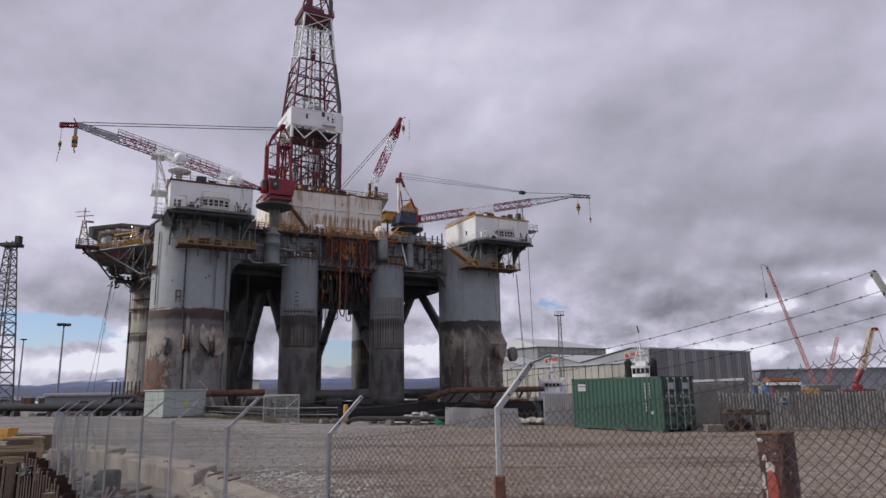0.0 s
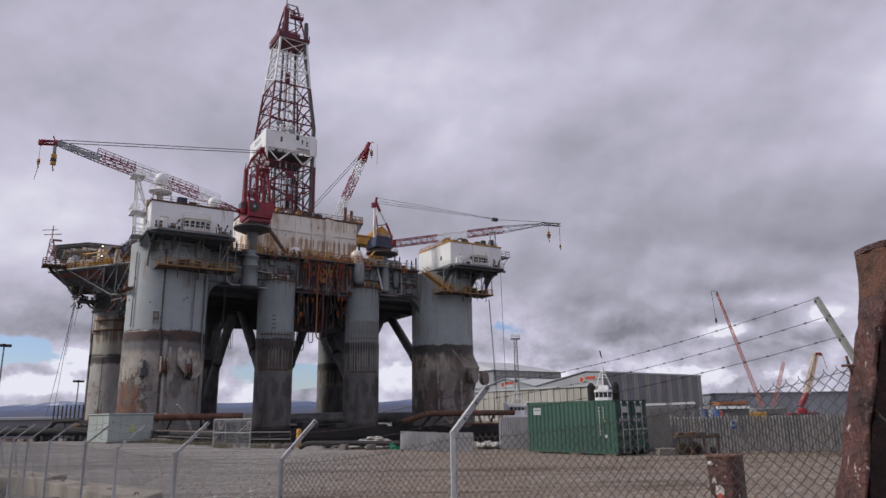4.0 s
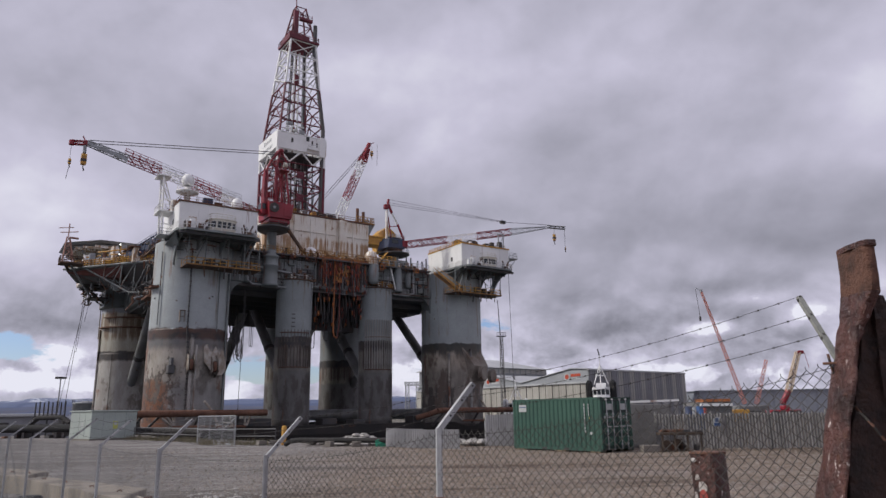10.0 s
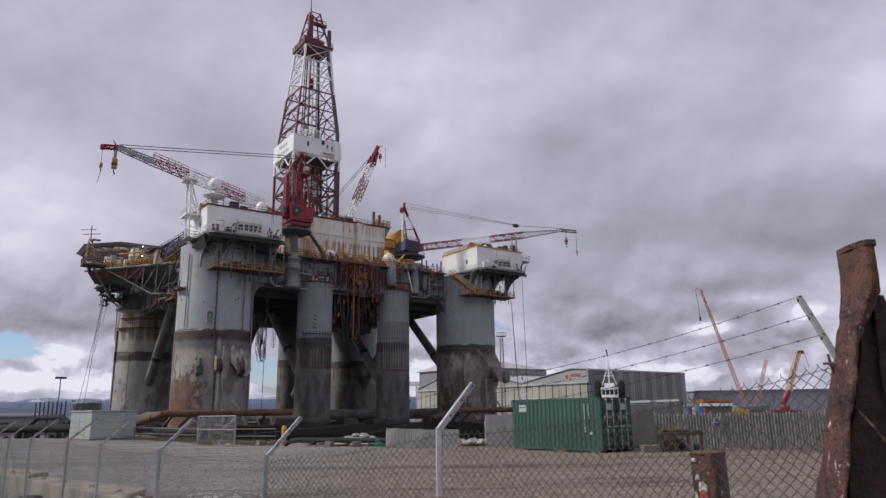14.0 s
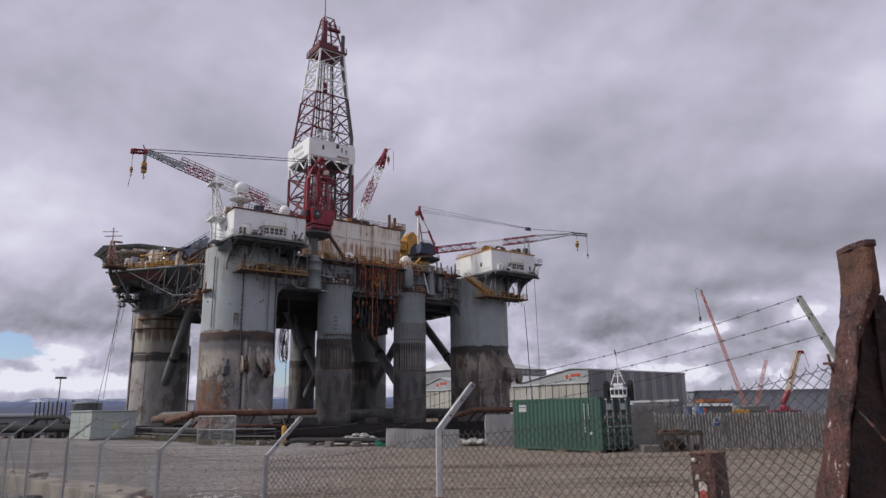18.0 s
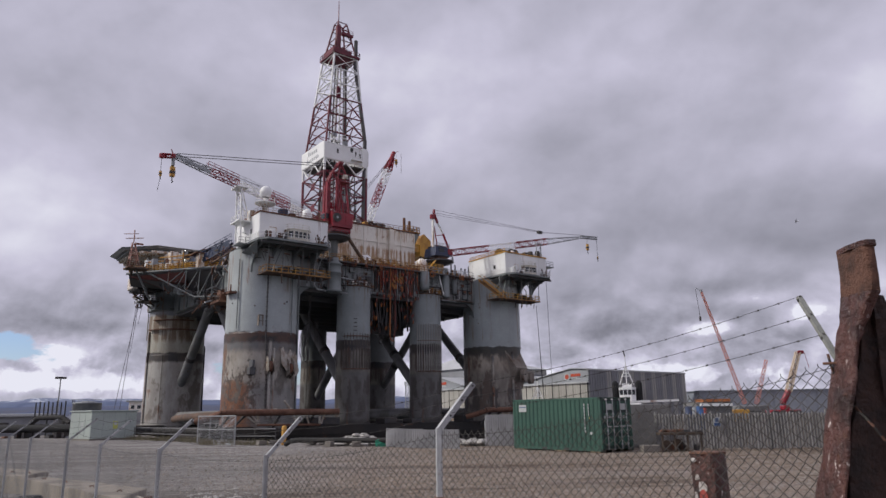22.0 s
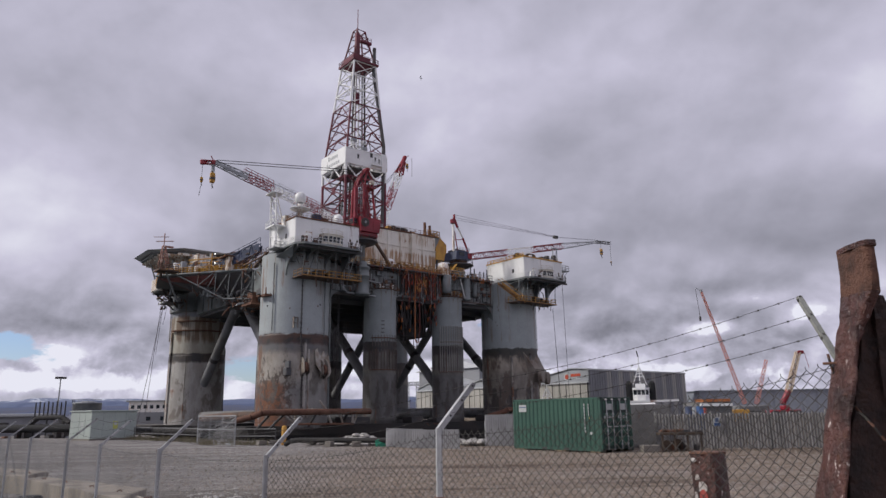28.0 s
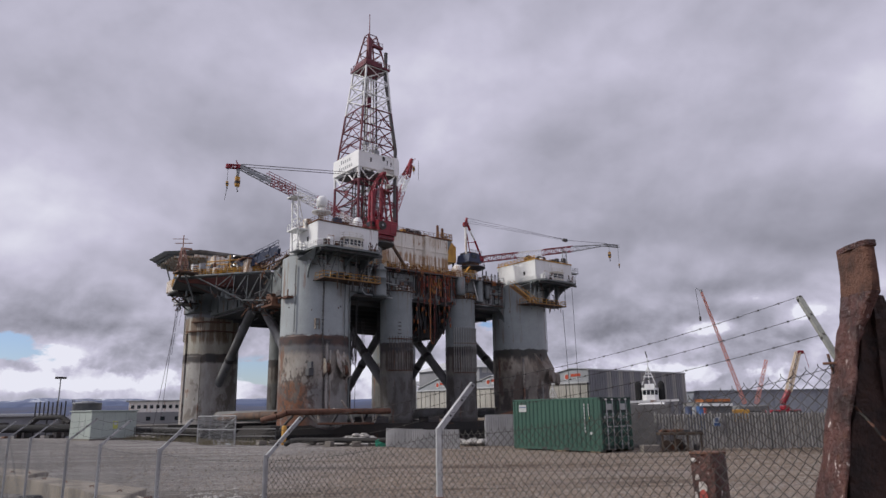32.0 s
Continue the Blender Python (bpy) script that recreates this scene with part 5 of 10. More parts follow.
def rig_derrick():
    base = part("substructure", G().box(DX - 7.2, DY_ - 7, 36, DX + 7.2, DY_ + 7, 46.4, 0.1), M["whiterust"], rig)

    def half(z):
        return 6.0 if z <= 69 else 6.0 - 2.7 * (z - 69) / 30.0

    def cy(z):
        return DY_ if z <= 69 else DY_ - 1.6 * (z - 69) / 30.0

    def corner(i, z):
        sx, sy = ((-1, -1), (1, -1), (1, 1), (-1, 1))[i % 4]
        return (DX + sx * half(z), cy(z) + sy * half(z), z)

    def coat(z):
        return M["white"] if 85.5 <= z < 98 or 64.8 <= z < 72.3 else M["red"]

    d = part("derrick", G().box(DX - 6.6, DY_ - 6.6, 46.4, DX + 6.6, DY_ + 6.6, 47.2), M["dark"], rig, "red and white lattice drilling derrick")
    levels = [47.2, 53.4, 59.2, 64.8, 68.0, 72.4, 75.6, 80.6, 85.6, 89.8, 94.0, 98.2]
    for z0, z1 in zip(levels, levels[1:]):
        m = coat(z0 + 0.1)
        for i in range(4):
            part("leg", G().tube(corner(i, z0), corner(i, z1), 0.34 if z0 < 69 else 0.27, 8), m, d)
            part("girt", G().tube(corner(i, z1), corner(i + 1, z1), 0.18, 6), m, d)
            if z0 < 64:
                part("diagonal", G().tube(corner(i, z0), corner(i + 1, z1), 0.17, 6), m, d)
                part("diagonal", G().tube(corner(i + 1, z0), corner(i, z1), 0.17, 6), m, d)
            elif z0 >= 75:
                mid = Vector(corner(i, z1)).lerp(Vector(corner(i + 1, z1)), 0.5)
                if z0 >= 85:
                    part("diagonal", G().tube(corner(i, z0), corner(i + 1, z1), 0.12, 5), m, d)
                    part("diagonal", G().tube(corner(i + 1, z0), corner(i, z1), 0.12, 5), m, d)
                else:
                    part("diagonal", G().tube(corner(i, z0), mid, 0.15, 6), m, d)
                    part("diagonal", G().tube(corner(i + 1, z0), mid, 0.15, 6), m, d)
                    q = Vector(corner(i, z0)).lerp(Vector(corner(i, z1)), 0.5)
                    q2 = Vector(corner(i + 1, z0)).lerp(Vector(corner(i + 1, z1)), 0.5)
                    part("diagonal", G().tube(q, q2, 0.1, 5), m, d)
            elif z0 == 64.8:  # white chevrons under the wind wall
                for f in (0.0, 0.5):
                    a, c = Vector(corner(i, 68)).lerp(Vector(corner(i + 1, 68)), f), Vector(corner(i, 68)).lerp(Vector(corner(i + 1, 68)), f + 0.5)
                    b = Vector(corner(i, 65)).lerp(Vector(corner(i + 1, 65)), f + 0.25)
                    part("diagonal", G().tube(a, b, 0.2, 6), M["white"], d)
                    part("diagonal", G().tube(b, c, 0.2, 6), M["white"], d)
            elif z0 == 72.4:
                part("diagonal", G().tube(corner(i, z0), Vector(corner(i, z1)).lerp(Vector(corner(i + 1, z1)), 0.5), 0.13, 6), M["red"] if i % 2 else M["white"], d)
                part("diagonal", G().tube(corner(i + 1, z0), Vector(corner(i, z1)).lerp(Vector(corner(i + 1, z1)), 0.5), 0.13, 6), M["red"], d)
    for i in range(2):
        for z in (56.3, 50.3, 62.0):
            c = Vector(corner(i, z)).lerp(Vector(corner(i + 1, z)), 0.5) if i == 0 else Vector(corner(3, z)).lerp(Vector(corner(0, z)), 0.5)
            s = (0.9, 0.06, 0.9) if i == 0 else (0.06, 0.9, 0.9)
            part("gusset", G().box(c.x - s[0], c.y - s[1], c.z - s[2], c.x + s[0], c.y + s[1], c.z + s[2]), M["red"], d)
    # wind wall with the name panel: the name is drawn as plain bars
    zt, zb = 72.5, 68.0
    w = part("wind_wall", G().box(DX - 6.4, DY_ - 6.4, zb, DX - 6.2, DY_ + 6.4, zt).box(DX - 6.2, DY_ - 6.4, zb, DX + 6.4, DY_ - 6.2, zt - 0.5)
             .box(DX + 6.2, DY_ - 6.2, zb, DX + 6.4, DY_ + 6.4, zt - 0.6).box(DX - 6.2, DY_ + 6.2, zb, DX + 6.2, DY_ + 6.4, zt), M["white"], d, "white wind wall with a two-line name panel")
    for z, y0, y1 in ((70.6, 2.4, -2.9), (68.8, 3.2, -3.8)):
        n = 5 if z > 70 else 7
        for k in range(n):
            ya = DY_ + y0 + (y1 - y0) * k / n
            part("name_bar", G().box(DX - 6.44, ya - abs(y1 - y0) / n * 0.5, z, DX - 6.4, ya, z + 0.8 + (0.35 if k == 0 else 0)), M["steelgrey"], w)
    for x, z, s in ((-2.6, 70.4, 0.5), (1.4, 71.5, 0.8), (2.6, 70.6, 0.4), (3.8, 70.3, 0.4)):
        part("opening", G().box(DX + x - s / 2, DY_ - 6.45, z - 0.6, DX + x + s / 2, DY_ - 6.4, z + 0.6), M["dark"], w)
    part("side_panel", G().box(DX + 4.4, DY_ - 6.75, 67.4, DX + 5.9, DY_ - 6.42, 72.5), M["white"], w)
    part("monkey_ledge", G().box(DX + 1.2, DY_ - 7.4, 68.6, DX + 4.2, DY_ - 6.4, 68.9).rail([(DX + 1.2, DY_ - 7.3, 68.9), (DX + 4.2, DY_ - 7.3, 68.9)], 1.0, 1.0, 0.06), M["white"], d)
    for z0, z1 in ((47.2, 53.4), (53.4, 59.2), (59.2, 64.8)):
        for sy in (-2.0, 2.4):
            part("inner_brace", G().tube((DX - 5.6, DY_ + sy, z0), (DX + 0.4, DY_ + sy, z1), 0.15, 6).tube((DX + 5.6, DY_ + sy, z0), (DX + 0.4, DY_ + sy, z1), 0.15, 6).tube((DX - 5.6, DY_ + sy, z1), (DX + 5.6, DY_ + sy, z1), 0.15, 6), M["red"] if sy < 0 else M["dark"], d)
    # racking floor and its gear just above the wind wall
    part("racking_floor", G().box(DX - 5.4, DY_ - 5.4, 67.2, DX + 5.4, DY_ + 5.4, 67.6), M["dark"], d)
    for k in range(22):
        x, y, z = rnd.uniform(-4.6, 4.2), rnd.uniform(-4.8, 2), rnd.uniform(72.6, 75.4)
        part("derrick_gear", G().box(DX + x, DY_ + y, z, DX + x + rnd.uniform(0.4, 1.8), DY_ + y + 0.5, z + rnd.uniform(0.3, 1.1), 0.06) if k % 2 else G().tube((DX + x, DY_ + y, z), (DX + x + rnd.uniform(-1, 1), DY_ + y, z + rnd.uniform(0.8, 3.0)), 0.1, 6), rnd.choice((M["white"], M["dark"], M["steelgrey"], M["white"])), d)
    for k in range(46):
        x, y = rnd.uniform(-4.8, 4.8), rnd.uniform(-4.8, 4.8)
        z = rnd.uniform(47.5, 58)
        part("pipe_run", G().tube((DX + x, DY_ + y, z), (DX + x + rnd.uniform(-0.6, 0.6), DY_ + y, z + rnd.uniform(4, 9)), rnd.uniform(0.08, 0.2), 6), rnd.choice((M["dark"], M["redcab"], M["dark"], M["steelgrey"])), d)
    # inside: guide rails, stands of pipe, travelling block
    for x, y, m, r in ((-0.9, 0, "white", 0.22), (0.9, 0, "white", 0.22), (0.2, 1.2, "rust", 0.16), (-2.6, -1.6, "dark", 0.2), (2.4, -2.0, "dark", 0.24), (3.2, 1.4, "steelgrey", 0.18), (-1.8, 2.2, "dark", 0.14)):
        part("guide_rail", G().tube((DX + x, DY_ + y, 47), (DX + x * 0.6, DY_ - 1.2 + y * 0.6, 97), r, 6), M[m], d)
    for k in range(12):
        x, y = rnd.uniform(-4.6, -1.5) if k % 2 else rnd.uniform(1.6, 4.6), rnd.uniform(-3, 3)
        part("pipe_stand", G().tube((DX + x, DY_ + y, 47), (DX + x * 0.9, DY_ + y * 0.9 - 0.5, rnd.uniform(66, 74)), 0.14, 5), M["dark"], d)
    part("travelling_block", G().box(DX - 0.6, DY_ - 1.5, 88, DX + 0.6, DY_ - 0.3, 91, 0.2), M["red"], d)
    # grey vent line up the right-hand corner
    part("vent_line", G().path([(DX + 5.4, DY_ - 5.6, 47), (DX + 5.6, DY_ - 5.8, 75), (DX + 3.2, DY_ - 4.4, 96), (DX + 3.3, DY_ - 4.4, 104)], 0.5, 8).tube((DX + 3.9, DY_ - 3.9, 93), (DX + 3.9, DY_ - 3.9, 103.4), 0.2, 6), M["under"], d, "dark vent line")
    # crown platform, A-frame and lightning pole
    cyt = cy(99)
    c = part("crown_platform", G().box(DX - 4.0, cyt - 4.0, 98.2, DX + 4.0, cyt + 4.0, 98.7).rail([(DX - 3.9, cyt - 3.9, 98.7), (DX + 3.9, cyt - 3.9, 98.7), (DX + 3.9, cyt + 3.9, 98.7), (DX - 3.9, cyt + 3.9, 98.7), (DX - 3.9, cyt - 3.9, 98.7)], 1.2, 1.3, 0.08, 2)
             .box(DX - 4.0, cyt - 4.05, 98.7, DX + 1.2, cyt - 3.9, 99.6).box(DX - 4.05, cyt - 3.9, 98.7, DX - 3.9, cyt + 2, 99.6), M["red"], rig, "dark red crown platform")
    part("crown_sheaves", G().box(DX - 1.6, cyt - 1.0, 98.7, DX + 1.6, cyt + 1.0, 101.4, 0.3), M["dark"], c)
    for sx, sy in ((-1, -1), (1, -1), (1, 1), (-1, 1)):
        part("crown_leg", G().tube((DX + sx * 3.3, cyt + sy * 3.0, 98.7), (DX + sx * 1.3, cyt + sy * 1.0, 109.2), 0.22, 6), M["red"], c)
    for z, s in ((103.5, 2.4), (107.0, 1.8), (109.2, 1.35)):
        q = [(DX - s, cyt - s * 0.8, z), (DX + s, cyt - s * 0.8, z), (DX + s, cyt + s * 0.8, z), (DX - s, cyt + s * 0.8, z), (DX - s, cyt - s * 0.8, z)]
        part("crown_girt", G().path(q, 0.14, 5), M["red"], c)
    part("crown_diagonal", G().tube((DX - 2.4, cyt - 2, 103.5), (DX + 1.3, cyt - 1, 109), 0.12, 5).tube((DX + 2.4, cyt - 2, 103.5), (DX - 1.3, cyt - 1, 109), 0.12, 5).tube((DX - 3, cyt - 2.6, 99), (DX + 2.4, cyt - 2, 103.5), 0.12, 5).tube((DX - 3, cyt - 2, 99), (DX - 2.4, cyt + 2, 103.5), 0.12, 5), M["red"], c)
    part("crown_arm", G().box(DX - 0.6, cyt - 2.2, 105.2, DX + 2.8, cyt - 1.2, 105.9).rail([(DX + 0.6, cyt - 2.1, 105.9), (DX + 2.7, cyt - 2.1, 105.9)], 1.0, 1.0, 0.06), M["red"], c)
    part("lightning_pole", G().tube((DX - 1.9, cyt - 2.4, 99), (DX - 1.9, cyt - 2.4, 114.4), 0.2, 8, 0.1).box(DX - 2.5, cyt - 2.9, 99, DX - 1.3, cyt - 1.9, 107, 0.1), M["red"], c)


def boom_piece(parent, a, b, f0, f1, w, m, bays, r=0.11, w1=None):
    a, b = Vector(a), Vector(b)
    return part("boom_section", G().truss(a.lerp(b, f0), a.lerp(b, f1), w, w, bays, r, (0, 0, 1), w1, w1), m, parent)


def hook(parent, x, y, z, drop, s=1.0):
    part("hoist_line", G().tube((x, y, z), (x, y, z - drop), 0.04, 4), M["dark"], parent)
    b = part("hook_block", G().box(x - 0.45 * s, y - 0.3 * s, z - drop - 2.0 * s, x + 0.45 * s, y + 0.3 * s, z - drop, 0.1), M["yellow"], parent, "black and yellow hook block")
    part("band", G().box(x - 0.47 * s, y - 0.32 * s, z - drop - 1.4 * s, x + 0.47 * s, y + 0.32 * s, z - drop - 0.9 * s), M["dark"], b)
    part("shank", G().path([(x, y, z - drop - 2 * s), (x, y, z - drop - 2.6 * s), (x + 0.2 * s, y, z - drop - 2.9 * s), (x, y, z - drop - 3.1 * s)], 0.09, 5), M["dark"], b)


def rig_cranes():
    # red pedestal crane; its boom lies over the near deckhouse
    px, py = 14.4, -0.9
    p = part("crane_pedestal", G().lathe(px, py, [(0.95, 36), (0.95, 40.4), (1.5, 41.2)], 24).lathe(px - 0.6, -2.6, [(0.02, 29.6), (1.62, 29.62), (1.62, 30.0), (1.45, 30.05), (1.45, 33.4), (1.56, 33.45), (1.56, 33.7), (1.45, 33.75), (1.45, 35.2), (1.6, 35.25), (1.6, 35.5), (1.0, 36.0), (1.0, 36.7), (0.02, 36.7)], 28), M["hull"], rig, "grey round crane pedestal")
    part("slew_platform", G().lathe(px, py, [(0.1, 40.6), (2.2, 40.7), (3.6, 41.3), (3.6, 41.6), (1.6, 41.8)], 28, False).rail([(px + 3.4 * math.cos(radians(a)), py + 3.4 * math.sin(radians(a)), 41.6) for a in range(180, 361, 30)], 0.8, 2.0, 0.05), M["under"], p)
    c = part("red_crane", G().box(12.9, -3.4, 42.2, 17.2, 2.0, 43.2, 0.2).add([(12.7, -3.8, 43.2), (17.2, -3.8, 43.2), (17.2, 2.2, 43.2), (12.7, 2.2, 43.2), (12.5, -3.8, 46.3), (17.7, -3.8, 46.3), (17.7, 2.2, 46.3), (12.5, 2.2, 46.3)], [(3, 2, 1, 0), (4, 5, 6, 7), (0, 1, 5, 4), (1, 2, 6, 5), (2, 3, 7, 6), (3, 0, 4, 7)]), M["redcab"], rig, "red pedestal crane with a lattice mast")
    part("cab", G().box(11.5, -2.6, 43.9, 12.6, -0.6, 46.2, 0.1), M["redcab"], c)
    part("cab_window", G().box(11.62, -2.66, 44.9, 12.4, -2.6, 46.0).box(11.43, -2.4, 44.9, 11.5, -0.8, 46.0), M["glass"], c)
    g = G()
    disc(g, 13.6, -3.9, 45.1, 0.95, 0.25, (0, 1, 0), 20)
    f = part("radiator_fan", g, M["dark"], c, "round black radiator fan")
    g = G()
    disc(g, 13.6, -4.05, 45.1, 0.28, 0.12, (0, 1, 0), 12)
    part("hub", g, M["steelgrey"], f)
    for a in range(0, 180, 45):
        part("guard_bar", G().tube((13.6 - 0.9 * math.cos(radians(a)), -4.06, 45.1 - 0.9 * math.sin(radians(a))), (13.6 + 0.9 * math.cos(radians(a)), -4.06, 45.1 + 0.9 * math.sin(radians(a))), 0.04, 4), M["dark"], f)
    part("hood_panel", G().box(15.6, -3.9, 43.6, 17.3, -3.8, 45.8, 0.04), M["redcab"], c)
    part("slew_ring", G().lathe(px, py, [(2.0, 41.8), (2.2, 42.0), (2.2, 42.3)], 24), M["rust"], c)
    part("cab_rail", G().rail([(12.6, -3.6, 46.3), (17.6, -3.6, 46.3), (17.6, 2.0, 46.3)], 1.0, 1.2, 0.05, 2), M["redcab"], c)
    # mast: two box posts in front, an arched lattice head, raking legs behind
    peak = (px + 0.75, py - 1.1, 57.9)
    for x0, x1, z1 in ((11.8, 12.55, 53.0), (14.05, 14.65, 54.2)):
        part("mast_post", G().box(x0, -2.6, 44.2, x1, -1.9, z1, 0.06), M["redcab"], c)
        part("post_lacing", G().path([(x0 + 0.1 + 0.45 * (k % 2), -2.66, 46.4 + k * 0.8) for k in range(9)], 0.07, 4), M["red"], c)
    part("mast_post", G().tube((12.2, -2.1, 52.8), (13.2, -2.0, 55.4), 0.2, 6).tube((13.2, -2.0, 55.4), peak, 0.19, 6), M["redcab"], c)
    part("mast_post", G().tube((12.5, -0.4, 52.8), (13.6, -0.4, 55.6), 0.22, 6).tube((13.6, -0.4, 55.6), (peak[0], -0.4, 57.8), 0.22, 6).tube((12.3, -0.4, 44.4), (12.5, -0.4, 52.8), 0.3, 6), M["redcab"], c)
    part("mast_post", G().tube((14.4, -2.1, 54.0), peak, 0.2, 6).tube(peak, (16.5, -1.8, 55.6), 0.2, 6).tube((16.5, -1.8, 55.6), (16.4, -1.8, 53.6), 0.3, 6), M["redcab"], c)
    for a_, b_, w in (((16.4, -1.8, 54.4), (17.2, -2.4, 46.3), 0.24), ((15.6, -1.8, 53.0), (15.9, 1.6, 46.3), 0.22), ((14.8, -2.1, 53.6), (16.0, -2.2, 46.3), 0.18), ((16.3, -0.4, 54.6), (16.9, 1.4, 46.3), 0.2)):
        part("raking_leg", G().tube(a_, b_, w, 6), M["redcab"], c)
    for k in range(6):
        z = 46.9 + k * 1.25
        part("mast_lacing", G().tube((12.7, -2.2, z), (14.1, -2.2, z + (1.2 if k % 2 else -0.4)), 0.1, 5), M["redcab"], c)
        part("mast_lacing", G().tube((14.7, -2.0, z + 0.6), (16.7 - 0.1 * k, -1.2, z + (1.5 if k % 2 else 0.2)), 0.1, 5).tube((12.2, -1.8, z + 1.1), (12.4, -0.4, z), 0.09, 5), M["redcab"], c)
    for a_, b_ in (((12.6, -2.1, 53.4), (14.4, -2.1, 54.0)), ((13.2, -2.0, 55.4), (14.6, -2.0, 55.2)), ((13.2, -2.0, 55.4), (14.4, -2.1, 53.9)), ((14.6, -2.0, 55.4), (16.5, -1.8, 55.4)), ((14.6, -2.0, 56.6), (16.0, -1.9, 56.6)), ((13.4, -2.0, 55.6), (13.6, -0.4, 55.6))):
        part("head_lacing", G().tube(a_, b_, 0.13, 5), M["redcab"], c)
    part("mast_ladder", G().tube((13.2, -2.5, 46.4), (13.2, -2.5, 54.0), 0.05, 4).tube((13.6, -2.5, 46.4), (13.6, -2.5, 54.0), 0.05, 4), M["steelgrey"], c)
    part("rope_drum", G().tube((12.8, -1.6, 48.2), (14.4, -1.6, 48.2), 0.7, 12), M["redcab"], c)
    part("mast_platform", G().box(15.0, -2.9, 53.4, 16.9, -0.6, 53.6).rail([(15.1, -2.8, 53.6), (16.8, -2.8, 53.6)], 1.0, 0.9, 0.06, 2), M["redcab"], c)
    part("mast_head", G().box(peak[0] - 0.5, -2.5, 57.4, peak[0] + 0.5, -0.3, 58.1, 0.15).tube((peak[0] - 1.0, -1.2, 57.1), (peak[0] + 0.9, -1.2, 57.5), 0.24, 8), M["redcab"], c)
    part("head_sheave", G().tube((15.7, -2.5, 54.7), (16.4, -2.5, 54.7), 0.55, 12), M["creamwhite"], c)
    a, b = (12.0, -1.2, 44.4), (-20.3, -7.1, 50.1)
    bm_ = part("boom", G().tube((12.0, -1.2, 44.4), (11.0, -1.4, 44.6), 0.4, 8), M["redcab"], c, "long red and white lattice boom with a grey tip")
    for f0, f1, m, n, w0, w1 in ((0.02, 0.14, "redcab", 4, 0.5, 0.9), (0.14, 0.27, "white", 5, 0.9, 1.1), (0.27, 0.45, "redcab", 7, 1.1, 1.15), (0.45, 0.62, "white", 6, 1.15, 1.15), (0.62, 0.80, "redcab", 7, 1.15, 1.1)):
        boom_piece(bm_, a, b, f0, f1, w0, M[m], n, 0.085, w1)
    boom_piece(bm_, a, b, 0.80, 1.0, 1.1, M["steelgrey"], 5, 0.1, 0.7)
    va, vb = Vector(a), Vector(b)
    part("tip_box", G().wall([va.lerp(vb, 0.8) + Vector((0, -0.56, -0.55)), vb + Vector((0, -0.36, -0.35)), vb + Vector((0, -0.36, 0.2)), va.lerp(vb, 0.8) + Vector((0, -0.56, 0.05))], 0.08), M["steelgrey"], bm_)
    for f0, f1, m in ((0.27, 0.45, "redcab"), (0.62, 0.81, "redcab"), (0.45, 0.62, "steelgrey"), (0.14, 0.27, "steelgrey")):
        part("boom_rail", G().rail([va.lerp(vb, f0) + Vector((0, -0.5, 0.5)), va.lerp(vb, f1) + Vector((0, -0.5, 0.5))], 1.15, 1.3, 0.055 if m == "redcab" else 0.03, 2), M[m], bm_)
        part("boom_rail", G().rail([va.lerp(vb, f0) + Vector((0, 0.5, 0.5)), va.lerp(vb, f1) + Vector((0, 0.5, 0.5))], 1.15, 1.3, 0.05 if m == "redcab" else 0.03, 2), M[m], bm_)
    part("boom_head", G().box(-20.9, -7.5, 49.6, -20.1, -6.7, 50.5, 0.15).truss((-20.5, -7.1, 50.0), (-22.6, -7.5, 49.6), 0.6, 0.6, 3, 0.1).box(-23.0, -7.8, 49.1, -22.2, -7.2, 50.0, 0.12).tube((-20.6, -7.1, 50.4), (-21.0, -7.1, 51.2), 0.1, 5), M["redcab"], bm_)
    part("head_shank", G().box(-20.8, -7.4, 48.2, -20.3, -6.8, 49.7, 0.1), M["steelgrey"], bm_)
    hook(bm_, -20.55, -7.1, 48.3, 0.2, 0.95)
    hook(bm_, -22.6, -7.5, 49.2, 2.4, 0.5)
    part("whip_line", G().tube((-22.6, -7.5, 45.4), (-22.9, -7.5, 43.2), 0.05, 4), M["dark"], bm_)
    part("pendant", G().tube((-19.9, -7.0, 50.7), (px + 0.4, py - 0.4, 57.6), 0.07, 4).tube((-19.4, -7.2, 50.2), (px + 0.4, py - 1.0, 56.9), 0.07, 4).tube((-20.1, -7.0, 50.5), (va.lerp(vb, 0.45) + Vector((0, 0, 1.6))).to_tuple(), 0.04, 4), M["dark"], bm_, "steel pendant ropes")
    part("slant_chute", G().tube((17.2, -2.6, 41.2), (20.6, -2.6, 37.0), 0.36, 8), M["catwalk"], rig)
    # blue crane on the other near pedestal
    qx, qy = 42.2, 1.8
    p = part("crane_pedestal", G().lathe(qx + 1.7, qy, [(1.05, 36), (1.05, 39.4), (1.8, 40.3)], 24).lathe(qx + 0.3, -2.6, [(0.02, 30.9), (0.86, 30.92), (0.86, 31.3), (0.78, 31.35), (0.78, 36.2)], 22), M["hull"], rig, "grey round crane pedestal")
    part("slew_platform", G().lathe(qx + 1.7, qy, [(0.1, 39.4), (2.6, 39.7), (3.5, 40.1), (3.5, 40.35), (1.6, 40.8)], 28, False).rail([(qx + 1.7 + 3.4 * math.cos(radians(a)), qy + 3.4 * math.sin(radians(a)), 40.35) for a in range(180, 361, 30)], 0.8, 2.0, 0.05), M["under"], p)
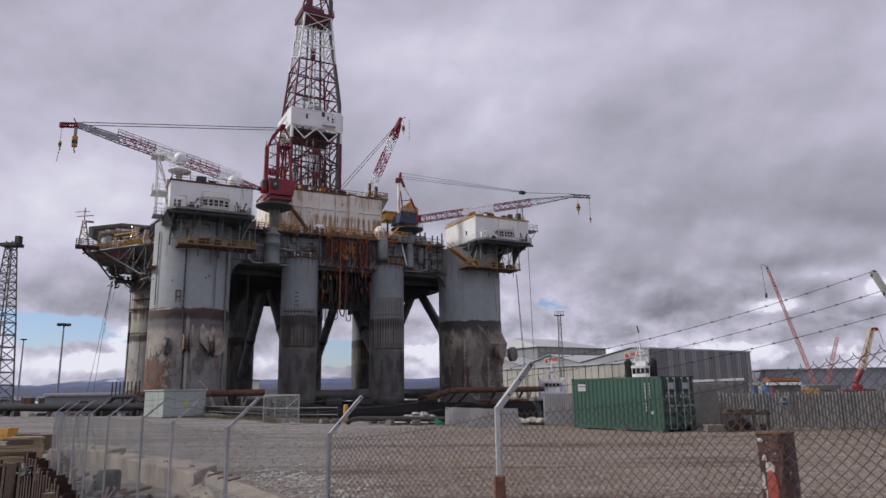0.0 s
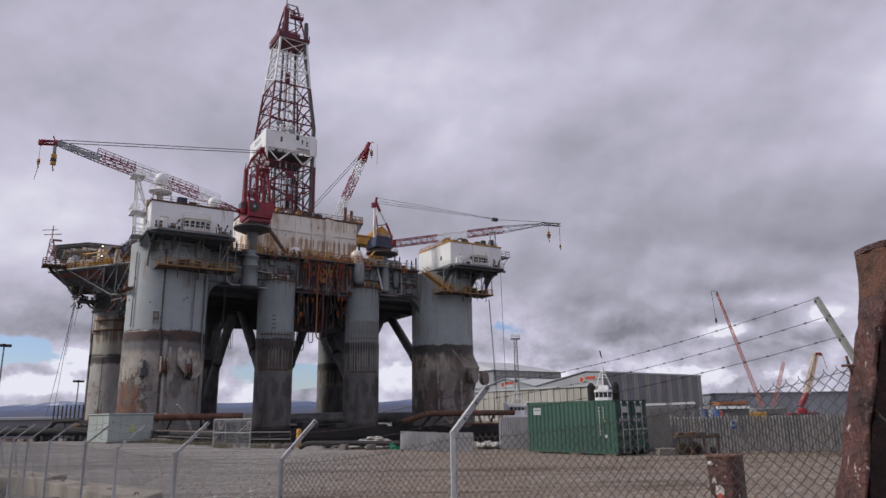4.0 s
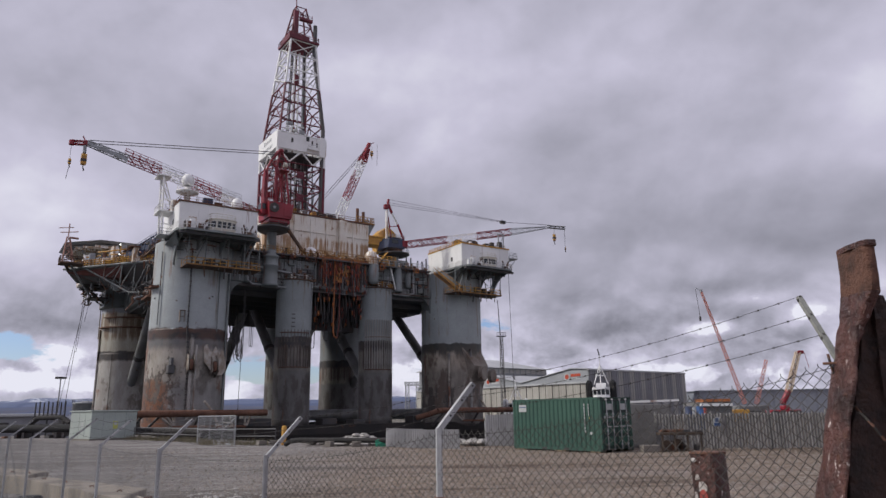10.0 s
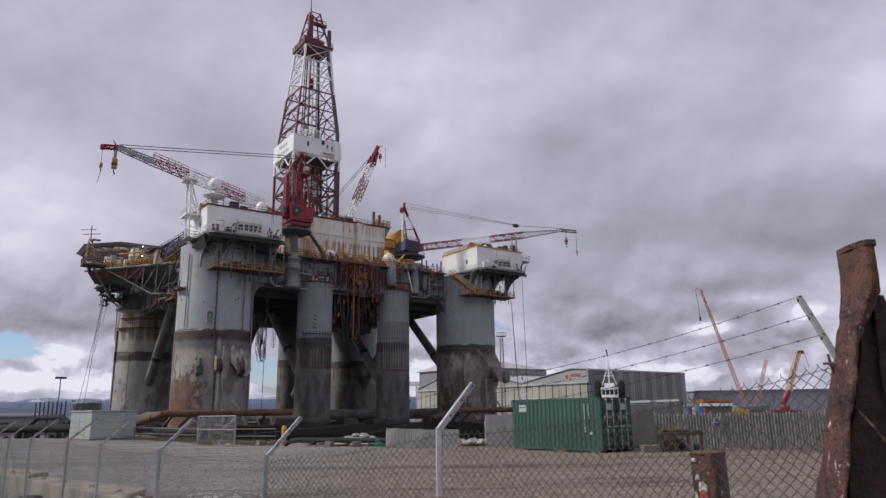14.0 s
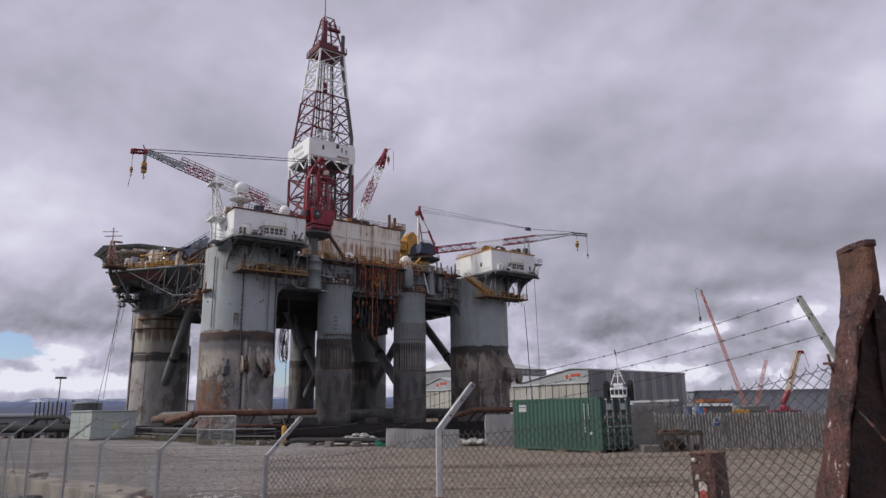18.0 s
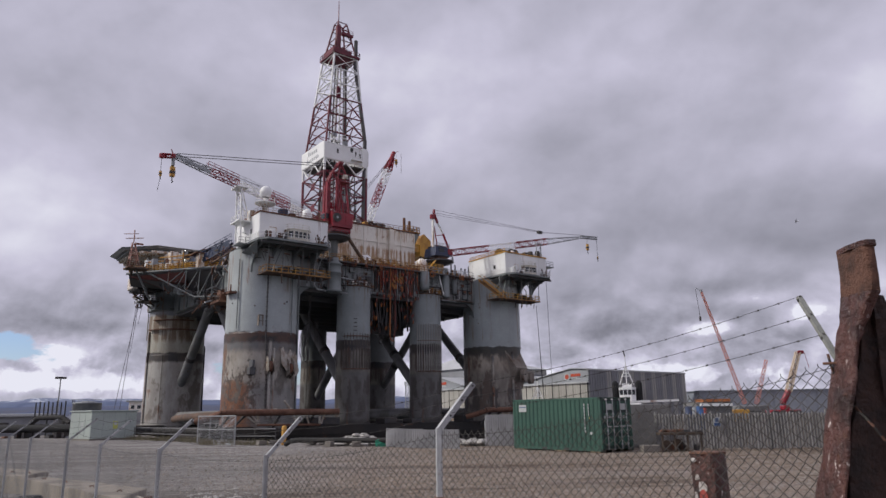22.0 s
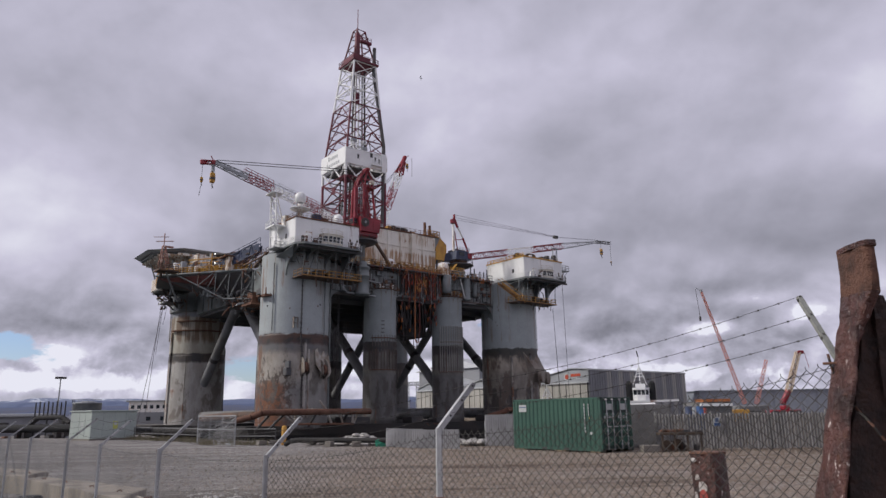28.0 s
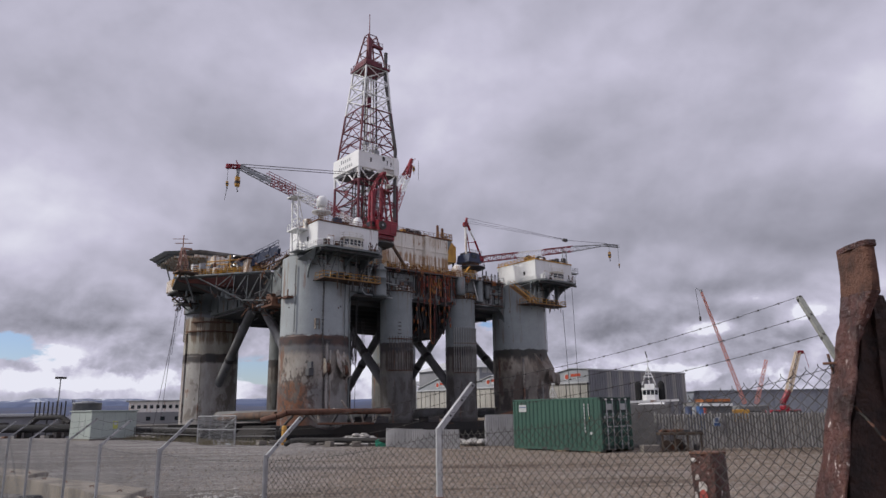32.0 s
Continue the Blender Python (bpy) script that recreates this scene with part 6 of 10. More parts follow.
    c = part("blue_crane", G().add([(qx - 1.2, qy - 2.4, 41.2), (qx + 3.1, qy - 2.4, 41.2), (qx + 3.1, qy + 2.2, 41.2), (qx - 1.2, qy + 2.2, 41.2), (qx - 0.7, qy - 2.2, 43.4), (qx + 3.1, qy - 2.2, 43.5), (qx + 3.1, qy + 2.2, 43.5), (qx - 0.7, qy + 2.2, 43.4)], [(3, 2, 1, 0), (4, 5, 6, 7), (0, 1, 5, 4), (1, 2, 6, 5), (2, 3, 7, 6), (3, 0, 4, 7)]), M["blue"], rig, "blue pedestal crane with a red and white gantry")
    part("engine_hood", G().box(qx - 0.4, qy - 1.4, 43.4, qx + 2.9, qy + 1.8, 44.0, 0.15), M["dark"], c)
    part("cab_window", G().box(qx - 0.1, qy - 2.36, 42.2, qx + 1.5, qy - 2.28, 43.1), M["glass"], c)
    part("cab_rail", G().rail([(qx - 1.0, qy - 2.5, 43.5), (qx + 3.0, qy - 2.5, 43.5)], 0.7, 1.0, 0.05), M["steelgrey"], c)
    part("slew_ring", G().lathe(qx + 1.5, qy, [(2.0, 40.7), (2.2, 41.2)], 24), M["rust"], c)
    part("gantry_mast", G().tube((qx - 0.7, qy - 1, 43.4), (qx - 0.7, qy - 1, 51.0), 0.3, 8), M["whiterust"], c)
    part("gantry_leg", G().tube((qx - 0.4, qy - 1.1, 48.4), (qx + 0.2, qy - 1.4, 43.4), 0.14, 6).tube((qx - 0.3, qy - 1.1, 46.2), (qx + 2.0, qy - 1.4, 46.6), 0.1, 6), M["redcab"], c)
    part("gantry_strut", G().tube((qx - 0.5, qy - 1, 51.8), (qx + 0.5, qy - 1.2, 49.4), 0.32, 6), M["redcab"], c)
    part("gantry_strut", G().tube((qx + 0.5, qy - 1.2, 49.4), (qx + 1.9, qy - 1.4, 46.9), 0.24, 6), M["white"], c)
    part("gantry_strut", G().tube((qx + 1.9, qy - 1.4, 46.9), (qx + 3.3, qy - 1.6, 43.6), 0.26, 6), M["redcab"], c)
    part("gantry_head", G().box(qx - 1.4, qy - 1.4, 50.2, qx - 0.4, qy - 0.6, 51.3, 0.1).tube((qx - 0.5, qy - 1.0, 50.6), (qx - 0.3, qy - 1.0, 52.6), 0.3, 8), M["redcab"], c)
    a, b = (qx + 3.2, 0.2, 42.3), (76.6, -13.4, 47.6)
    bm_ = part("boom", G().box(qx + 2.6, -0.6, 41.7, qx + 4.0, 1.0, 43.2, 0.1), M["redcab"], c, "red and white lattice boom lying over a deckhouse")
    for f0, f1, m, n in ((0.02, 0.30, "redcab", 8), (0.30, 0.50, "white", 6), (0.50, 0.74, "redcab", 7)):
        boom_piece(bm_, a, b, f0, f1, 1.35, M[m], n, 0.095 if m == "redcab" else 0.05)
    boom_piece(bm_, a, b, 0.74, 1.0, 1.35, M["steelgrey"], 6, 0.06, 0.4)
    part("boom_head", G().truss((76.2, -14.0, 47.6), (80.2, -15.8, 47.4), 0.55, 0.55, 3, 0.09), M["steelgrey"], bm_)
    hook(bm_, 77.6, -14.7, 47.2, 1.4, 0.8)
    hook(bm_, 80.0, -15.7, 47.0, 4.2, 0.4)
    part("pendant", G().tube((qx - 0.4, qy, 52.2), (67.0, -9.2, 48.6), 0.035, 4).tube((qx - 0.4, qy - 1.1, 51.3), (67.0, -9.3, 48.4), 0.035, 4).tube((qx - 0.4, qy - 0.9, 52.6), (67.0, -9.1, 48.7), 0.035, 4).tube((67.0, -9.2, 48.5), (77.0, -14.4, 48.0), 0.05, 4).box(66.0, -9.6, 48.1, 67.4, -8.8, 48.8, 0.1), M["dark"], bm_, "steel pendant ropes")
    # crane on the far side, boom raised
    a, b = (50.5, 54.0, 52.0), (66.0, 57.5, 87.5)
    c = part("far_crane", G().lathe(49.5, 54, [(1.4, 36), (1.4, 44), (2.6, 44.4), (2.6, 46)], 18).box(46.5, 51.5, 46, 52.5, 56.5, 51, 0.2), M["redcab"], rig, "red and white crane with its boom raised")
    bm_ = part("boom", G().box(49.6, 53, 50, 51.4, 55, 52.4, 0.1), M["redcab"], c)
    for f0, f1, m, n in ((0.0, 0.52, "white", 10), (0.52, 0.74, "redcab", 5), (0.74, 0.9, "white", 4)):
        boom_piece(bm_, a, b, f0, f1, 1.9, M[m], n, 0.13)
    boom_piece(bm_, a, b, 0.9, 1.04, 1.9, M["redcab"], 3, 0.3, 0.9)
    part("boom_head", G().tube((65.6, 57.4, 87.4), (67.2, 57.6, 90.8), 0.7, 8).tube((67.0, 57.6, 90.6), (69.0, 57.8, 91.6), 0.12, 5), M["redcab"], bm_)
    part("boom_rail", G().tube((57.2, 54.2, 70.6), (61.2, 55.2, 80.0), 0.14, 5).tube((58.0, 54.4, 70.6), (58.6, 55.6, 71), 0.1, 5), M["redcab"], bm_)
    hook(bm_, 68.2, 57.8, 90.2, 1.6, 0.9)
    part("whip_line", G().tube((70.2, 57.8, 91.2), (70.2, 57.8, 84.0), 0.06, 4), M["dark"], bm_)
    part("pendant", G().tube((65.8, 57.2, 88.6), (46.0, 54.0, 64.0), 0.08, 4).tube((65.8, 57.8, 87.6), (46.0, 55.0, 62.6), 0.08, 4), M["dark"], bm_)


def rig_helideck():
    """Railed side deck on trusses and the thin helicopter deck behind it."""
    p0, p1 = Vector((-17.7, 31.7, 0)), Vector((-3.4, 14.3, 0))
    e = (p1 - p0).normalized()

    def at(s, z, off=0.0):
        q = p0 + e * s + Vector((-e.y, e.x, 0)) * off
        return (q.x, q.y, z)

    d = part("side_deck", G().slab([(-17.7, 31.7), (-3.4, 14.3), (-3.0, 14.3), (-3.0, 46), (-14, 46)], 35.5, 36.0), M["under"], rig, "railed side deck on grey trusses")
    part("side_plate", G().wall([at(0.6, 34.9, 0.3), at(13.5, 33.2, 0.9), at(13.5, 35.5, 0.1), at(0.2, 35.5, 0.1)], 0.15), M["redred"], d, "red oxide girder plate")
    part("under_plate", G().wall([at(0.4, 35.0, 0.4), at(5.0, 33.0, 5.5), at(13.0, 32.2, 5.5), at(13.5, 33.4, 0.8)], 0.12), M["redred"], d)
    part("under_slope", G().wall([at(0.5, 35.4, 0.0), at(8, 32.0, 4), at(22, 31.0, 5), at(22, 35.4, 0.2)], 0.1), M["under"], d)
    part("edge_beam", G().tube(at(-0.5, 35.8, -0.1), at(22.6, 36.0, -0.1), 0.28, 6), M["hull"], d)
    part("truss_chord", G().tube(at(4.6, 35.8, -0.1), at(16.4, 29.9, -0.1), 0.16, 8), M["hull"], d)
    part("truss_chord", G().tube(at(16.4, 29.9, -0.1), at(23.4, 29.6, -0.1), 0.16, 8), M["hull"], d)
    for off in (2.2, 3.8):
        for s0, z0, s1, z1 in ((5.0, 35.4, 16.6, 30.2), (16.6, 30.2, 23.0, 30.0), (8.6, 33.8, 9.0, 35.4), (11.6, 32.4, 9.0, 35.4), (11.6, 32.4, 14.2, 35.4), (16.6, 30.2, 14.2, 35.4), (16.6, 30.2, 18.6, 35.4), (20.6, 30.0, 18.6, 35.4), (20.6, 30.0, 22.4, 35.2), (13.0, 31.8, 17.0, 29.0), (18.0, 30.2, 21.0, 28.2)):
            part("truss_web", G().tube(at(s0, z0, off), at(s1, z1, off), 0.1, 6), M["brace"] if off > 3 else M["hull"], d)
    for s0 in (8.6, 11.6, 14.2, 16.6, 18.6, 20.6, 22.4):
        z0 = 35.6 - max(0.0, min(s0, 16.6) - 4.6) * 0.46
        part("cross_tie", G().tube(at(s0, z0, -0.1), at(s0 + 0.8, z0 - 0.2, 4.4), 0.08, 5), M["brace"], d)
    for s0, z0, s1, z1 in ((9.8, 33.0, 10.0, 35.8), (9.8, 33.0, 13.6, 35.8), (14.0, 30.9, 14.2, 35.8), (14.0, 30.9, 17.2, 35.8), (17.2, 29.5, 17.4, 35.8), (17.4, 29.5, 20.4, 35.8), (20.4, 29.2, 20.4, 35.8), (20.4, 29.2, 22.8, 34.0), (12.0, 32.0, 14, 35.6)):
        part("truss_web", G().tube(at(s0, max(z0, 29.9), -0.1), at(s1, z1, -0.1), 0.1, 6), M["hull"], d)
    for off in (5.0, 9.5):
        part("truss_chord", G().tube(at(6, 35.4, off), at(18, 28.6, off), 0.22, 6).tube(at(18, 28.6, off), at(23, 30, off), 0.22, 6).tube(at(18, 28.6, off), at(14, 35.4, off), 0.15, 6).tube(at(18, 28.6, off), at(20, 35.4, off), 0.15, 6), M["brace"], d)
    for s, z in ((16.4, 29.6), (22.8, 29.0), (10, 32.8)):
        part("cross_tie", G().tube(at(s, z, -0.1), at(s, z - 0.3, 9.5), 0.15, 6), M["brace"], d)
    part("guard_rail", G().rail([at(0, 36, 0), at(22.4, 36, 0)], 1.3, 1.2, 0.085, 3), M["yellow"], d)
    part("guard_rail", G().rail([at(0, 36, 0), (-14.2, 45.6, 36)], 1.3, 1.2, 0.085, 3), M["yellow"], d)
    for i in range(110):
        s, off = rnd.uniform(1.2, 20), rnd.uniform(0.6, 7)
        x, y, _ = at(s, 0, off)
        sx, sz = rnd.uniform(0.2, 1.3), rnd.uniform(0.4, 3.0)
        part("deck_box", G().box(x - sx / 2, y - sx / 2, 36, x + sx / 2, y + sx / 2, 36 + sz, 0.06), rnd.choice((M["dark"], M["rust"], M["steelgrey"], M["yellow"], M["whiterust"], M["white"])), d)
    part("pipe_rack", G().tube(at(3, 38.4, 1.5), at(17, 38.6, 1.5), 0.13, 6).tube(at(6, 39.4, 2), at(16, 39.6, 2), 0.16, 6).tube(at(12, 36, 1.5), at(12, 40.6, 1.5), 0.14, 6).tube(at(15, 36, 1.5), at(15, 40, 1.5), 0.14, 6), M["yellow"], d)
    for i in range(70):
        s, off, z = rnd.uniform(9, 23), rnd.uniform(0.6, 9), rnd.uniform(27.6, 34.5)
        if z < 35 - (s - 4) * 0.55:
            continue
        a = at(s, z, off)
        b_ = at(s + rnd.uniform(-2.5, 2.5), z + rnd.uniform(-1.2, 1.6), off + rnd.uniform(-1, 1))
        part("under_pipe", G().tube(a, b_, rnd.uniform(0.06, 0.2), 6), rnd.choice((M["dark"], M["brace"], M["rust"], M["under"])), d)
    rq = random.Random(91)
    for i in range(90):
        s, off = rq.uniform(6, 23), rq.uniform(0.4, 8)
        top = 35.2 - max(0.0, min(s, 16.6) - 4.6) * 0.34
        a = at(s, top - rq.uniform(0, 1.6), off)
        g = rq.random()
        b_ = at(s + rq.uniform(-1.6, 1.6), a[2] - rq.uniform(0.2, 2.2), off + rq.uniform(-0.6, 0.6))
        part("hung_gear", G().path([a, b_], rq.uniform(0.05, 0.16), 6) if g < 0.6 else G().box(a[0] - 0.4, a[1] - 0.4, a[2] - rq.uniform(0.3, 1.2), a[0] + 0.4, a[1] + 0.4, a[2], 0.06), rq.choice((M["dark"], M["catwalk"], M["rust"], M["brace"], M["under"], M["hull"])), d)
    for i in range(34):
        x, y, z = rq.uniform(-12.6, -6.4), rq.uniform(45.6, 52), rq.uniform(30.5, 36.5)
        part("ledge_gear", G().tube((x, y, z), (x + rq.uniform(-1.2, 1.2), y + rq.uniform(-1, 1), z + rq.uniform(-1.0, 1.0)), rq.uniform(0.06, 0.2), 6), rq.choice((M["dark"], M["catwalk"], M["rust"], M["whiterust"])), d)
    c = part("deck_cabin", G().box(-7.4, 17.6, 36, -4.0, 21.4, 39.0, 0.08), M["whiterust"], rig, "cream cabin on the side deck")
    part("cabin_window", G().box(-6.6, 17.54, 37.4, -5.7, 17.62, 38.3), M["glass"], c)
    part("roof_edge", G().box(-8.2, 17.3, 39.0, -3.8, 21.6, 39.2), M["rust"], c)
    for z in (39.6, 37.6):
        f = part("floodlight", G().box(-9.9, 19.5, z - 0.3, -9.4, 20.3, z + 0.3, 0.05).tube((-9.65, 19.95, z - 0.3), (-9.65, 19.95, z - 1.7), 0.05, 5), M["dark"], d, "lit deck floodlight")
        part("lens", G().box(-9.76, 19.46, z - 0.11, -9.56, 19.5, z + 0.11), M["lamp"], f)
    # signal mast at the deck's outer corner
    m = part("signal_mast", G().truss((-18.1, 26.6, 36.2), (-18.4, 26.6, 41.6), 2.6, 2.0, 4, 0.11, (1, 0, 0), 0.5, 0.5).tube((-18.4, 26.6, 41.6), (-18.4, 26.6, 44.4), 0.12, 6).tube((-19.8, 27.6, 42.6), (-16.8, 25.4, 42.6), 0.1, 5).tube((-20.2, 28, 43.6), (-17.6, 26.2, 43.6), 0.08, 5).box(-18.2, 25.8, 41.2, -16.6, 26.4, 41.5), M["mastpaint"], rig, "weathered pinkish lattice signal mast")
    part("mast_base", G().box(-19.6, 25.0, 35.9, -15.2, 28.6, 36.2).tube((-17.4, 31.0, 35.6), (-18.6, 26, 36), 0.3, 6).rail([(-15.4, 25.2, 36.2), (-19.5, 25.2, 36.2), (-19.5, 28.5, 36.2)], 1.2, 1.1, 0.07, 3), M["catwalk"], m)
    part("mast_strut", G().tube((-17.4, 27, 35.9), (-12.5, 34, 31), 0.2, 6), M["steelgrey"], m)
    # blue locker by the ramp that climbs to the deckhouse balcony
    rr = random.Random(73)
    p, q = Vector((-7.4, 21.0, 37.3)), Vector((-2.6, 12.4, 40.6))
    b = part("blue_gangway", G().truss(p, q, 1.5, 2.2, 7, 0.13), M["blue"], rig, "dark blue folded lattice gangway beside the deckhouse")
    part("gangway_panel", G().wall([p + Vector((-0.5, -0.6, -0.9)), q + Vector((-0.5, -0.6, -0.9)), q + Vector((-0.5, -0.6, 0.8)), p + Vector((-0.5, -0.6, 0.5))], 0.08).wall([p + Vector((0.7, 0.5, -0.9)), q + Vector((0.7, 0.5, -0.9)), q + Vector((0.7, 0.5, 0.6)), p + Vector((0.7, 0.5, 0.3))], 0.08), M["blue"], b)
    for k in range(7):
        f0, f1 = k / 7 + 0.01, (k + 0.86) / 7
        u = (q - p).normalized()
        side = u.cross(Vector((0, 0, 1))).normalized()
        up = side.cross(u)
        c0_, c1_ = p.lerp(q, f0) + side * 0.72, p.lerp(q, f1) + side * 0.72
        hh = (1.9, 1.2, 1.9, 1.5, 1.9, 1.0, 1.7)[k]
        part("side_plate", G().wall([c0_ - up * 1.0, c1_ - up * 1.0, c1_ - up * (1.0 - hh), c0_ - up * (1.0 - hh)], 0.06), M["blue"], b)
    part("hand_frame", G().rail([p + Vector((0, 0, 1.2)), q + Vector((0, 0, 1.2))], 1.0, 1.4, 0.06, 2), M["blue"], b)
    part("gangway_foot", G().box(-8.2, 20.2, 36.0, -6.4, 22.0, 36.6, 0.08).tube((-3.2, 13.0, 36.0), (-3.2, 13.0, 40.0), 0.18, 6).tube((-4.4, 13.6, 36.0), (-3.4, 13.0, 39.6), 0.12, 6), M["blue"], b)
    ramp = part("ramp", G().wall([(-3.6, 11.0, 36.3), (-5.7, 0.5, 36.9), (-5.7, 0.5, 36.5), (-3.6, 11.0, 35.7)], 0.8).tube((-5.9, 0.5, 36.6), (-6.6, 11.5, 35.8), 0.2, 6), M["catwalk"], rig, "grimed steel ramp to the deckhouse balcony")
    part("ramp_rail", G().rail([(-6.4, 12.5, 36.0), (-5.9, 0.6, 36.7)], 1.2, 1.0, 0.05, 2), M["rust"], ramp)
    for i in range(46):
        x, y, z = rr.uniform(-6.8, -3.2), rr.uniform(2, 15), rr.uniform(33.2, 38.2)
        part("ramp_gear", G().tube((x, y, z), (x + rr.uniform(-0.5, 0.5), y + rr.uniform(-1.2, 1.2), min(38.4, z + rr.uniform(-1.4, 1.4))), rr.uniform(0.06, 0.2), 6), rr.choice((M["dark"], M["hull"], M["catwalk"], M["rust"], M["under"])), ramp)
    # ragged scaffold and pipe stacks on the side deck
    k = part("deck_scaffold", G().slab([at(9, 0, 4)[:2], at(19.5, 0, 3)[:2], at(20, 0, 7)[:2], at(10, 0, 8)[:2]], 40.7, 40.85), M["dark"], rig, "ragged scaffold of stained pipes on the side deck")
    for i in range(64):
        s, off = rr.uniform(8.5, 20), rr.uniform(2.4, 7.4)
        x, y, _ = at(s, 0, off)
        top = rr.uniform(38.6, 41.3)
        q = rr.random()
        if q < 0.4:
            g = G().tube((x, y, 36), (x + rr.uniform(-0.3, 0.3), y, top), rr.uniform(0.07, 0.15), 6)
        elif q < 0.8:
            x1, y1, _ = at(s + rr.uniform(-4, 4), 0, off + rr.uniform(-0.6, 0.6))
            g = G().tube((x, y, top), (x1, y1, top + rr.uniform(-0.7, 0.5)), rr.uniform(0.06, 0.16), 6)
        else:
            g = G().box(x - rr.uniform(0.3, 0.8), y - 0.4, top - rr.uniform(0.5, 1.6), x + rr.uniform(0.3, 0.8), y + 0.4, top, 0.05)
        part("scaffold_pipe", g, rr.choice((M["steelgrey"], M["whiterust"], M["rust"], M["dark"], M["whiterust"], M["catwalk"], M["ochre"])), k)
    # small gear and netting along the rail of the side deck
    for i in range(90):
        s, z = rr.uniform(0.3, 22), rr.uniform(0.3, 1.7)
        x, y, _ = at(s, 0, rr.uniform(0.15, 0.8))
        w = rr.uniform(0.05, 0.4)
        part("rail_gear", G().box(x - w, y - 0.12, 36, x + w, y + 0.12, 36 + z, 0.03) if i % 2 else G().tube((x, y, 36), (x + rr.uniform(-0.4, 0.4), y, 36.3 + z), 0.08, 5), rr.choice((M["ochre"], M["yellow"], M["rust"], M["catwalk"], M["dark"], M["ochre"], M["steelgrey"])), d)
    # tangles of bent pipe and torn grating below the deck
    for i in range(54):
        if i % 2:
            x, y, z, f = rr.uniform(-11.6, -7), rr.uniform(45, 50), rr.uniform(32.8, 35.0), 0.4
        else:
            x, y, z, f = rr.uniform(-7.0, -3.4), rr.uniform(8, 19), rr.uniform(26.4, 30.2), 0.8
        e1 = (x + f * rr.uniform(-1.8, 1.8), y + rr.uniform(-1.2, 1.2), z + f * rr.uniform(-1.4, 1.2))
        e2 = (e1[0] + f * rr.uniform(-1, 1), e1[1], e1[2] + f * rr.uniform(-1.6, 0.4))
        part("bent_pipe", G().path([(x, y, z), e1, e2], rr.uniform(0.06, 0.2), 6), rr.choice((M["dark"], M["dark"], M["catwalk"], M["under"], M["rust"], M["steelgrey"])), d)
    # helicopter deck: thin octagon with a pale ribbed underside and edge nets
    o = [(x + 3.4, y + 4) for x, y in ((-20, 39), (-14, 33), (-3, 33), (3, 39), (3, 50), (-3, 56), (-14, 56), (-20, 50))]
    k = part("helideck", G().slab(o, 43.42, 43.62), M["brace"], rig, "thin octagonal helicopter deck with edge nets")
    inn = [((x + 5.1) * 0.95 - 5.1, (y - 48.5) * 0.95 + 48.5) for x, y in o]
    part("deck_frame", G().slab(inn, 43.0, 43.4), M["hull"], k)
    for q in range(11):
        y = 37.6 + q * 2.1
        part("deck_rib", G().box(-15.4 + max(0, 41 - y) + max(0, y - 55), y - 0.12, 42.5, 5.4 - max(0, 41 - y) - max(0, y - 55), y + 0.12, 43.0), M["whiterust"], k)
    for i in range(8):
        a, c = Vector((*o[i], 43.5)), Vector((*o[(i + 1) % 8], 43.5))
        ctr = Vector((-5.1, 48.5, 43.5))
        part("edge_net", G().wall([a, c, c + (c - ctr) * 0.08 + Vector((0, 0, 0.45)), a + (a - ctr) * 0.08 + Vector((0, 0, 0.45))], 0.03), M["steelgrey"], k)
    for x, y in ((-14, 40), (-4, 40), (-14, 50), (-4, 50)):
        part("deck_leg", G().tube((x + 3, y + 4, 34), (x + 3, y + 4, 42.6), 0.3, 8).tube((x + 3, y + 4, 36), (x, y + 2, 42.6), 0.2, 6), M["steelgrey"], k)
    part("hangar_box", G().box(-9, 33, 36, 0, 38, 42.3, 0.1), M["whiterust"], rig)
    # supports over the weathered column, with hanging wires
    part("white_tank", G().box(-13.2, 47.0, 35.5, -11.4, 53.0, 38.6, 0.2), M["whiterust"], rig, "rust-stained white tank on a dark ledge")
    part("column_house", G().box(-7.4, 48.6, 31, -1.5, 56, 36, 0.15), M["hull"], rig)
    part("ledge_platform", G().box(-12.5, 46, 35.2, -6, 54, 35.5).box(-11, 47, 32.6, -7, 52, 32.9).rail([(-12.4, 53.8, 35.5), (-12.4, 46.1, 35.5), (-7, 46.1, 35.5)], 1.1, 1.3, 0.07).tube((-12, 47, 35.3), (-7, 50, 31.5), 0.2, 6).tube((-12, 53, 35.3), (-7, 53, 31.5), 0.2, 6), M["dark"], rig, "dark railed ledge on brackets")
    part("tow_wire", G().tube((-11.5, 47.2, 33), (-15.6, 48, 0.5), 0.06, 4).tube((-11.8, 48, 33), (-13.6, 48, 6), 0.06, 4).tube((-11.4, 47, 35), (-12.4, 47.6, 20), 0.05, 4).tube((-10.6, 47, 33), (-11.4, 47, 27), 0.05, 4), M["dark"], rig, "thin slack tow wires")
    for y in (7.5, 12, 18, 24):
        part("side_gear", G().box(-4.6, y - 1.2, 29.5, -3.0, y + 1.2, 30.6, 0.1).tube((-4.4, y, 28.2), (-3.6, y + 2, 31), 0.18, 6), rnd.choice((M["rust"], M["under"], M["steelgrey"])), rig)
    part("side_gear", G().box(-6.2, 7, 27.4, -3.2, 12, 27.8).box(-5.6, 8, 27.8, -4.2, 9.6, 29.4, 0.1).rail([(-6.1, 7.1, 27.8), (-6.1, 11.9, 27.8)], 1, 1.2, 0.06), M["rust"], rig)


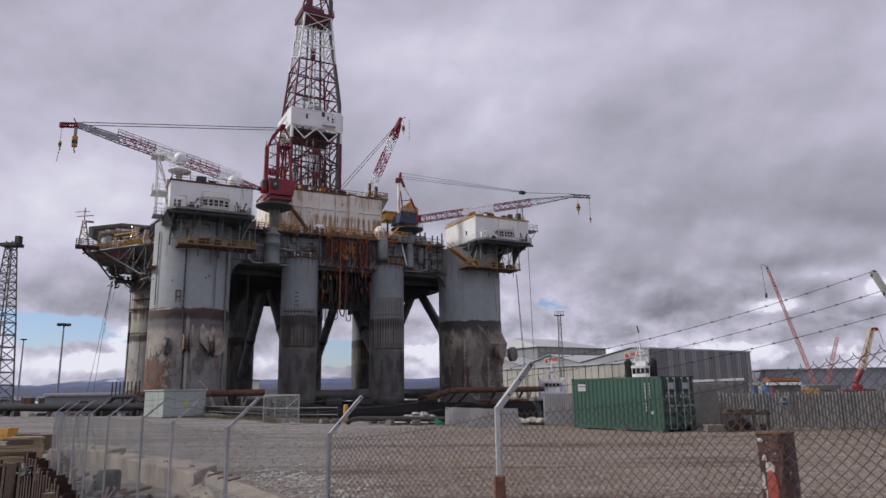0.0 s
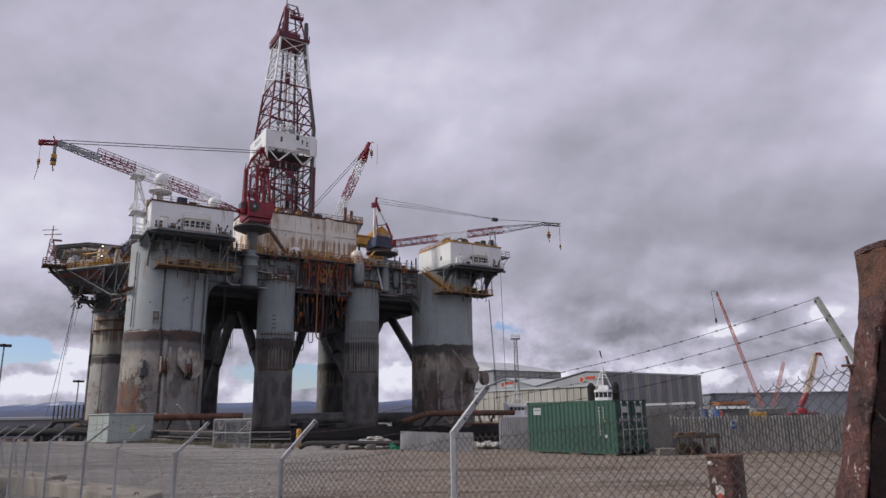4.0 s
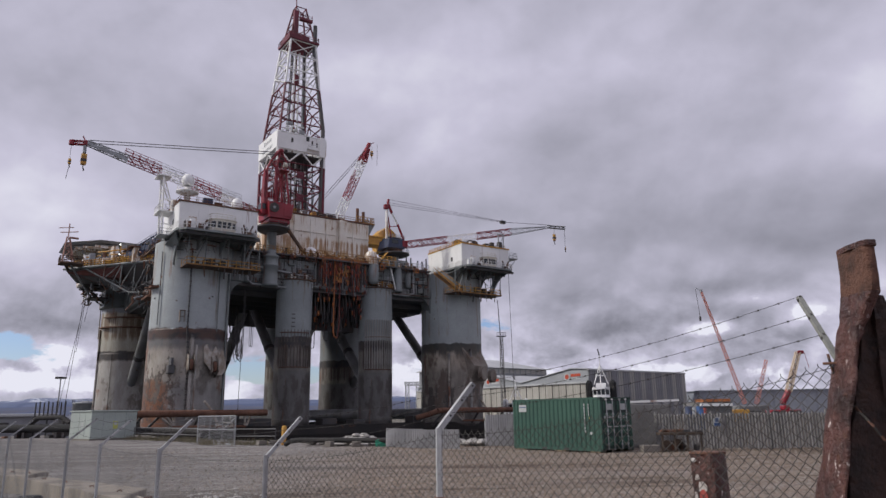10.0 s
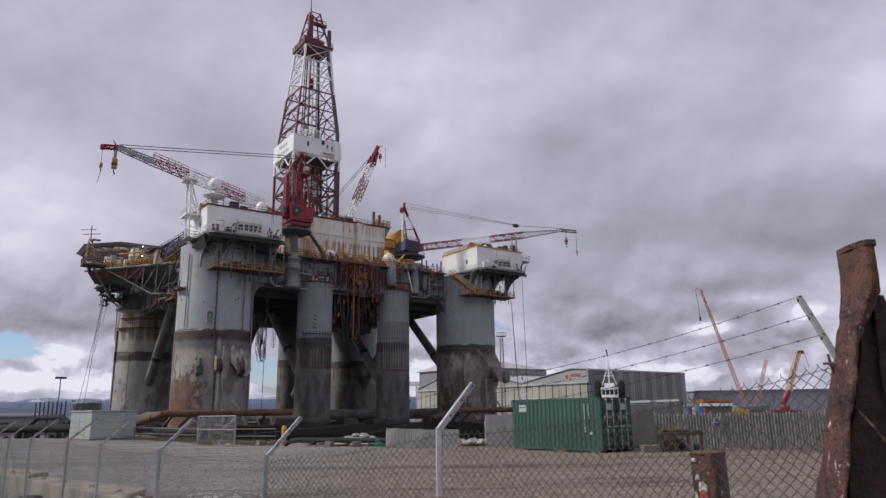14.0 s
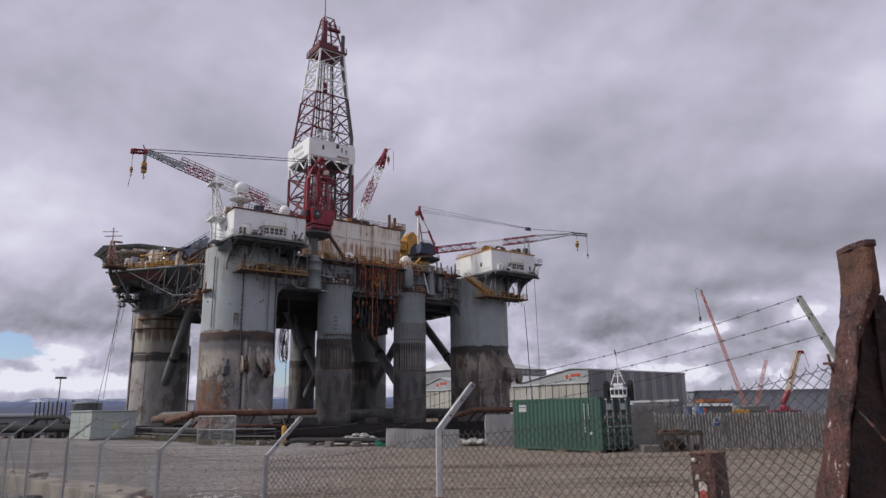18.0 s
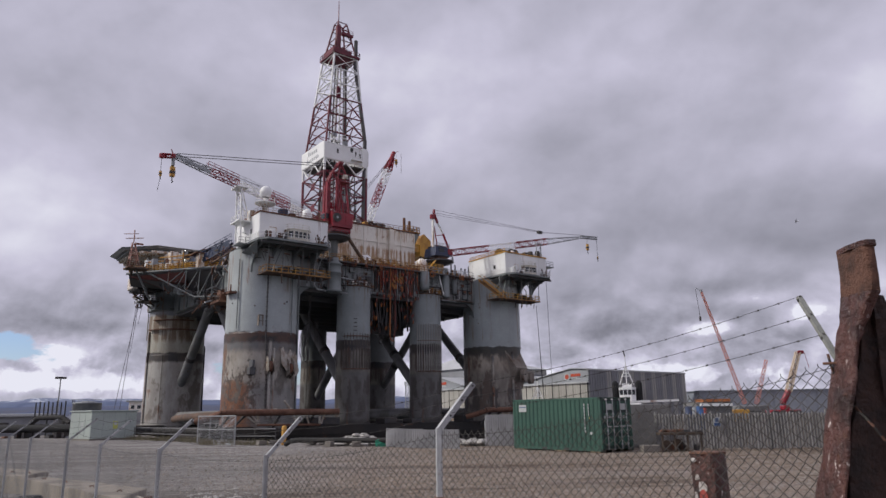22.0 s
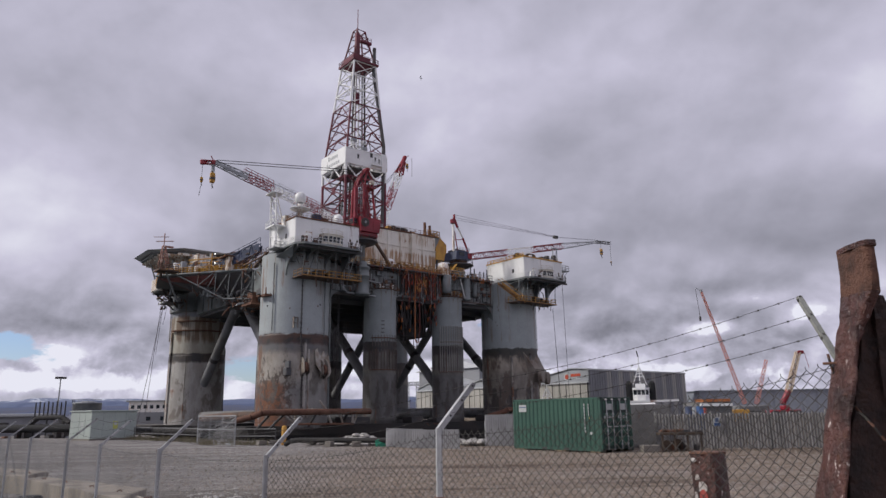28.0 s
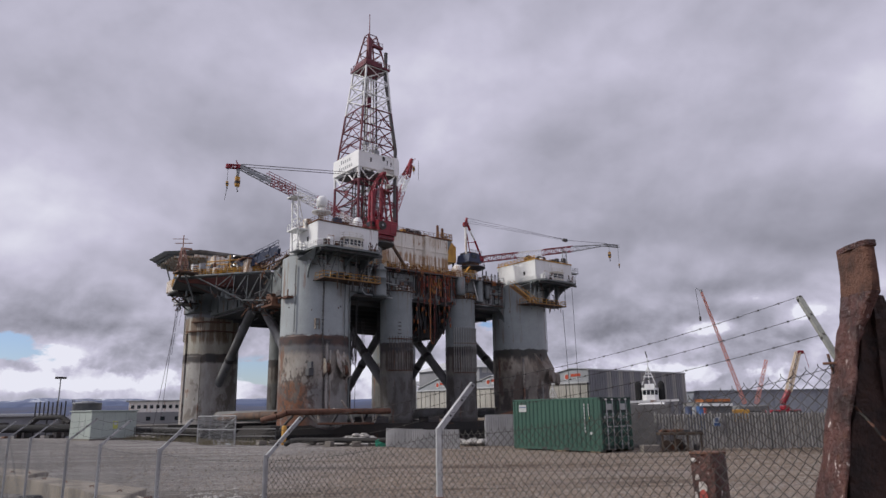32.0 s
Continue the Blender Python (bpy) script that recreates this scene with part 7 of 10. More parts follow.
rig_columns()
rig_braces()
rig_racks()
rig_deck()
rig_hanging()
rig_houses()
rig_derrick()
rig_cranes()
rig_helideck()


# ---- the quay, the yard and the sea ----
def gravel():
    """Trodden gravel: broad wet and dry areas, wheel-dragged mud, pebbles at two sizes."""
    m = bpy.data.materials.new("gravel_yard")
    m.use_nodes = True
    nt = m.node_tree
    N, L = nt.nodes.new, nt.links.new
    p = nt.nodes["Principled BSDF"]
    tc = N("ShaderNodeTexCoord").outputs["Object"]

    def nz(scale, detail, st=(1, 1, 1), rot=0.0):
        mp, n = N("ShaderNodeMapping"), N("ShaderNodeTexNoise")
        mp.inputs["Scale"].default_value = st
        mp.inputs["Rotation"].default_value = (0, 0, rot)
        L(tc, mp.inputs[0])
        L(mp.outputs[0], n.inputs[0])
        n.inputs["Scale"].default_value, n.inputs["Detail"].default_value, n.inputs["Roughness"].default_value = scale, detail, 0.66
        return n.outputs[0]

    def ramp(x, lo, hi):
        n = N("ShaderNodeMapRange")
        n.interpolation_type = "SMOOTHSTEP"
        L(x, n.inputs[0])
        n.inputs[1].default_value, n.inputs[2].default_value = lo, hi
        return n.outputs[0]

    def mx(f, a, b, kind="MIX"):
        n = N("ShaderNodeMix")
        n.data_type, n.blend_type = "RGBA", kind
        L(f, n.inputs[0])
        for i, q in ((6, a), (7, b)):
            if isinstance(q, tuple):
                n.inputs[i].default_value = (*q, 1)
            else:
                L(q, n.inputs[i])
        return n.outputs[2]

    sp = N("ShaderNodeSeparateXYZ")
    L(tc, sp.inputs[0])
    edge = N("ShaderNodeMath")
    edge.operation = "MULTIPLY_ADD"
    L(nz(0.08, 6), edge.inputs[0])
    edge.inputs[1].default_value = 22.0
    L(sp.outputs[0], edge.inputs[2])
    mud = ramp(edge.outputs[0], 0.0, 11.0)
    col = mx(ramp(nz(0.10, 6), 0.40, 0.62), mx(mud, (0.254, 0.246, 0.240), (0.24, 0.187, 0.145)), mx(mud, (0.175, 0.168, 0.165), (0.185, 0.136, 0.10)))
    col = mx(ramp(nz(0.6, 8, (0.3, 1.0, 1), 0.1), 0.53, 0.64), col, mx(mud, (0.31, 0.302, 0.298), (0.275, 0.22, 0.17)))
    pebble = N("ShaderNodeTexVoronoi")
    pebble.inputs["Scale"].default_value = 19.0
    L(tc, pebble.inputs[0])
    one = N("ShaderNodeRGBToBW")
    L(pebble.outputs["Color"], one.inputs[0])
    col = mx(ramp(one.outputs[0], 0.62, 0.80), col, mx(ramp(nz(30, 3), 0.4, 0.6), (0.34, 0.325, 0.312), (0.23, 0.212, 0.20)))
    col = mx(ramp(one.outputs[0], 0.32, 0.16), col, (0.13, 0.11, 0.095))
    drag = N("ShaderNodeMath")
    drag.operation = "MULTIPLY"
    L(ramp(nz(0.42, 8, (0.11, 1.0, 1), -0.10), 0.50, 0.60), drag.inputs[0])
    drag.inputs[1].default_value = 0.9
    col = mx(drag.outputs[0], col, mx(mud, (0.140, 0.130, 0.124), (0.09, 0.064, 0.047)))
    tone = mx(ramp(nz(3.2, 6), 0.34, 0.66), (0.70, 0.69, 0.68), (1.18, 1.17, 1.15))
    full = N("ShaderNodeValue")
    full.outputs[0].default_value = 1.0
    col = mx(full.outputs[0], col, tone, "MULTIPLY")
    L(col, p.inputs["Base Color"])
    L(ramp(nz(0.16, 8, (0.22, 1.0, 1), -0.16), 0.2, 0.55), p.inputs["Roughness"])
    p.inputs["Specular IOR Level"].default_value = 0.15
    b = N("ShaderNodeBump")
    b.inputs["Strength"].default_value, b.inputs["Distance"].default_value = 0.9, 0.05
    ad = N("ShaderNodeMath")
    ad.operation = "ADD"
    L(nz(14, 5), ad.inputs[0])
    L(nz(1.6, 5), ad.inputs[1])
    L(ad.outputs[0], b.inputs["Height"])
    L(b.outputs[0], p.inputs["Normal"])
    return m


M["ground"] = gravel()
M["cont"] = mat("green_container_paint", (0.031, 0.092, 0.066), (0.025, 0.074, 0.055), 0.55, rust=0.1, scale=1.0, bump=0.05)
M["contdark"] = mat("dark_green_door_paint", (0.008, 0.028, 0.022), (0.006, 0.022, 0.018), 0.5, rust=0.08, scale=1.0, bump=0.05)
# far warehouse grey with the distance haze mixed into it
M["farclad"] = mat("hazy_blue_cladding", (0.27, 0.295, 0.34), (0.23, 0.25, 0.29), 0.7, scale=0.2)
M["boomcream"] = mat("cream_boom_paint", (0.62, 0.52, 0.40), (0.50, 0.38, 0.28), 0.6, scale=0.8, bump=0)
M["conc"] = mat("concrete", (0.225, 0.205, 0.178), (0.135, 0.122, 0.106), 0.9, scale=1.0, bump=0.35, grime=0.4)
M["block"] = mat("sandy_concrete", (0.33, 0.29, 0.235), (0.235, 0.205, 0.168), 0.92, scale=1.2, bump=0.4, grime=0.35, stains=[(-2.0, 2.5, (2.5, 2.5, 1.0), 0.60, (0.20, 0.175, 0.145), (0.14, 0.12, 0.10))])
M["meshwire"] = mat("dull_mesh_wire", (0.24, 0.243, 0.24), (0.15, 0.15, 0.147), 0.6, metal=0.2, scale=3, bump=0)
M["galv"] = mat("galvanised_post", (0.52, 0.53, 0.535), (0.29, 0.295, 0.30), 0.45, metal=0.1, scale=5, bump=0.15, rust=0.1, grime=0.5, stretch=(1, 1, 0.25))
M["oldpost"] = mat("pale_concrete_post", (0.25, 0.255, 0.235), (0.17, 0.175, 0.16), 0.85, scale=4, bump=0.25)
M["wire"] = mat("weathered_wire", (0.05, 0.046, 0.043), (0.032, 0.027, 0.024), 0.6, metal=0.3, scale=3, bump=0)
M["kiosk"] = mat("grey_green_paint", (0.37, 0.42, 0.385), (0.32, 0.36, 0.335), 0.5, scale=0.8, bump=0.05)
M["kioskdark"] = mat("dull_green_joint", (0.17, 0.19, 0.175), None, 0.6, bump=0)
M["cream"] = mat("cream_cladding", (0.43, 0.415, 0.375), (0.35, 0.335, 0.30), 0.6, scale=0.3, vary=0.06)
M["greyclad"] = mat("grey_cladding", (0.235, 0.24, 0.255), (0.195, 0.20, 0.215), 0.6, scale=0.3)
M["paleclad"] = mat("pale_rooflight_strip", (0.37, 0.365, 0.34), (0.31, 0.305, 0.285), 0.6, scale=0.3)
M["gable"] = mat("blue_grey_gable", (0.31, 0.325, 0.345), (0.26, 0.275, 0.29), 0.6, scale=0.3)
M["roof"] = mat("pale_roof_sheet", (0.44, 0.45, 0.46), (0.38, 0.39, 0.40), 0.6, scale=0.3)
M["palis"] = mat("palisade_grey", (0.20, 0.195, 0.192), (0.14, 0.136, 0.132), 0.6, rust=0.15, scale=2, vary=0.22)
M["corr"] = mat("galvanised_sheet", (0.36, 0.36, 0.37), (0.23, 0.23, 0.24), 0.5, metal=0.3, rust=0.1, scale=1.2, bump=0.05, vary=0.1)
M["oldtimber"] = mat("soaked_timber", (0.085, 0.06, 0.042), (0.04, 0.03, 0.024), 0.9, scale=2, bump=0.3, stretch=(1, 1, 0.2))
M["splinter"] = mat("pale_splintered_wood", (0.42, 0.31, 0.20), (0.20, 0.135, 0.085), 0.9, scale=3, bump=0.4, stretch=(0.3, 1, 2.5))
M["timber"] = mat("weathered_timber", (0.20, 0.15, 0.10), (0.12, 0.09, 0.06), 0.9, scale=2, bump=0.3, stretch=(1, 1, 0.2))
M["sheetpile"] = mat("rusted_sheet_pile", (0.048, 0.022, 0.015), (0.026, 0.013, 0.01), 0.85, rust=0.3, scale=1.2, bump=0.35, vary=0.3, rustcol=(0.12, 0.05, 0.025))
M["soot"] = mat("matt_black_paint", (0.012, 0.012, 0.013), (0.02, 0.02, 0.021), 0.9, scale=1)
M["pipe"] = mat("black_pipe", (0.016, 0.016, 0.017), (0.032, 0.029, 0.027), 0.85, scale=1)
M["stone"] = mat("broken_stone", (0.40, 0.385, 0.36), (0.24, 0.225, 0.21), 0.95, scale=3, bump=0.3, vary=0.2)
M["pebble"] = mat("strewn_pebbles", (0.25, 0.22, 0.19), (0.17, 0.145, 0.12), 0.95, scale=3, bump=0, vary=0.45, island=True)
M["grass"] = mat("dry_grass", (0.17, 0.145, 0.095), (0.085, 0.08, 0.045), 0.95, scale=2, vary=0.2)
M["sign"] = mat("sign_white", (0.50, 0.52, 0.52), None, 0.5, bump=0)
M["signblue"] = mat("sign_blue", (0.03, 0.09, 0.24), None, 0.5, bump=0)
M["signyellow"] = mat("sign_yellow_green", (0.50, 0.52, 0.14), None, 0.5, bump=0)
M["logo"] = mat("logo_red", (0.50, 0.07, 0.03), None, 0.5, bump=0)
M["green"] = mat("green_tarpaulin", (0.03, 0.28, 0.17), (0.02, 0.2, 0.12), 0.6, bump=0.1)
M["pilebrown"] = mat("flaking_rust", (0.115, 0.044, 0.034), (0.035, 0.015, 0.012), 0.42, rust=0.5, scale=22, bump=1.0, bumpscale=30, grime=0.6, rustcol=(0.15, 0.06, 0.03), flecks=((0.55, 0.48, 0.45), 17, 0.62))
# rust darkened to hold the shade of the pile's recessed side
M["piledark"] = mat("shaded_dark_rust", (0.05, 0.024, 0.018), (0.02, 0.011, 0.009), 0.7, rust=0.4, scale=30, bump=1.0, bumpscale=30, grime=0.5, rustcol=(0.085, 0.034, 0.018))
M["pilebare"] = mat("bare_rust_cap", (0.145, 0.068, 0.045), (0.06, 0.03, 0.022), 0.85, rust=0.5, scale=26, bump=0.6, bumpscale=60, rustcol=(0.12, 0.05, 0.03))
M["flake"] = mat("old_white_paint", (0.62, 0.60, 0.57), (0.40, 0.36, 0.33), 0.8, scale=20, bump=0.3)
M["redpaint"] = mat("old_red_paint", (0.42, 0.075, 0.055), (0.28, 0.05, 0.04), 0.75, rust=0.2, scale=12, bump=0.2)


def water_material():
    m = bpy.data.materials.new("sea_water")
    m.use_nodes = True
    nt = m.node_tree
    p = nt.nodes["Principled BSDF"]
    p.inputs["Base Color"].default_value = (0.03, 0.045, 0.05, 1)
    p.inputs["Roughness"].default_value = 0.12
    n, b = nt.nodes.new("ShaderNodeTexNoise"), nt.nodes.new("ShaderNodeBump")
    tc = nt.nodes.new("ShaderNodeTexCoord")
    nt.links.new(tc.outputs["Object"], n.inputs[0])
    n.inputs["Scale"].default_value, n.inputs["Detail"].default_value = 0.7, 5
    b.inputs["Strength"].default_value, b.inputs["Distance"].default_value = 0.5, 0.3
    nt.links.new(n.outputs[0], b.inputs["Height"])
    nt.links.new(b.outputs[0], p.inputs["Normal"])
    return m


tagged(part("water", G().slab([(-4500, -300), (4500, -300), (4500, 4500), (-4500, 4500)], WATER - 0.5, WATER), water_material()), "grey rippled sea water", "water", kind="structure")
YARD = [(-3, -60), (400, -60), (400, 440), (-60, 440), (-30, 298), (36, 216), (60, 225), (88, 150), (44, 66), (14, 52), (3, 48.5), (-9, 53), (-26, 67), (-34, 82), (-60, 94), (-90, 122), (-110, 134), (-300, 140), (-300, 72), (-60, 64), (-31.8, 42), (-19, 29.2), (-13.0, 23.0), (-7.6, 17.5), (-5.2, 13.2), (-3.4, 9.5), (-3, 6)]
tagged(part("ground", G().slab(YARD, WATER - 0.4, 0.0), M["ground"]), "trodden gravel and mud yard on the quay", "ground", kind="structure")
LEDGE = [(-3, 6), (-3.4, 9.5), (-5.2, 13.2), (-7.6, 17.5), (-13.0, 23.0), (-19, 29.2), (-31.8, 42), (-60, 64), (-60, 61), (-31.8, 38.2), (-23.2, 30.3), (-16.9, 24.6), (-11.2, 17.5), (-8.8, 14.4), (-5.9, 10.5), (-4.6, 8.6)]
tagged(part("quay_ledge", G().slab(LEDGE[::-1], WATER - 0.4, -0.34), M["ground"]), "low gravel ledge behind the sheet piles", "ground", kind="structure")
tagged(part("far_quay", G().slab([(-420, 218), (-112, 218), (-78, 252), (-78, 345), (-420, 345)], WATER - 0.4, -0.6), M["conc"]), "distant quay across the water", "quay", kind="structure")


def hills():
    def ridge(name, y0, base, swell, peak, m, label, seed):
        g, n, rows = G(), 300, []
        for j in range(9):
            for i in range(n + 1):
                x = -3600 + 7200 * i / n
                h = base + swell * noise.noise((x * 0.0016, seed, 0)) + 0.5 * swell * noise.noise((x * 0.006, seed, j * 0.1)) + 0.22 * swell * noise.noise((x * 0.02, seed, j * 0.5)) + peak * math.exp(-((x + 1950) / 900) ** 2) + 0.55 * peak * math.exp(-((x + 250) / 260) ** 2)
                rows.append((x, y0 + j * 90, WATER - 1 + max(h, 12) * math.sin(j / 8 * math.pi / 2)))
        g.add(rows, [(j * (n + 1) + i, j * (n + 1) + i + 1, (j + 1) * (n + 1) + i + 1, (j + 1) * (n + 1) + i) for j in range(8) for i in range(n)], True)
        tagged(part(name, g, m), label, "hills", kind="structure")

    # the blue of distance haze is put straight into hill, snow and shore colours
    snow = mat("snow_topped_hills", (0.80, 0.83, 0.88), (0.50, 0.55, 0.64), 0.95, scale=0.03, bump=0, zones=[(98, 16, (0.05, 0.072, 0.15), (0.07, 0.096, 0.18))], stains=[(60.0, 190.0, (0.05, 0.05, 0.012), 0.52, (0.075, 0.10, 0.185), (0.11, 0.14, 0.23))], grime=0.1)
    moor = mat("haze_blue_moor", (0.046, 0.064, 0.132), (0.058, 0.074, 0.132), 0.95, scale=0.02, bump=0, stains=[(0.0, 60.0, (0.03, 0.03, 0.03), 0.55, (0.066, 0.070, 0.105), (0.046, 0.058, 0.10))], grime=0.1)
    ridge("hill_range", 3300, 84, 20, 26, snow, "distant snow-topped hills with haze blue in their colour", 3)
    ridge("moor_range", 2600, 50, 15, 8, moor, "lower moorland hills coloured dark haze blue", 8)
    # the town along the far shore: small pale houses
    rr = random.Random(5)
    t = thing("far_town", (0, 0, WATER), 0, "tiny pale houses along the far shore", "town", kind="stuff")
    g = G()
    for i in range(240):
        x, y = rr.uniform(-1900, 200), rr.uniform(2100, 2500)
        w, h = rr.uniform(5, 14), rr.uniform(4, 9)
        z = 2 + (y - 2100) * 0.02
        g.box(x - w, y - 5, z - 6, x + w, y + 5, z + h)
    part("house", g, mat("pale_render", (0.55, 0.55, 0.57), (0.30, 0.30, 0.33), 0.9, scale=0.02, bump=0, vary=0.35, island=True), t)
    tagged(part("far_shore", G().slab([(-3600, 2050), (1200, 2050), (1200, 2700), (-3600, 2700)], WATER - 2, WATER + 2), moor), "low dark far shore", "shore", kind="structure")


hills()


def corrugated(g, p, q, z0, z1, pitch, depth, out):
    """Trapezoid-ribbed sheet from p to q; out is the side the ribs stand on."""
    p, q = Vector((*p, 0)), Vector((*q, 0))
    d = q - p
    n = max(1, round(d.length / pitch))
    o = Vector((d.y, -d.x, 0)).normalized() * depth * out
    vs, k = [], 0
    for i in range(n):
        for f, s in ((0.0, 0), (0.3, 0), (0.45, 1), (0.85, 1)):
            a = p + d * ((i + f) / n) + o * s
            vs += [(a.x, a.y, z0), (a.x, a.y, z1)]
    a = q
    vs += [(a.x, a.y, z0), (a.x, a.y, z1)]
    m = len(vs) // 2
    return g.add(vs, [(2 * i, 2 * i + 2, 2 * i + 3, 2 * i + 1) for i in range(m - 1)])


def shipping_container():
    c = thing("shipping_container", (3.74, 39.46, 0.0), -50.9, "green corrugated steel shipping container on timber blocks", "container")
    z0, z1, w, ln = 0.06, 2.65, 2.44, 6.06
    body = part("side_wall", corrugated(G(), (0.12, 0.03), (ln - 0.12, 0.03), z0 + 0.15, z1 - 0.1, 0.29, 0.04, 1), M["cont"], c)
    part("side_wall", corrugated(G(), (ln - 0.12, w - 0.03), (0.12, w - 0.03), z0 + 0.15, z1 - 0.1, 0.29, 0.04, 1), M["cont"], c)
    part("end_wall", corrugated(G(), (0.03, w - 0.1), (0.03, 0.1), z0 + 0.15, z1 - 0.1, 0.29, 0.04, 1), M["cont"], c)
    part("roof_sheet", G().box(0.05, 0.05, z1 - 0.06, ln - 0.05, w - 0.05, z1 - 0.02), M["cont"], c)
    part("floor_sheet", G().box(0.05, 0.05, z0 + 0.08, ln - 0.05, w - 0.05, z0 + 0.15), M["contdark"], c)
    for y in (0, w - 0.08):
        part("top_rail", G().box(0.1, y, z1 - 0.11, ln - 0.1, y + 0.08, z1 - 0.01, 0.01), M["cont"], c)
        part("bottom_rail", G().box(0.1, y, z0, ln - 0.1, y + 0.08, z0 + 0.16, 0.01), M["cont"], c)
    for x in (0, ln - 0.14):
        for y in (0, w - 0.14):
            p = part("corner_post", G().box(x, y, z0, x + 0.14, y + 0.14, z1, 0.012), M["cont"], c)
            for z in (z0, z1 - 0.12):
                part("corner_casting", G().box(x - 0.012, y - 0.012, z - 0.004, x + 0.152, y + 0.152, z + 0.122, 0.015), M["contdark"], p)
    # doors at the far right end
    for k in range(2):
        y0 = 0.14 + k * 1.08
        d = part("door", G().box(ln - 0.07, y0, z0 + 0.1, ln - 0.01, y0 + 1.06, z1 - 0.12, 0.01), M["contdark"], c, "dark green container door")
        for i in range(4):
            z = z0 + 0.28 + i * 0.56
            part("door_panel", G().box(ln - 0.012, y0 + 0.08, z, ln + 0.012, y0 + 0.98, z + 0.42, 0.01), M["cont"], d)
        for y in (y0 + 0.28, y0 + 0.76):
            r = part("locking_bar", G().tube((ln + 0.05, y, z0 + 0.05), (ln + 0.05, y, z1 - 0.06), 0.022, 8), M["galv"], d)
            part("bar_handle", G().box(ln + 0.05, y - 0.02, 1.2, ln + 0.085, y + 0.3, 1.26), M["galv"], r)
            for z in (0.35, 1.0, 1.8, 2.5):
                part("bar_guide", G().box(ln, y - 0.05, z, ln + 0.07, y + 0.05, z + 0.07), M["galv"], r)
        part("door_plate", G().box(ln + 0.014, y0 + 0.3, z1 - 0.62, ln + 0.022, y0 + 0.74, z1 - 0.32), M["sign"], d)
        for i in range(4):
            part("marking_bar", G().box(ln + 0.014, y0 + 0.1 + 0.2 * i, 1.62, ln + 0.02, y0 + 0.22 + 0.2 * i, 1.75), M["sign"], d)
    for y in (-0.16, 2.28):
        part("marking_plate", G().box(0.5, -0.02, 1.98, 1.05, -0.012, 2.35), M["sign"], body) if y < 0 else None
    part("marking_bar", G().box(0.53, -0.026, 2.2, 1.02, -0.021, 2.24), M["signblue"], body)
    for i in range(9):
        part("marking_bar", G().box(5.04, -0.03, 0.95 + i * 0.16, 5.10, -0.02, 1.06 + i * 0.16), M["sign"], body)
    for i in range(4):
        part("marking_bar", G().box(5.32, -0.03, 1.75 + i * 0.16, 5.36, -0.02, 1.86 + i * 0.16), M["sign"], body)
    part("marking_bar", G().box(5.36, -0.03, 0.85, 5.5, -0.02, 0.98), M["sign"], body)
    part("warning_mark", G().box(5.36, -0.03, 1.58, 5.42, -0.02, 1.68), M["signyellow"], body)
    for x in (2.1, 3.6):
        part("fork_pocket", G().box(x, -0.01, z0 + 0.03, x + 0.35, 0.0, z0 + 0.13), M["dark"], body)
    for x, y in ((0.5, 0.2), (3.4, 0.15), (5.6, 0.2), (0.5, 2.2), (5.6, 2.2)):
        part("timber_block", G().box(x - 0.35, y - 0.25, 0, x + 0.35, y + 0.25, z0 + 0.002, 0.02), M["timber"], c)


shipping_container()


def kiosk():
    c = thing("substation_kiosk", (-32.4, 65.2, -0.1), 52.0, "grey-green steel substation kiosk with warning signs", "kiosk")
    part("plinth", G().box(-0.1, -0.1, 0, 4.44, 4.22, 0.24, 0.02), M["conc"], c)
    b = part("cabinet", G().box(0, 0, 0.22, 4.34, 4.12, 2.66, 0.04), M["kiosk"], c)
    part("roof", G().box(-0.1, -0.1, 2.66, 4.44, 4.22, 2.79, 0.03), M["kiosk"], c)
    for x in (1.1, 2.18, 3.26):
        part("door_joint", G().box(x - 0.008, -0.008, 0.35, x + 0.008, 0, 2.55), M["kioskdark"], b)
    for x in (1.1, 3.65):
        part("door_handle", G().box(x, -0.05, 1.4, x + 0.05, 0, 1.7), M["steelgrey"], b)
    for y in (1.16, 2.32):
        part("door_joint", G().box(-0.012, y - 0.02, 0.35, 0, y + 0.02, 2.55), M["kioskdark"], b)
    part("warning_sign", G().box(2.05, -0.02, 1.1, 2.5, -0.012, 1.8), M["signyellow"], b)
    part("warning_sign", G().box(2.12, -0.028, 1.45, 2.43, -0.022, 1.72), M["sign"], b)
    part("warning_sign", G().box(-0.02, 1.5, 1.2, -0.012, 1.8, 1.7), M["sign"], b)
    for i in range(5):
        part("louvre", G().box(3.45, -0.03, 1.9 + i * 0.1, 4.2, 0.0, 1.96 + i * 0.1), M["kiosk"], b)


kiosk()


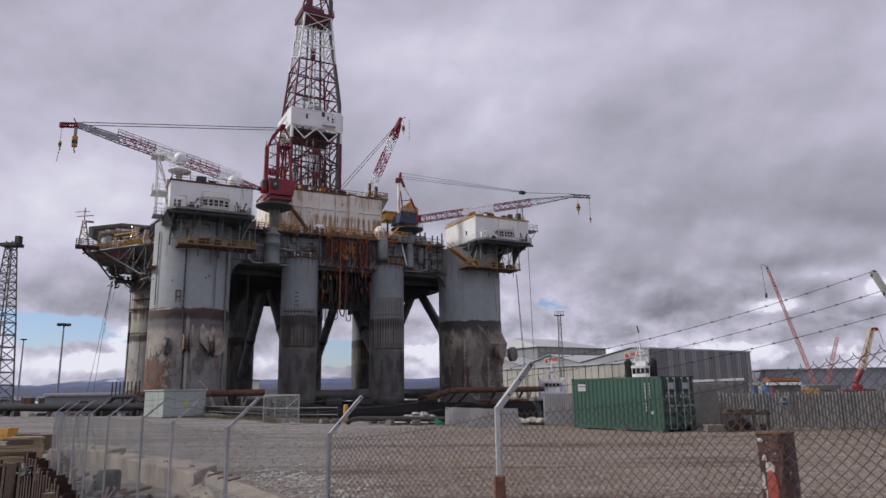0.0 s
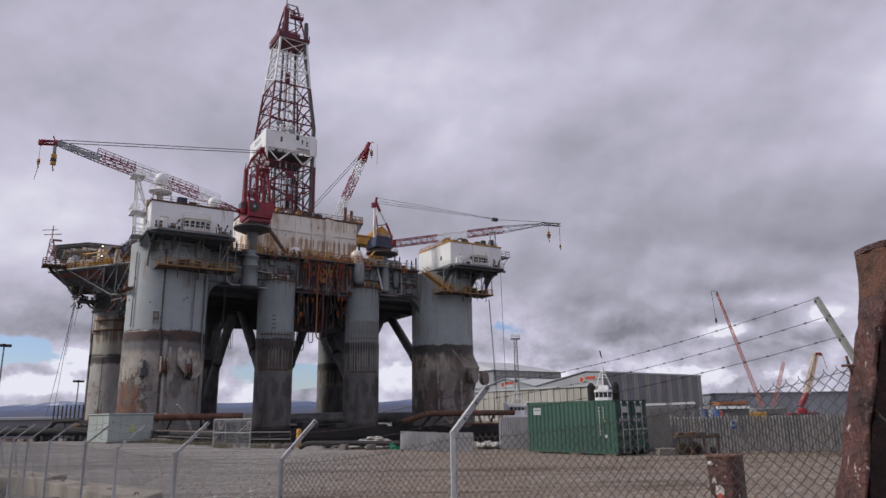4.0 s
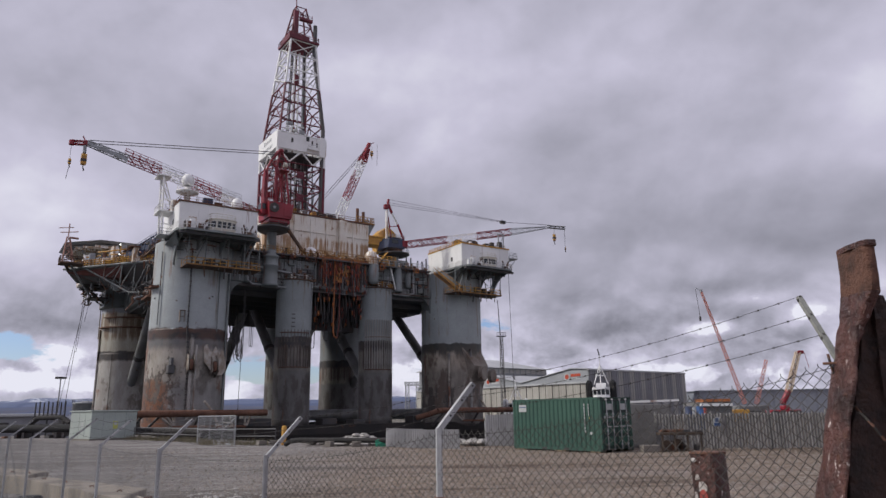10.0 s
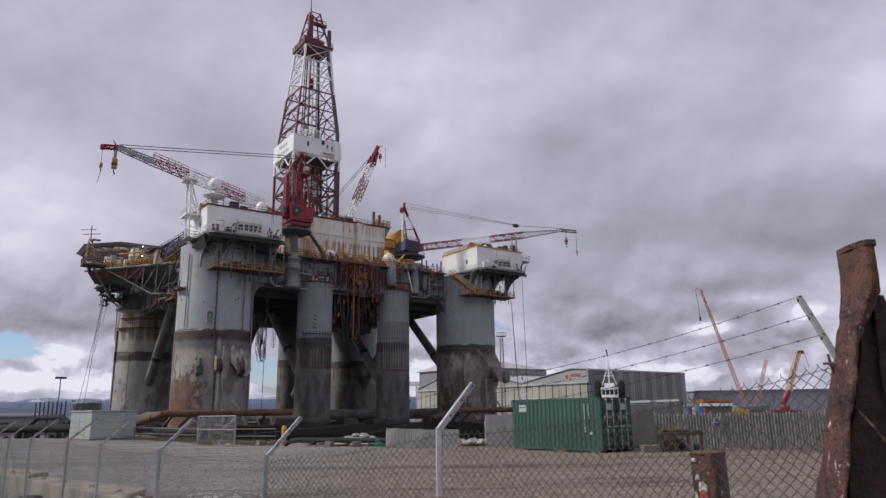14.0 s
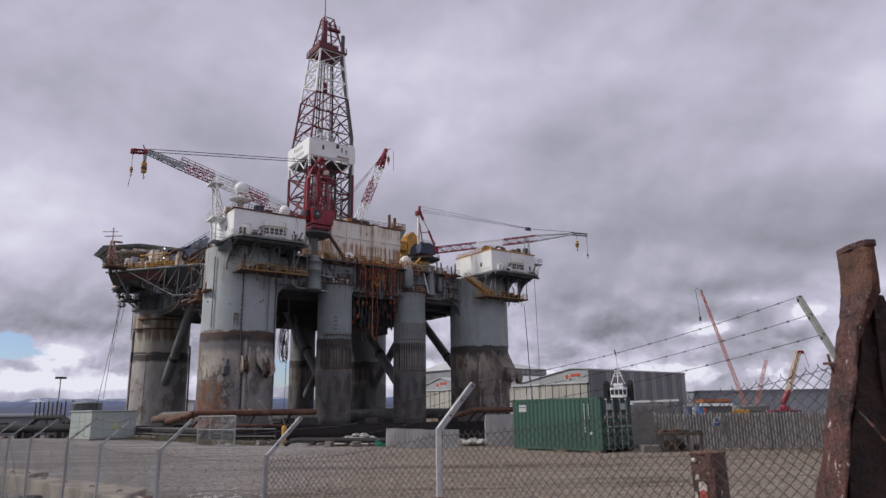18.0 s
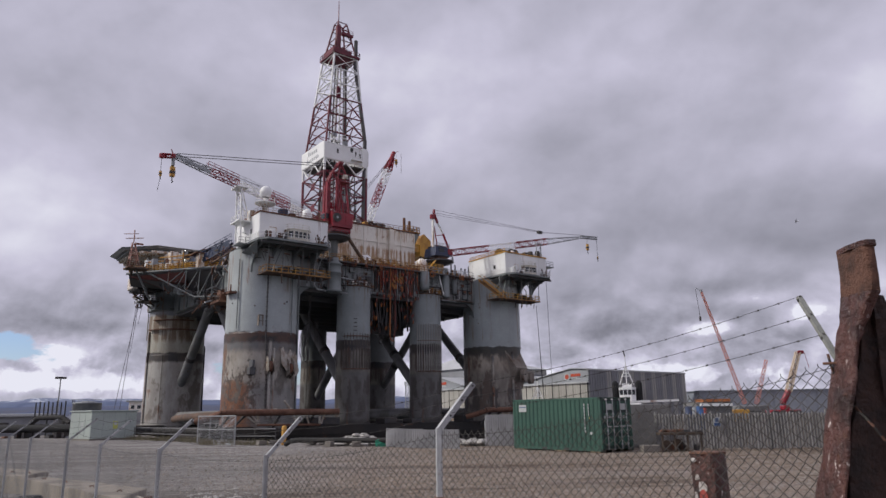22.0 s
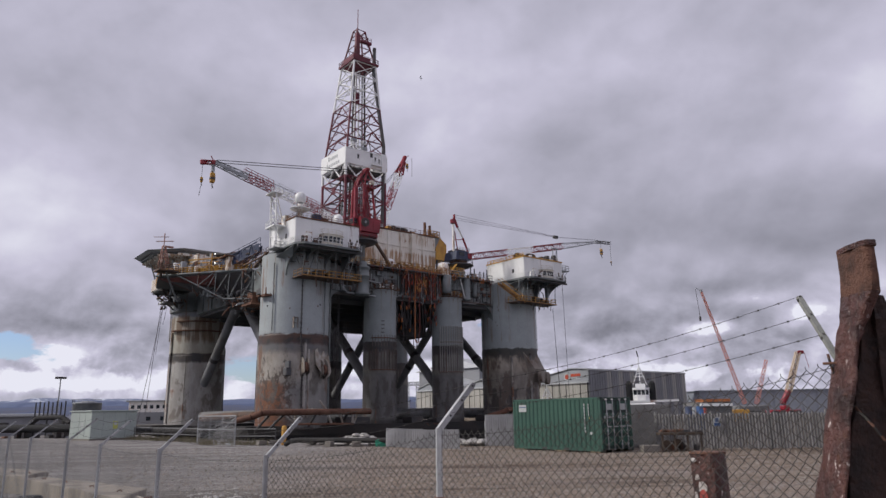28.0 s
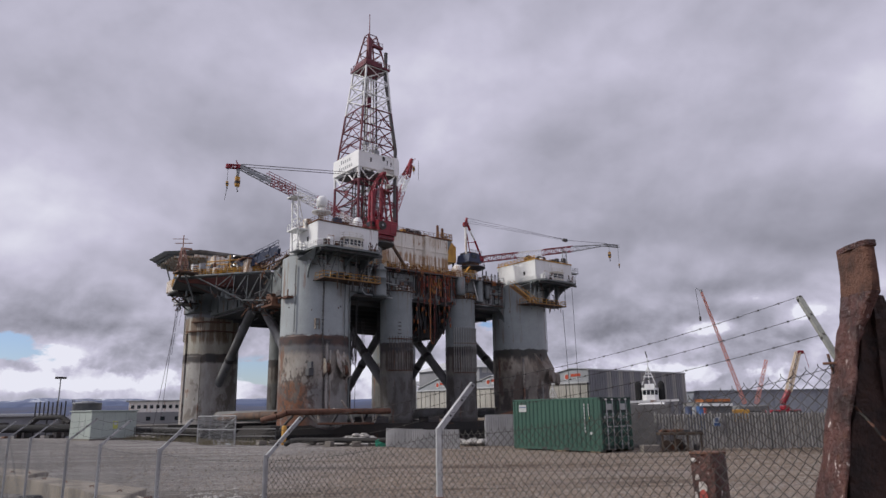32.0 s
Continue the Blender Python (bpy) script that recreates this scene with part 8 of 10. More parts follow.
def shed():
    s = thing("dock_shed", (46, 225, 0), 39.5, "large cream and grey clad dockside shed", "shed")
    W, D, top, eave = 55.0, 90.0, 14.9, 11.0
    w = part("wall", G().box(0, 0, 0, W, 0.4, top), M["greyclad"], s, "dark grey ribbed gable wall")
    k = 0
    x = 0.4
    while x < W - 0.8:
        pale = (k % 5 in (2, 3)) and x > 8
        part("cladding_rib", G().box(x, -0.22 if not pale else -0.14, 0, x + 0.8, 0, top - 0.2), M["paleclad"] if pale else M["greyclad"], w)
        x, k = x + 1.25, k + 1
    part("parapet", G().box(-0.3, -0.4, top - 0.25, W + 0.3, 0.5, top + 0.15), M["roof"], w)
    part("wall", G().box(W - 0.4, 0.4, 0, W, D, top), M["greyclad"], s)
    c = part("wall", G().box(0, 0.4, 0, 0.4, D, eave), M["cream"], s, "cream panelled sliding-door wall")
    for i in range(30):
        y = 0.6 + i * 3.0
        for q in range(3):
            part("door_leaf", G().box(-0.35 if i % 2 else -0.2, y + q * 0.98, 0, 0, y + q * 0.98 + 0.9, eave - 0.4), M["cream"], c)
        part("door_gap", G().box(-0.4, y - 0.12, 0, 0, y + 0.02, eave - 0.4), M["dark"], c)
    part("door_track", G().box(-0.8, 0, eave - 0.4, 0.2, D, eave + 0.1), M["roof"], c)
    # grey gables over the doors, with plain round marks
    for y0, y1, zp in ((0, 30, 15.4), (30, 60, 15.0), (60, 90, 15.6)):
        ym = (y0 + y1) / 2 - (8 if y0 == 0 else 0)
        z_start = top if y0 == 0 else eave + 0.6
        g = part("gable", G().add([(0, y0, eave), (0, y1, eave), (0, y1, eave + 0.6), (0, ym, zp), (0, y0, z_start), (0.4, y0, eave), (0.4, y1, eave), (0.4, y1, eave + 0.6), (0.4, ym, zp), (0.4, y0, z_start)],
                                 [(4, 3, 2, 1, 0), (5, 6, 7, 8, 9), (0, 1, 6, 5), (1, 2, 7, 6), (2, 3, 8, 7), (3, 4, 9, 8)]), M["gable"], s)
        part("roof", G().wall([(-0.5, y1, eave + 0.7), (W, y1, eave + 0.7), (W, ym, zp + 0.1), (-0.5, ym, zp + 0.1)], 0.2).wall([(-0.5, ym, zp + 0.1), (W, ym, zp + 0.1), (W, y0, z_start + 0.1), (-0.5, y0, z_start + 0.1)], 0.2), M["roof"], s)
        q = ym + 2.0
        gl = G()
        disc(gl, -0.1, q, 12.9, 1.25, 0.1, (1, 0, 0), 24)
        part("round_mark", gl, M["sign"], g)
        gl = G()
        disc(gl, -0.18, q, 12.9, 0.8, 0.1, (1, 0, 0), 24)
        part("round_mark", gl, M["logo"], g)
        part("name_panel", G().box(-0.12, q - 5.6, 12.9, -0.02, q - 1.6, 13.8), M["logo"], g)
        part("name_panel", G().box(-0.12, q - 5.6, 12.0, -0.02, q - 1.6, 12.6), M["sign"], g)
    b = thing("rear_shed", (14, 285, 0), 39.5, "tall grey-roofed shed behind the dock shed", "shed")
    part("wall", G().box(0, 0, 0, 40, 40, 19.8), M["greyclad"], b)
    for i in range(12):
        part("window", G().box(1.5 + i * 3.2, -0.1, 17.7, 4.0 + i * 3.2, 0, 19.5), M["paleclad"], b)
    part("roof", G().add([(-1, -2, 19.8), (41, -2, 19.8), (41, 42, 19.8), (-1, 42, 19.8), (5, 20, 24.8), (30, 20, 24.8)], [(3, 2, 1, 0), (0, 1, 5, 4), (1, 2, 5), (2, 3, 4, 5), (3, 0, 4)]), M["roof"], b)


shed()


def chain_link(g, p, q, b0, b1, t0, t1, sag, cell=0.062, r=0.0021, seed=1):
    """Woven wire diamonds between two uprights; the top sags and its knuckles are uneven."""
    rr = random.Random(seed)
    p, q = Vector((*p, 0)), Vector((*q, 0))
    n = int((q - p).length / (cell / 2))
    for i in range(n):
        f0, f1 = i / n, (i + 1) / n
        top = t0 + (t1 - t0) * f0 - sag * 4 * f0 * (1 - f0)
        bot = b0 + (b1 - b0) * f0
        k = int((top - bot) / (cell / 2))
        pts = []
        for j in range(k + 1):
            f = f0 if (i + j) % 2 else f1
            a = p.lerp(q, f)
            w = 0.010 * math.sin(j * 0.37 + i * 0.21)
            pts.append((a.x + w, a.y + 0.012 * math.sin(j * 0.23 + i * 0.11), top - j * cell / 2 + rr.uniform(-0.002, 0.002)))
        if i % 2 == 0 and len(pts) > 1:
            pts.insert(0, (pts[0][0], pts[0][1], pts[0][2] + 0.012))
        for a, b in zip(pts, pts[1:]):
            g.tube(a, b, r, 3, None, False)
    return g


POSTS = [((1.79, 3.2), 2.24, (0.0, 0.26, 0.32)), ((-0.05, 5.2), 1.9, (0.26, 0.10, 0.33)), ((-1.545, 6.2), 1.67, (0.26, 0.14, 0.33)), ((-2.98, 7.5), 1.68, (0.27, 0.15, 0.31)), ((-4.3, 8.95), 1.69, (0.29, 0.15, 0.30)),
         ((-5.42, 10.3), 1.71, (0.31, 0.16, 0.30)), ((-7.0, 12.1), 1.70, (0.33, 0.16, 0.31)), ((-8.5, 13.95), 1.68, (0.33, 0.16, 0.31)), ((-9.95, 15.8), 1.66, (0.33, 0.16, 0.31)), ((-11.5, 17.7), 1.64, (0.33, 0.16, 0.31)), ((-13.1, 19.8), 1.62, (0.33, 0.16, 0.31))]


def fence():
    f = thing("chain_link_fence", (0, 0, 0), 0, "sagging chain-link fence on cranked posts with barbed wire", "fence")
    for i, ((x, y), k, (ax, ay, az)) in enumerate(POSTS):
        m = M["oldpost"] if i == 0 else M["galv"]
        h = (0.0125, 0.0235)[i] if i < 2 else 0.019 if i < 4 else 0.016
        foot = 0.0 if i < 3 else -0.36
        p = part("fence_post", G().box(x - h, y - h, 0, x + h, y + h, k, 0.008) if i < 2 else G().add([(x + h * u, y + h * v, z) for u, v in ((-1, -1), (-0.2, -1), (1, -0.1), (1, 0.2), (-0.2, -0.65), (-1, -0.7)) for z in (foot, k)], [(2 * q, (2 * q + 2) % 12, (2 * q + 3) % 12, 2 * q + 1) for q in range(6)] + [(1, 3, 5, 7, 9, 11), (10, 8, 6, 4, 2, 0)]), m, f, "galvanised angle-iron fence post")
        v = Vector((ax, ay, az))
        side = Vector((ay, -ax, 0)).normalized() * h
        nrm = side.cross(v).normalized() * h * 0.8
        b = Vector((x, y, k - 0.02))
        t = b + v
        vs = [b + side + nrm, b - side + nrm, b - side - nrm, b + side - nrm, t + side + nrm, t - side + nrm, t - side - nrm, t + side - nrm]
        part("crank", G().add(vs, [(0, 1, 2, 3), (7, 6, 5, 4), (0, 4, 5, 1), (1, 5, 6, 2), (2, 6, 7, 3), (3, 7, 4, 0)]), m, p)
        if i == 1:
            part("rust_foot", G().box(x - 0.04, y - 0.04, 0, x + 0.04, y + 0.04, 1.42, 0.01), M["rust"], p)
        for q in (0.3, 0.63, 0.95):
            e = b + v * q
            part("staple", G().tube(e - side * 1.3, e + side * 1.3, 0.008, 5), M["wire"], p)
    tops = [2.2, 1.86, 1.64] + [k - 0.03 for _, k, _ in POSTS[3:]]
    for i in range(len(POSTS) - 1):
        (a, _, _), (b, _, _) = POSTS[i], POSTS[i + 1]
        far = i >= 2
        part("mesh_panel", chain_link(G(), a, b, 0.05, 0.05, tops[i], tops[i + 1], (0.07, 0.04, 0.03)[min(i, 2)], 0.058 if i < 4 else 0.075, 0.0020 if not far else 0.0015, i), M["wire"] if i < 2 else M["meshwire"], f, "woven wire mesh")
        part("line_wire", G().path([(a[0] + (b[0] - a[0]) * t, a[1] + (b[1] - a[1]) * t, tops[i] + (tops[i + 1] - tops[i]) * t - 0.02 - (0.07, 0.04, 0.03)[min(i, 2)] * 4 * t * (1 - t)) for t in (0, .2, .4, .6, .8, 1)], 0.0016, 4), M["wire"], f)
    for q in (0.3, 0.63, 0.95):
        for i in range(6):
            (a, k0, c0), (b, k1, c1) = POSTS[i], POSTS[i + 1]
            p, r = Vector((*a, k0)) + Vector(c0) * q, Vector((*b, k1)) + Vector(c1) * q
            g = G()
            n = 22 if i < 2 else 8
            pts = []
            for j in range(n + 1):
                t = j / n
                e = p.lerp(r, t) - Vector((0, 0, 0.05 * 4 * t * (1 - t)))
                pts.append(e)
                if i < 2:
                    g.tube(e + Vector((0.004, 0, 0.006)), e - Vector((0.004, 0, 0.006)), 0.0016, 4)
                    g.tube(e + Vector((-0.005, 0.003, 0.004)), e - Vector((-0.005, 0.003, 0.004)), 0.0016, 4)
            g.path(pts, 0.0014 if i < 2 else 0.002, 4)
            part("barbed_wire", g, M["wire"], f)


fence()


def rough_pile(rows, n=5, seed=1, amp=0.012, rounded=0.0):
    """Corroded post: rectangles (z, x0, x1, y0, y1) from the foot up, with eaten edges."""
    g, ring, vs = G(), [], []
    m = 4 * n
    fine = []
    for (a, b) in zip(rows, rows[1:]):
        for k in range(8):
            fine.append([u + (w - u) * k / 8 for u, w in zip(a, b)])
    fine.append(list(rows[-1]))
    for z, x0, x1, y0, y1 in fine:
        for e in range(m):
            s, t = divmod(e, n)
            t = t / n
            x, y = ((x0 + (x1 - x0) * t, y0), (x1, y0 + (y1 - y0) * t), (x1 - (x1 - x0) * t, y1), (x0, y1 - (y1 - y0) * t))[s]
            if rounded:
                cx, cy, hx, hy = (x0 + x1) / 2, (y0 + y1) / 2, (x1 - x0) / 2, (y1 - y0) / 2
                u, w = (x - cx) / hx, (y - cy) / hy
                k = 1 / max((abs(u) ** 4 + abs(w) ** 4) ** 0.25, 0.01)
                x, y = x + (cx + u * k * hx - x) * rounded, y + (cy + w * k * hy - y) * rounded
            d = amp * (noise.noise((x * 14 + seed, y * 14, z * 7)) + 0.6 * noise.noise((x * 40, y * 40 + seed, z * 22)))
            o = Vector((x - (x0 + x1) / 2, y - (y0 + y1) / 2)).normalized() * d
            vs.append((x + o.x, y + o.y, z))
    k = len(fine)
    fs = [(j * m + i, j * m + (i + 1) % m, (j + 1) * m + (i + 1) % m, (j + 1) * m + i) for j in range(k - 1) for i in range(m)]
    return g.add(vs, fs + [tuple(range((k - 1) * m, k * m)), tuple(reversed(range(m)))])


def piles():
    p = thing("steel_pile", (0, 0, 0), 0, "pair of heavily rusted raking piles beside the fence", "pile")
    part("raking_leg", rough_pile([(0, 1.06, 1.10, 2.70, 2.89), (1.2, 1.34, 1.37, 2.70, 2.86), (1.67, 1.452, 1.478, 2.68, 2.885), (2.0, 1.53, 1.556, 2.71, 2.862), (2.17, 1.572, 1.602, 2.71, 2.858), (2.32, 1.61, 1.655, 2.70, 2.863), (2.44, 1.645, 1.705, 2.66, 2.874)], 8, 2, 0.018, 1.0), M["pilebrown"], p, "flaking red-brown raking pile")
    # this leg and the webs get their shadow from the darker rust colour
    part("raking_leg", rough_pile([(0, 1.62, 2.15, 2.78, 2.98), (1.5, 1.68, 1.98, 2.76, 2.94), (1.9, 1.70, 1.90, 2.75, 2.92), (2.15, 1.70, 1.85, 2.74, 2.9), (2.3, 1.70, 1.80, 2.73, 2.88), (2.43, 1.70, 1.75, 2.72, 2.85)], 6, 5, 0.02), M["piledark"], p, "rusted raking pile with its shade painted dark")
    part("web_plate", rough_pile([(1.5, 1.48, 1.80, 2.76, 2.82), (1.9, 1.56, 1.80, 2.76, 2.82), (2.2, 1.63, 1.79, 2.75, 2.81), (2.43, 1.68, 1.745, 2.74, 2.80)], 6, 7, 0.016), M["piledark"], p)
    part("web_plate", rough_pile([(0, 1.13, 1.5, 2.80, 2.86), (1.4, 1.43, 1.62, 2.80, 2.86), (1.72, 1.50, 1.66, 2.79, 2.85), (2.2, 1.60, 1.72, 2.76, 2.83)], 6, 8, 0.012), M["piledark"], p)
    part("pile_head", rough_pile([(2.435, 1.648, 1.708, 2.657, 2.874), (2.5, 1.65, 1.71, 2.655, 2.87), (2.632, 1.651, 1.711, 2.655, 2.862)], 8, 9, 0.006, 1.0), M["pilebare"], p, "bare orange-brown pile head")
    part("pile_cap", rough_pile([(2.618, 1.6475, 1.7145, 2.651, 2.866), (2.640, 1.6485, 1.7135, 2.652, 2.864)], 8, 11, 0.006, 1.0), M["pilebrown"], p)
    ch = [Vector(p) for p in ((1.56, 2.85, 2.21), (1.56, 2.83, 2.14), (1.572, 2.80, 2.06), (1.575, 2.74, 2.0), (1.585, 2.655, 1.93), (1.62, 2.635, 1.86), (1.66, 2.64, 1.78), (1.69, 2.66, 1.68))]
    k = 0
    for a, b in zip(ch, ch[1:]):
        for q in range(4):
            u, v = a.lerp(b, q / 4), a.lerp(b, (q + 1.25) / 4)
            o = Vector((0.004, 0.002, 0)) if k % 2 else Vector((0, 0.005, 0))
            part("chain_link", G().tube(u + o, v + o, 0.0028, 5).tube(u - o, v - o, 0.0028, 5), M["wire"] if k % 3 else M["rust"], p)
            k += 1
    part("bolt", G().tube((1.535, 2.85, 2.172), (1.60, 2.80, 2.172), 0.006, 6), M["rust"], p)
    b = thing("blue_gate", (2.02, 3.05, 0), 24, "blue-painted tubular mesh gate behind the pile", "gate")
    part("gate_frame", G().tube((0, 0, 0), (0, 0, 2.56), 0.03, 8).tube((0, 0, 2.56), (1.1, 0, 2.56), 0.03, 8).tube((0, 0, 2.1), (1.1, 0, 2.1), 0.02, 8), M["blue"], b)
    part("gate_mesh", chain_link(G(), (0, 0), (1.1, 0), 0.1, 0.1, 2.53, 2.53, 0, 0.066, 0.002, 4), M["galv"], b)
    s = thing("pile_stump", (1.812, 5.0, 0), 38, "short rusted square pile stump with flaking red and white paint", "pile")
    part("shaft", rough_pile([(0, -0.10, 0.10, -0.10, 0.10), (0.9, -0.10, 0.10, -0.10, 0.10), (1.705, -0.098, 0.098, -0.098, 0.098)], 7, 21, 0.008, 0.9), M["pilebrown"], s)
    part("rim", rough_pile([(1.70, -0.099, 0.099, -0.099, 0.099), (1.714, -0.097, 0.097, -0.097, 0.097)], 7, 23, 0.012, 0.9), M["rust"], s)
    for y, z, w, h, m in ((0.035, 1.55, 0.035, 0.04, "flake"), (0.0, 1.49, 0.06, 0.06, "flake"), (-0.005, 1.37, 0.075, 0.2, "redpaint"), (0.05, 1.40, 0.02, 0.10, "flake"), (0.055, 1.66, 0.03, 0.025, "flake"), (-0.03, 1.20, 0.07, 0.16, "redpaint"), (0.03, 1.27, 0.025, 0.12, "flake")):
        part("paint_flake", rough_pile([(z - h / 2, -0.103, -0.09, y - w / 2, y + w / 2), (z, -0.104, -0.09, y - w * 0.6, y + w * 0.45), (z + h / 2, -0.103, -0.09, y - w / 4, y + w / 3)], 5, int(z * 50), 0.009), M[m], s)



piles()


# ---- the yard's clutter along the quay edge ----
def lump(seed, s):
    """An angular broken stone."""
    rr = random.Random(seed)
    vs = []
    for k in range(3):
        r = (0.75, 1.0, 0.45)[k] * s
        for i in range(6):
            a = math.pi / 3 * i + rr.uniform(-0.3, 0.3)
            q = r * rr.uniform(0.75, 1.15)
            vs.append((q * math.cos(a), q * math.sin(a), (0, 0.4, 0.75)[k] * s * rr.uniform(0.85, 1.1)))
    fs = [(j * 6 + i, j * 6 + (i + 1) % 6, (j + 1) * 6 + (i + 1) % 6, (j + 1) * 6 + i) for j in range(2) for i in range(6)]
    return G().add(vs, fs + [tuple(range(12, 18)), tuple(range(5, -1, -1))])


def corrugated_barrier(p, q, h, label):
    b = thing("sheet_barrier", (*p, 0), 0, label, "barrier", "corrugated sheet barriers")
    d = Vector((q[0] - p[0], q[1] - p[1]))
    n = max(2, round(d.length / 0.9))
    for i in range(n):
        a, e = d * (i / n), d * ((i + 1) / n)
        g = corrugated(G(), a, e, 0.02, h + rnd.uniform(-0.03, 0.03), 0.15, 0.035, 1)
        part("sheet", g, M["corr"], b)
    part("back_rail", G().tube((0, 0.1, h * 0.75), (d.x, d.y + 0.1, h * 0.75), 0.03, 6).tube((0, 0.1, h * 0.25), (d.x, d.y + 0.1, h * 0.25), 0.03, 6).tube((0, 0.1, 0), (0, 0.1, h * 0.8), 0.03, 6).tube((d.x, d.y + 0.1, 0), (d.x, d.y + 0.1, h * 0.8), 0.03, 6), M["galv"], b)


corrugated_barrier((-3.7, 44.6), (-2.0, 42.4), 1.12, "weathered corrugated steel sheet barrier at the quay edge")
corrugated_barrier((-2.0, 42.4), (0.75, 40.4), 1.08, "weathered corrugated steel sheet barrier at the quay edge")
corrugated_barrier((2.4, 43.6), (4.3, 42.9), 1.85, "tall corrugated steel sheet barrier beside the container")


def palisade():
    f = thing("palisade_fence", (0, 0, 0), 0, "grey steel palisade fence along the yard", "fence")
    a, b, n = Vector((10.9, 36.9, 0)), Vector((25.5, 35.2, 0)), 96
    me = mesh_of("pale", G().add([(-0.07, 0, 0.05), (0, -0.045, 0.05), (0.07, 0, 0.05), (-0.07, 0, 1.72), (0, -0.045, 1.72), (0.07, 0, 1.72), (0, -0.01, 1.80)], [(0, 1, 4, 3), (1, 2, 5, 4), (3, 4, 6), (4, 5, 6), (2, 0, 3, 5), (5, 3, 6), (2, 1, 0)]), M["palis"])
    for i in range(n):
        p = a.lerp(b, i / n)
        put("pale", me, f, (p.x, p.y, rnd.uniform(-0.03, 0.03)), rnd.uniform(-4, 4) - 6)
    for z in (0.5, 1.45):
        part("rail", G().tube(a + Vector((0, 0.06, z)), b + Vector((0, 0.06, z)), 0.03, 4), M["palis"], f)
    for t in (0, 0.19, 0.38, 0.57, 0.76, 0.98):
        p = a.lerp(b, t)
        part("fence_post", G().box(p.x - 0.06, p.y + 0.04, 0, p.x + 0.06, p.y + 0.16, 1.9), M["palis"], f)
    s = part("sign_plate", G().box(13.64, 36.42, 1.13, 14.0, 36.45, 1.6), M["sign"], f, "white and blue notice plate")
    part("sign_band", G().box(13.67, 36.405, 1.15, 13.97, 36.42, 1.3), M["signblue"], s)
    part("sign_symbol", G().box(13.74, 36.405, 1.36, 13.9, 36.42, 1.54), M["signblue"], s)
    g = thing("grey_wall_panel", (10.15, 39.4, 0), -4, "tall grey concrete wall panel with a pale flat roof behind it", "wall")
    part("panel", G().box(0, 0, 0, 2.2, 0.25, 2.3, 0.02), M["palis"], g)
    part("edge_gap", G().box(-0.35, 0.3, 0, -0.05, 0.5, 2.2), M["dark"], g)
    h = thing("flat_hut", (9.6, 41.5, 0), -4, "low hut with a white flat roof", "hut")
    part("wall", G().box(0.2, 0.4, 0, 3.6, 3.6, 2.3), M["palis"], h)
    part("roof", G().add([(0, 0, 2.36), (4.0, 0, 2.46), (4.0, 4, 2.46), (0, 4, 2.36), (0, 0, 2.5), (4.0, 0, 2.58), (4.0, 4, 2.58), (0, 4, 2.5)], [(3, 2, 1, 0), (4, 5, 6, 7), (0, 1, 5, 4), (1, 2, 6, 5), (2, 3, 7, 6), (3, 0, 4, 7)]), M["white"], h)
    t = thing("timber_bench", (10.4, 34.9, 0), -3, "rough timber work bench heaped with scrap", "bench")
    part("top", G().box(0, 0, 0.78, 2.1, 0.7, 0.92, 0.02), M["oldtimber"], t)
    for x in (0.1, 0.7, 1.3, 1.95):
        part("leg", G().box(x, 0.05, 0, x + 0.09, 0.14, 0.78), M["oldtimber"], t)
    for i in range(26):
        x = rnd.uniform(0.0, 1.9)
        part("scrap", G().box(x, 0.15, 0.05 if i % 2 else 0.92, x + rnd.uniform(.15, .4), 0.55, rnd.uniform(0.3, 0.6) if i % 2 else rnd.uniform(0.97, 1.1), 0.02), rnd.choice((M["dark"], M["rust"], M["oldtimber"])), t)
    b = thing("concrete_block", (9.5, 34.7, 0), 8, "pale concrete block on the ground", "block")
    part("block", G().box(0, 0, 0, 0.85, 0.5, 0.34, 0.03), M["conc"], b)


palisade()


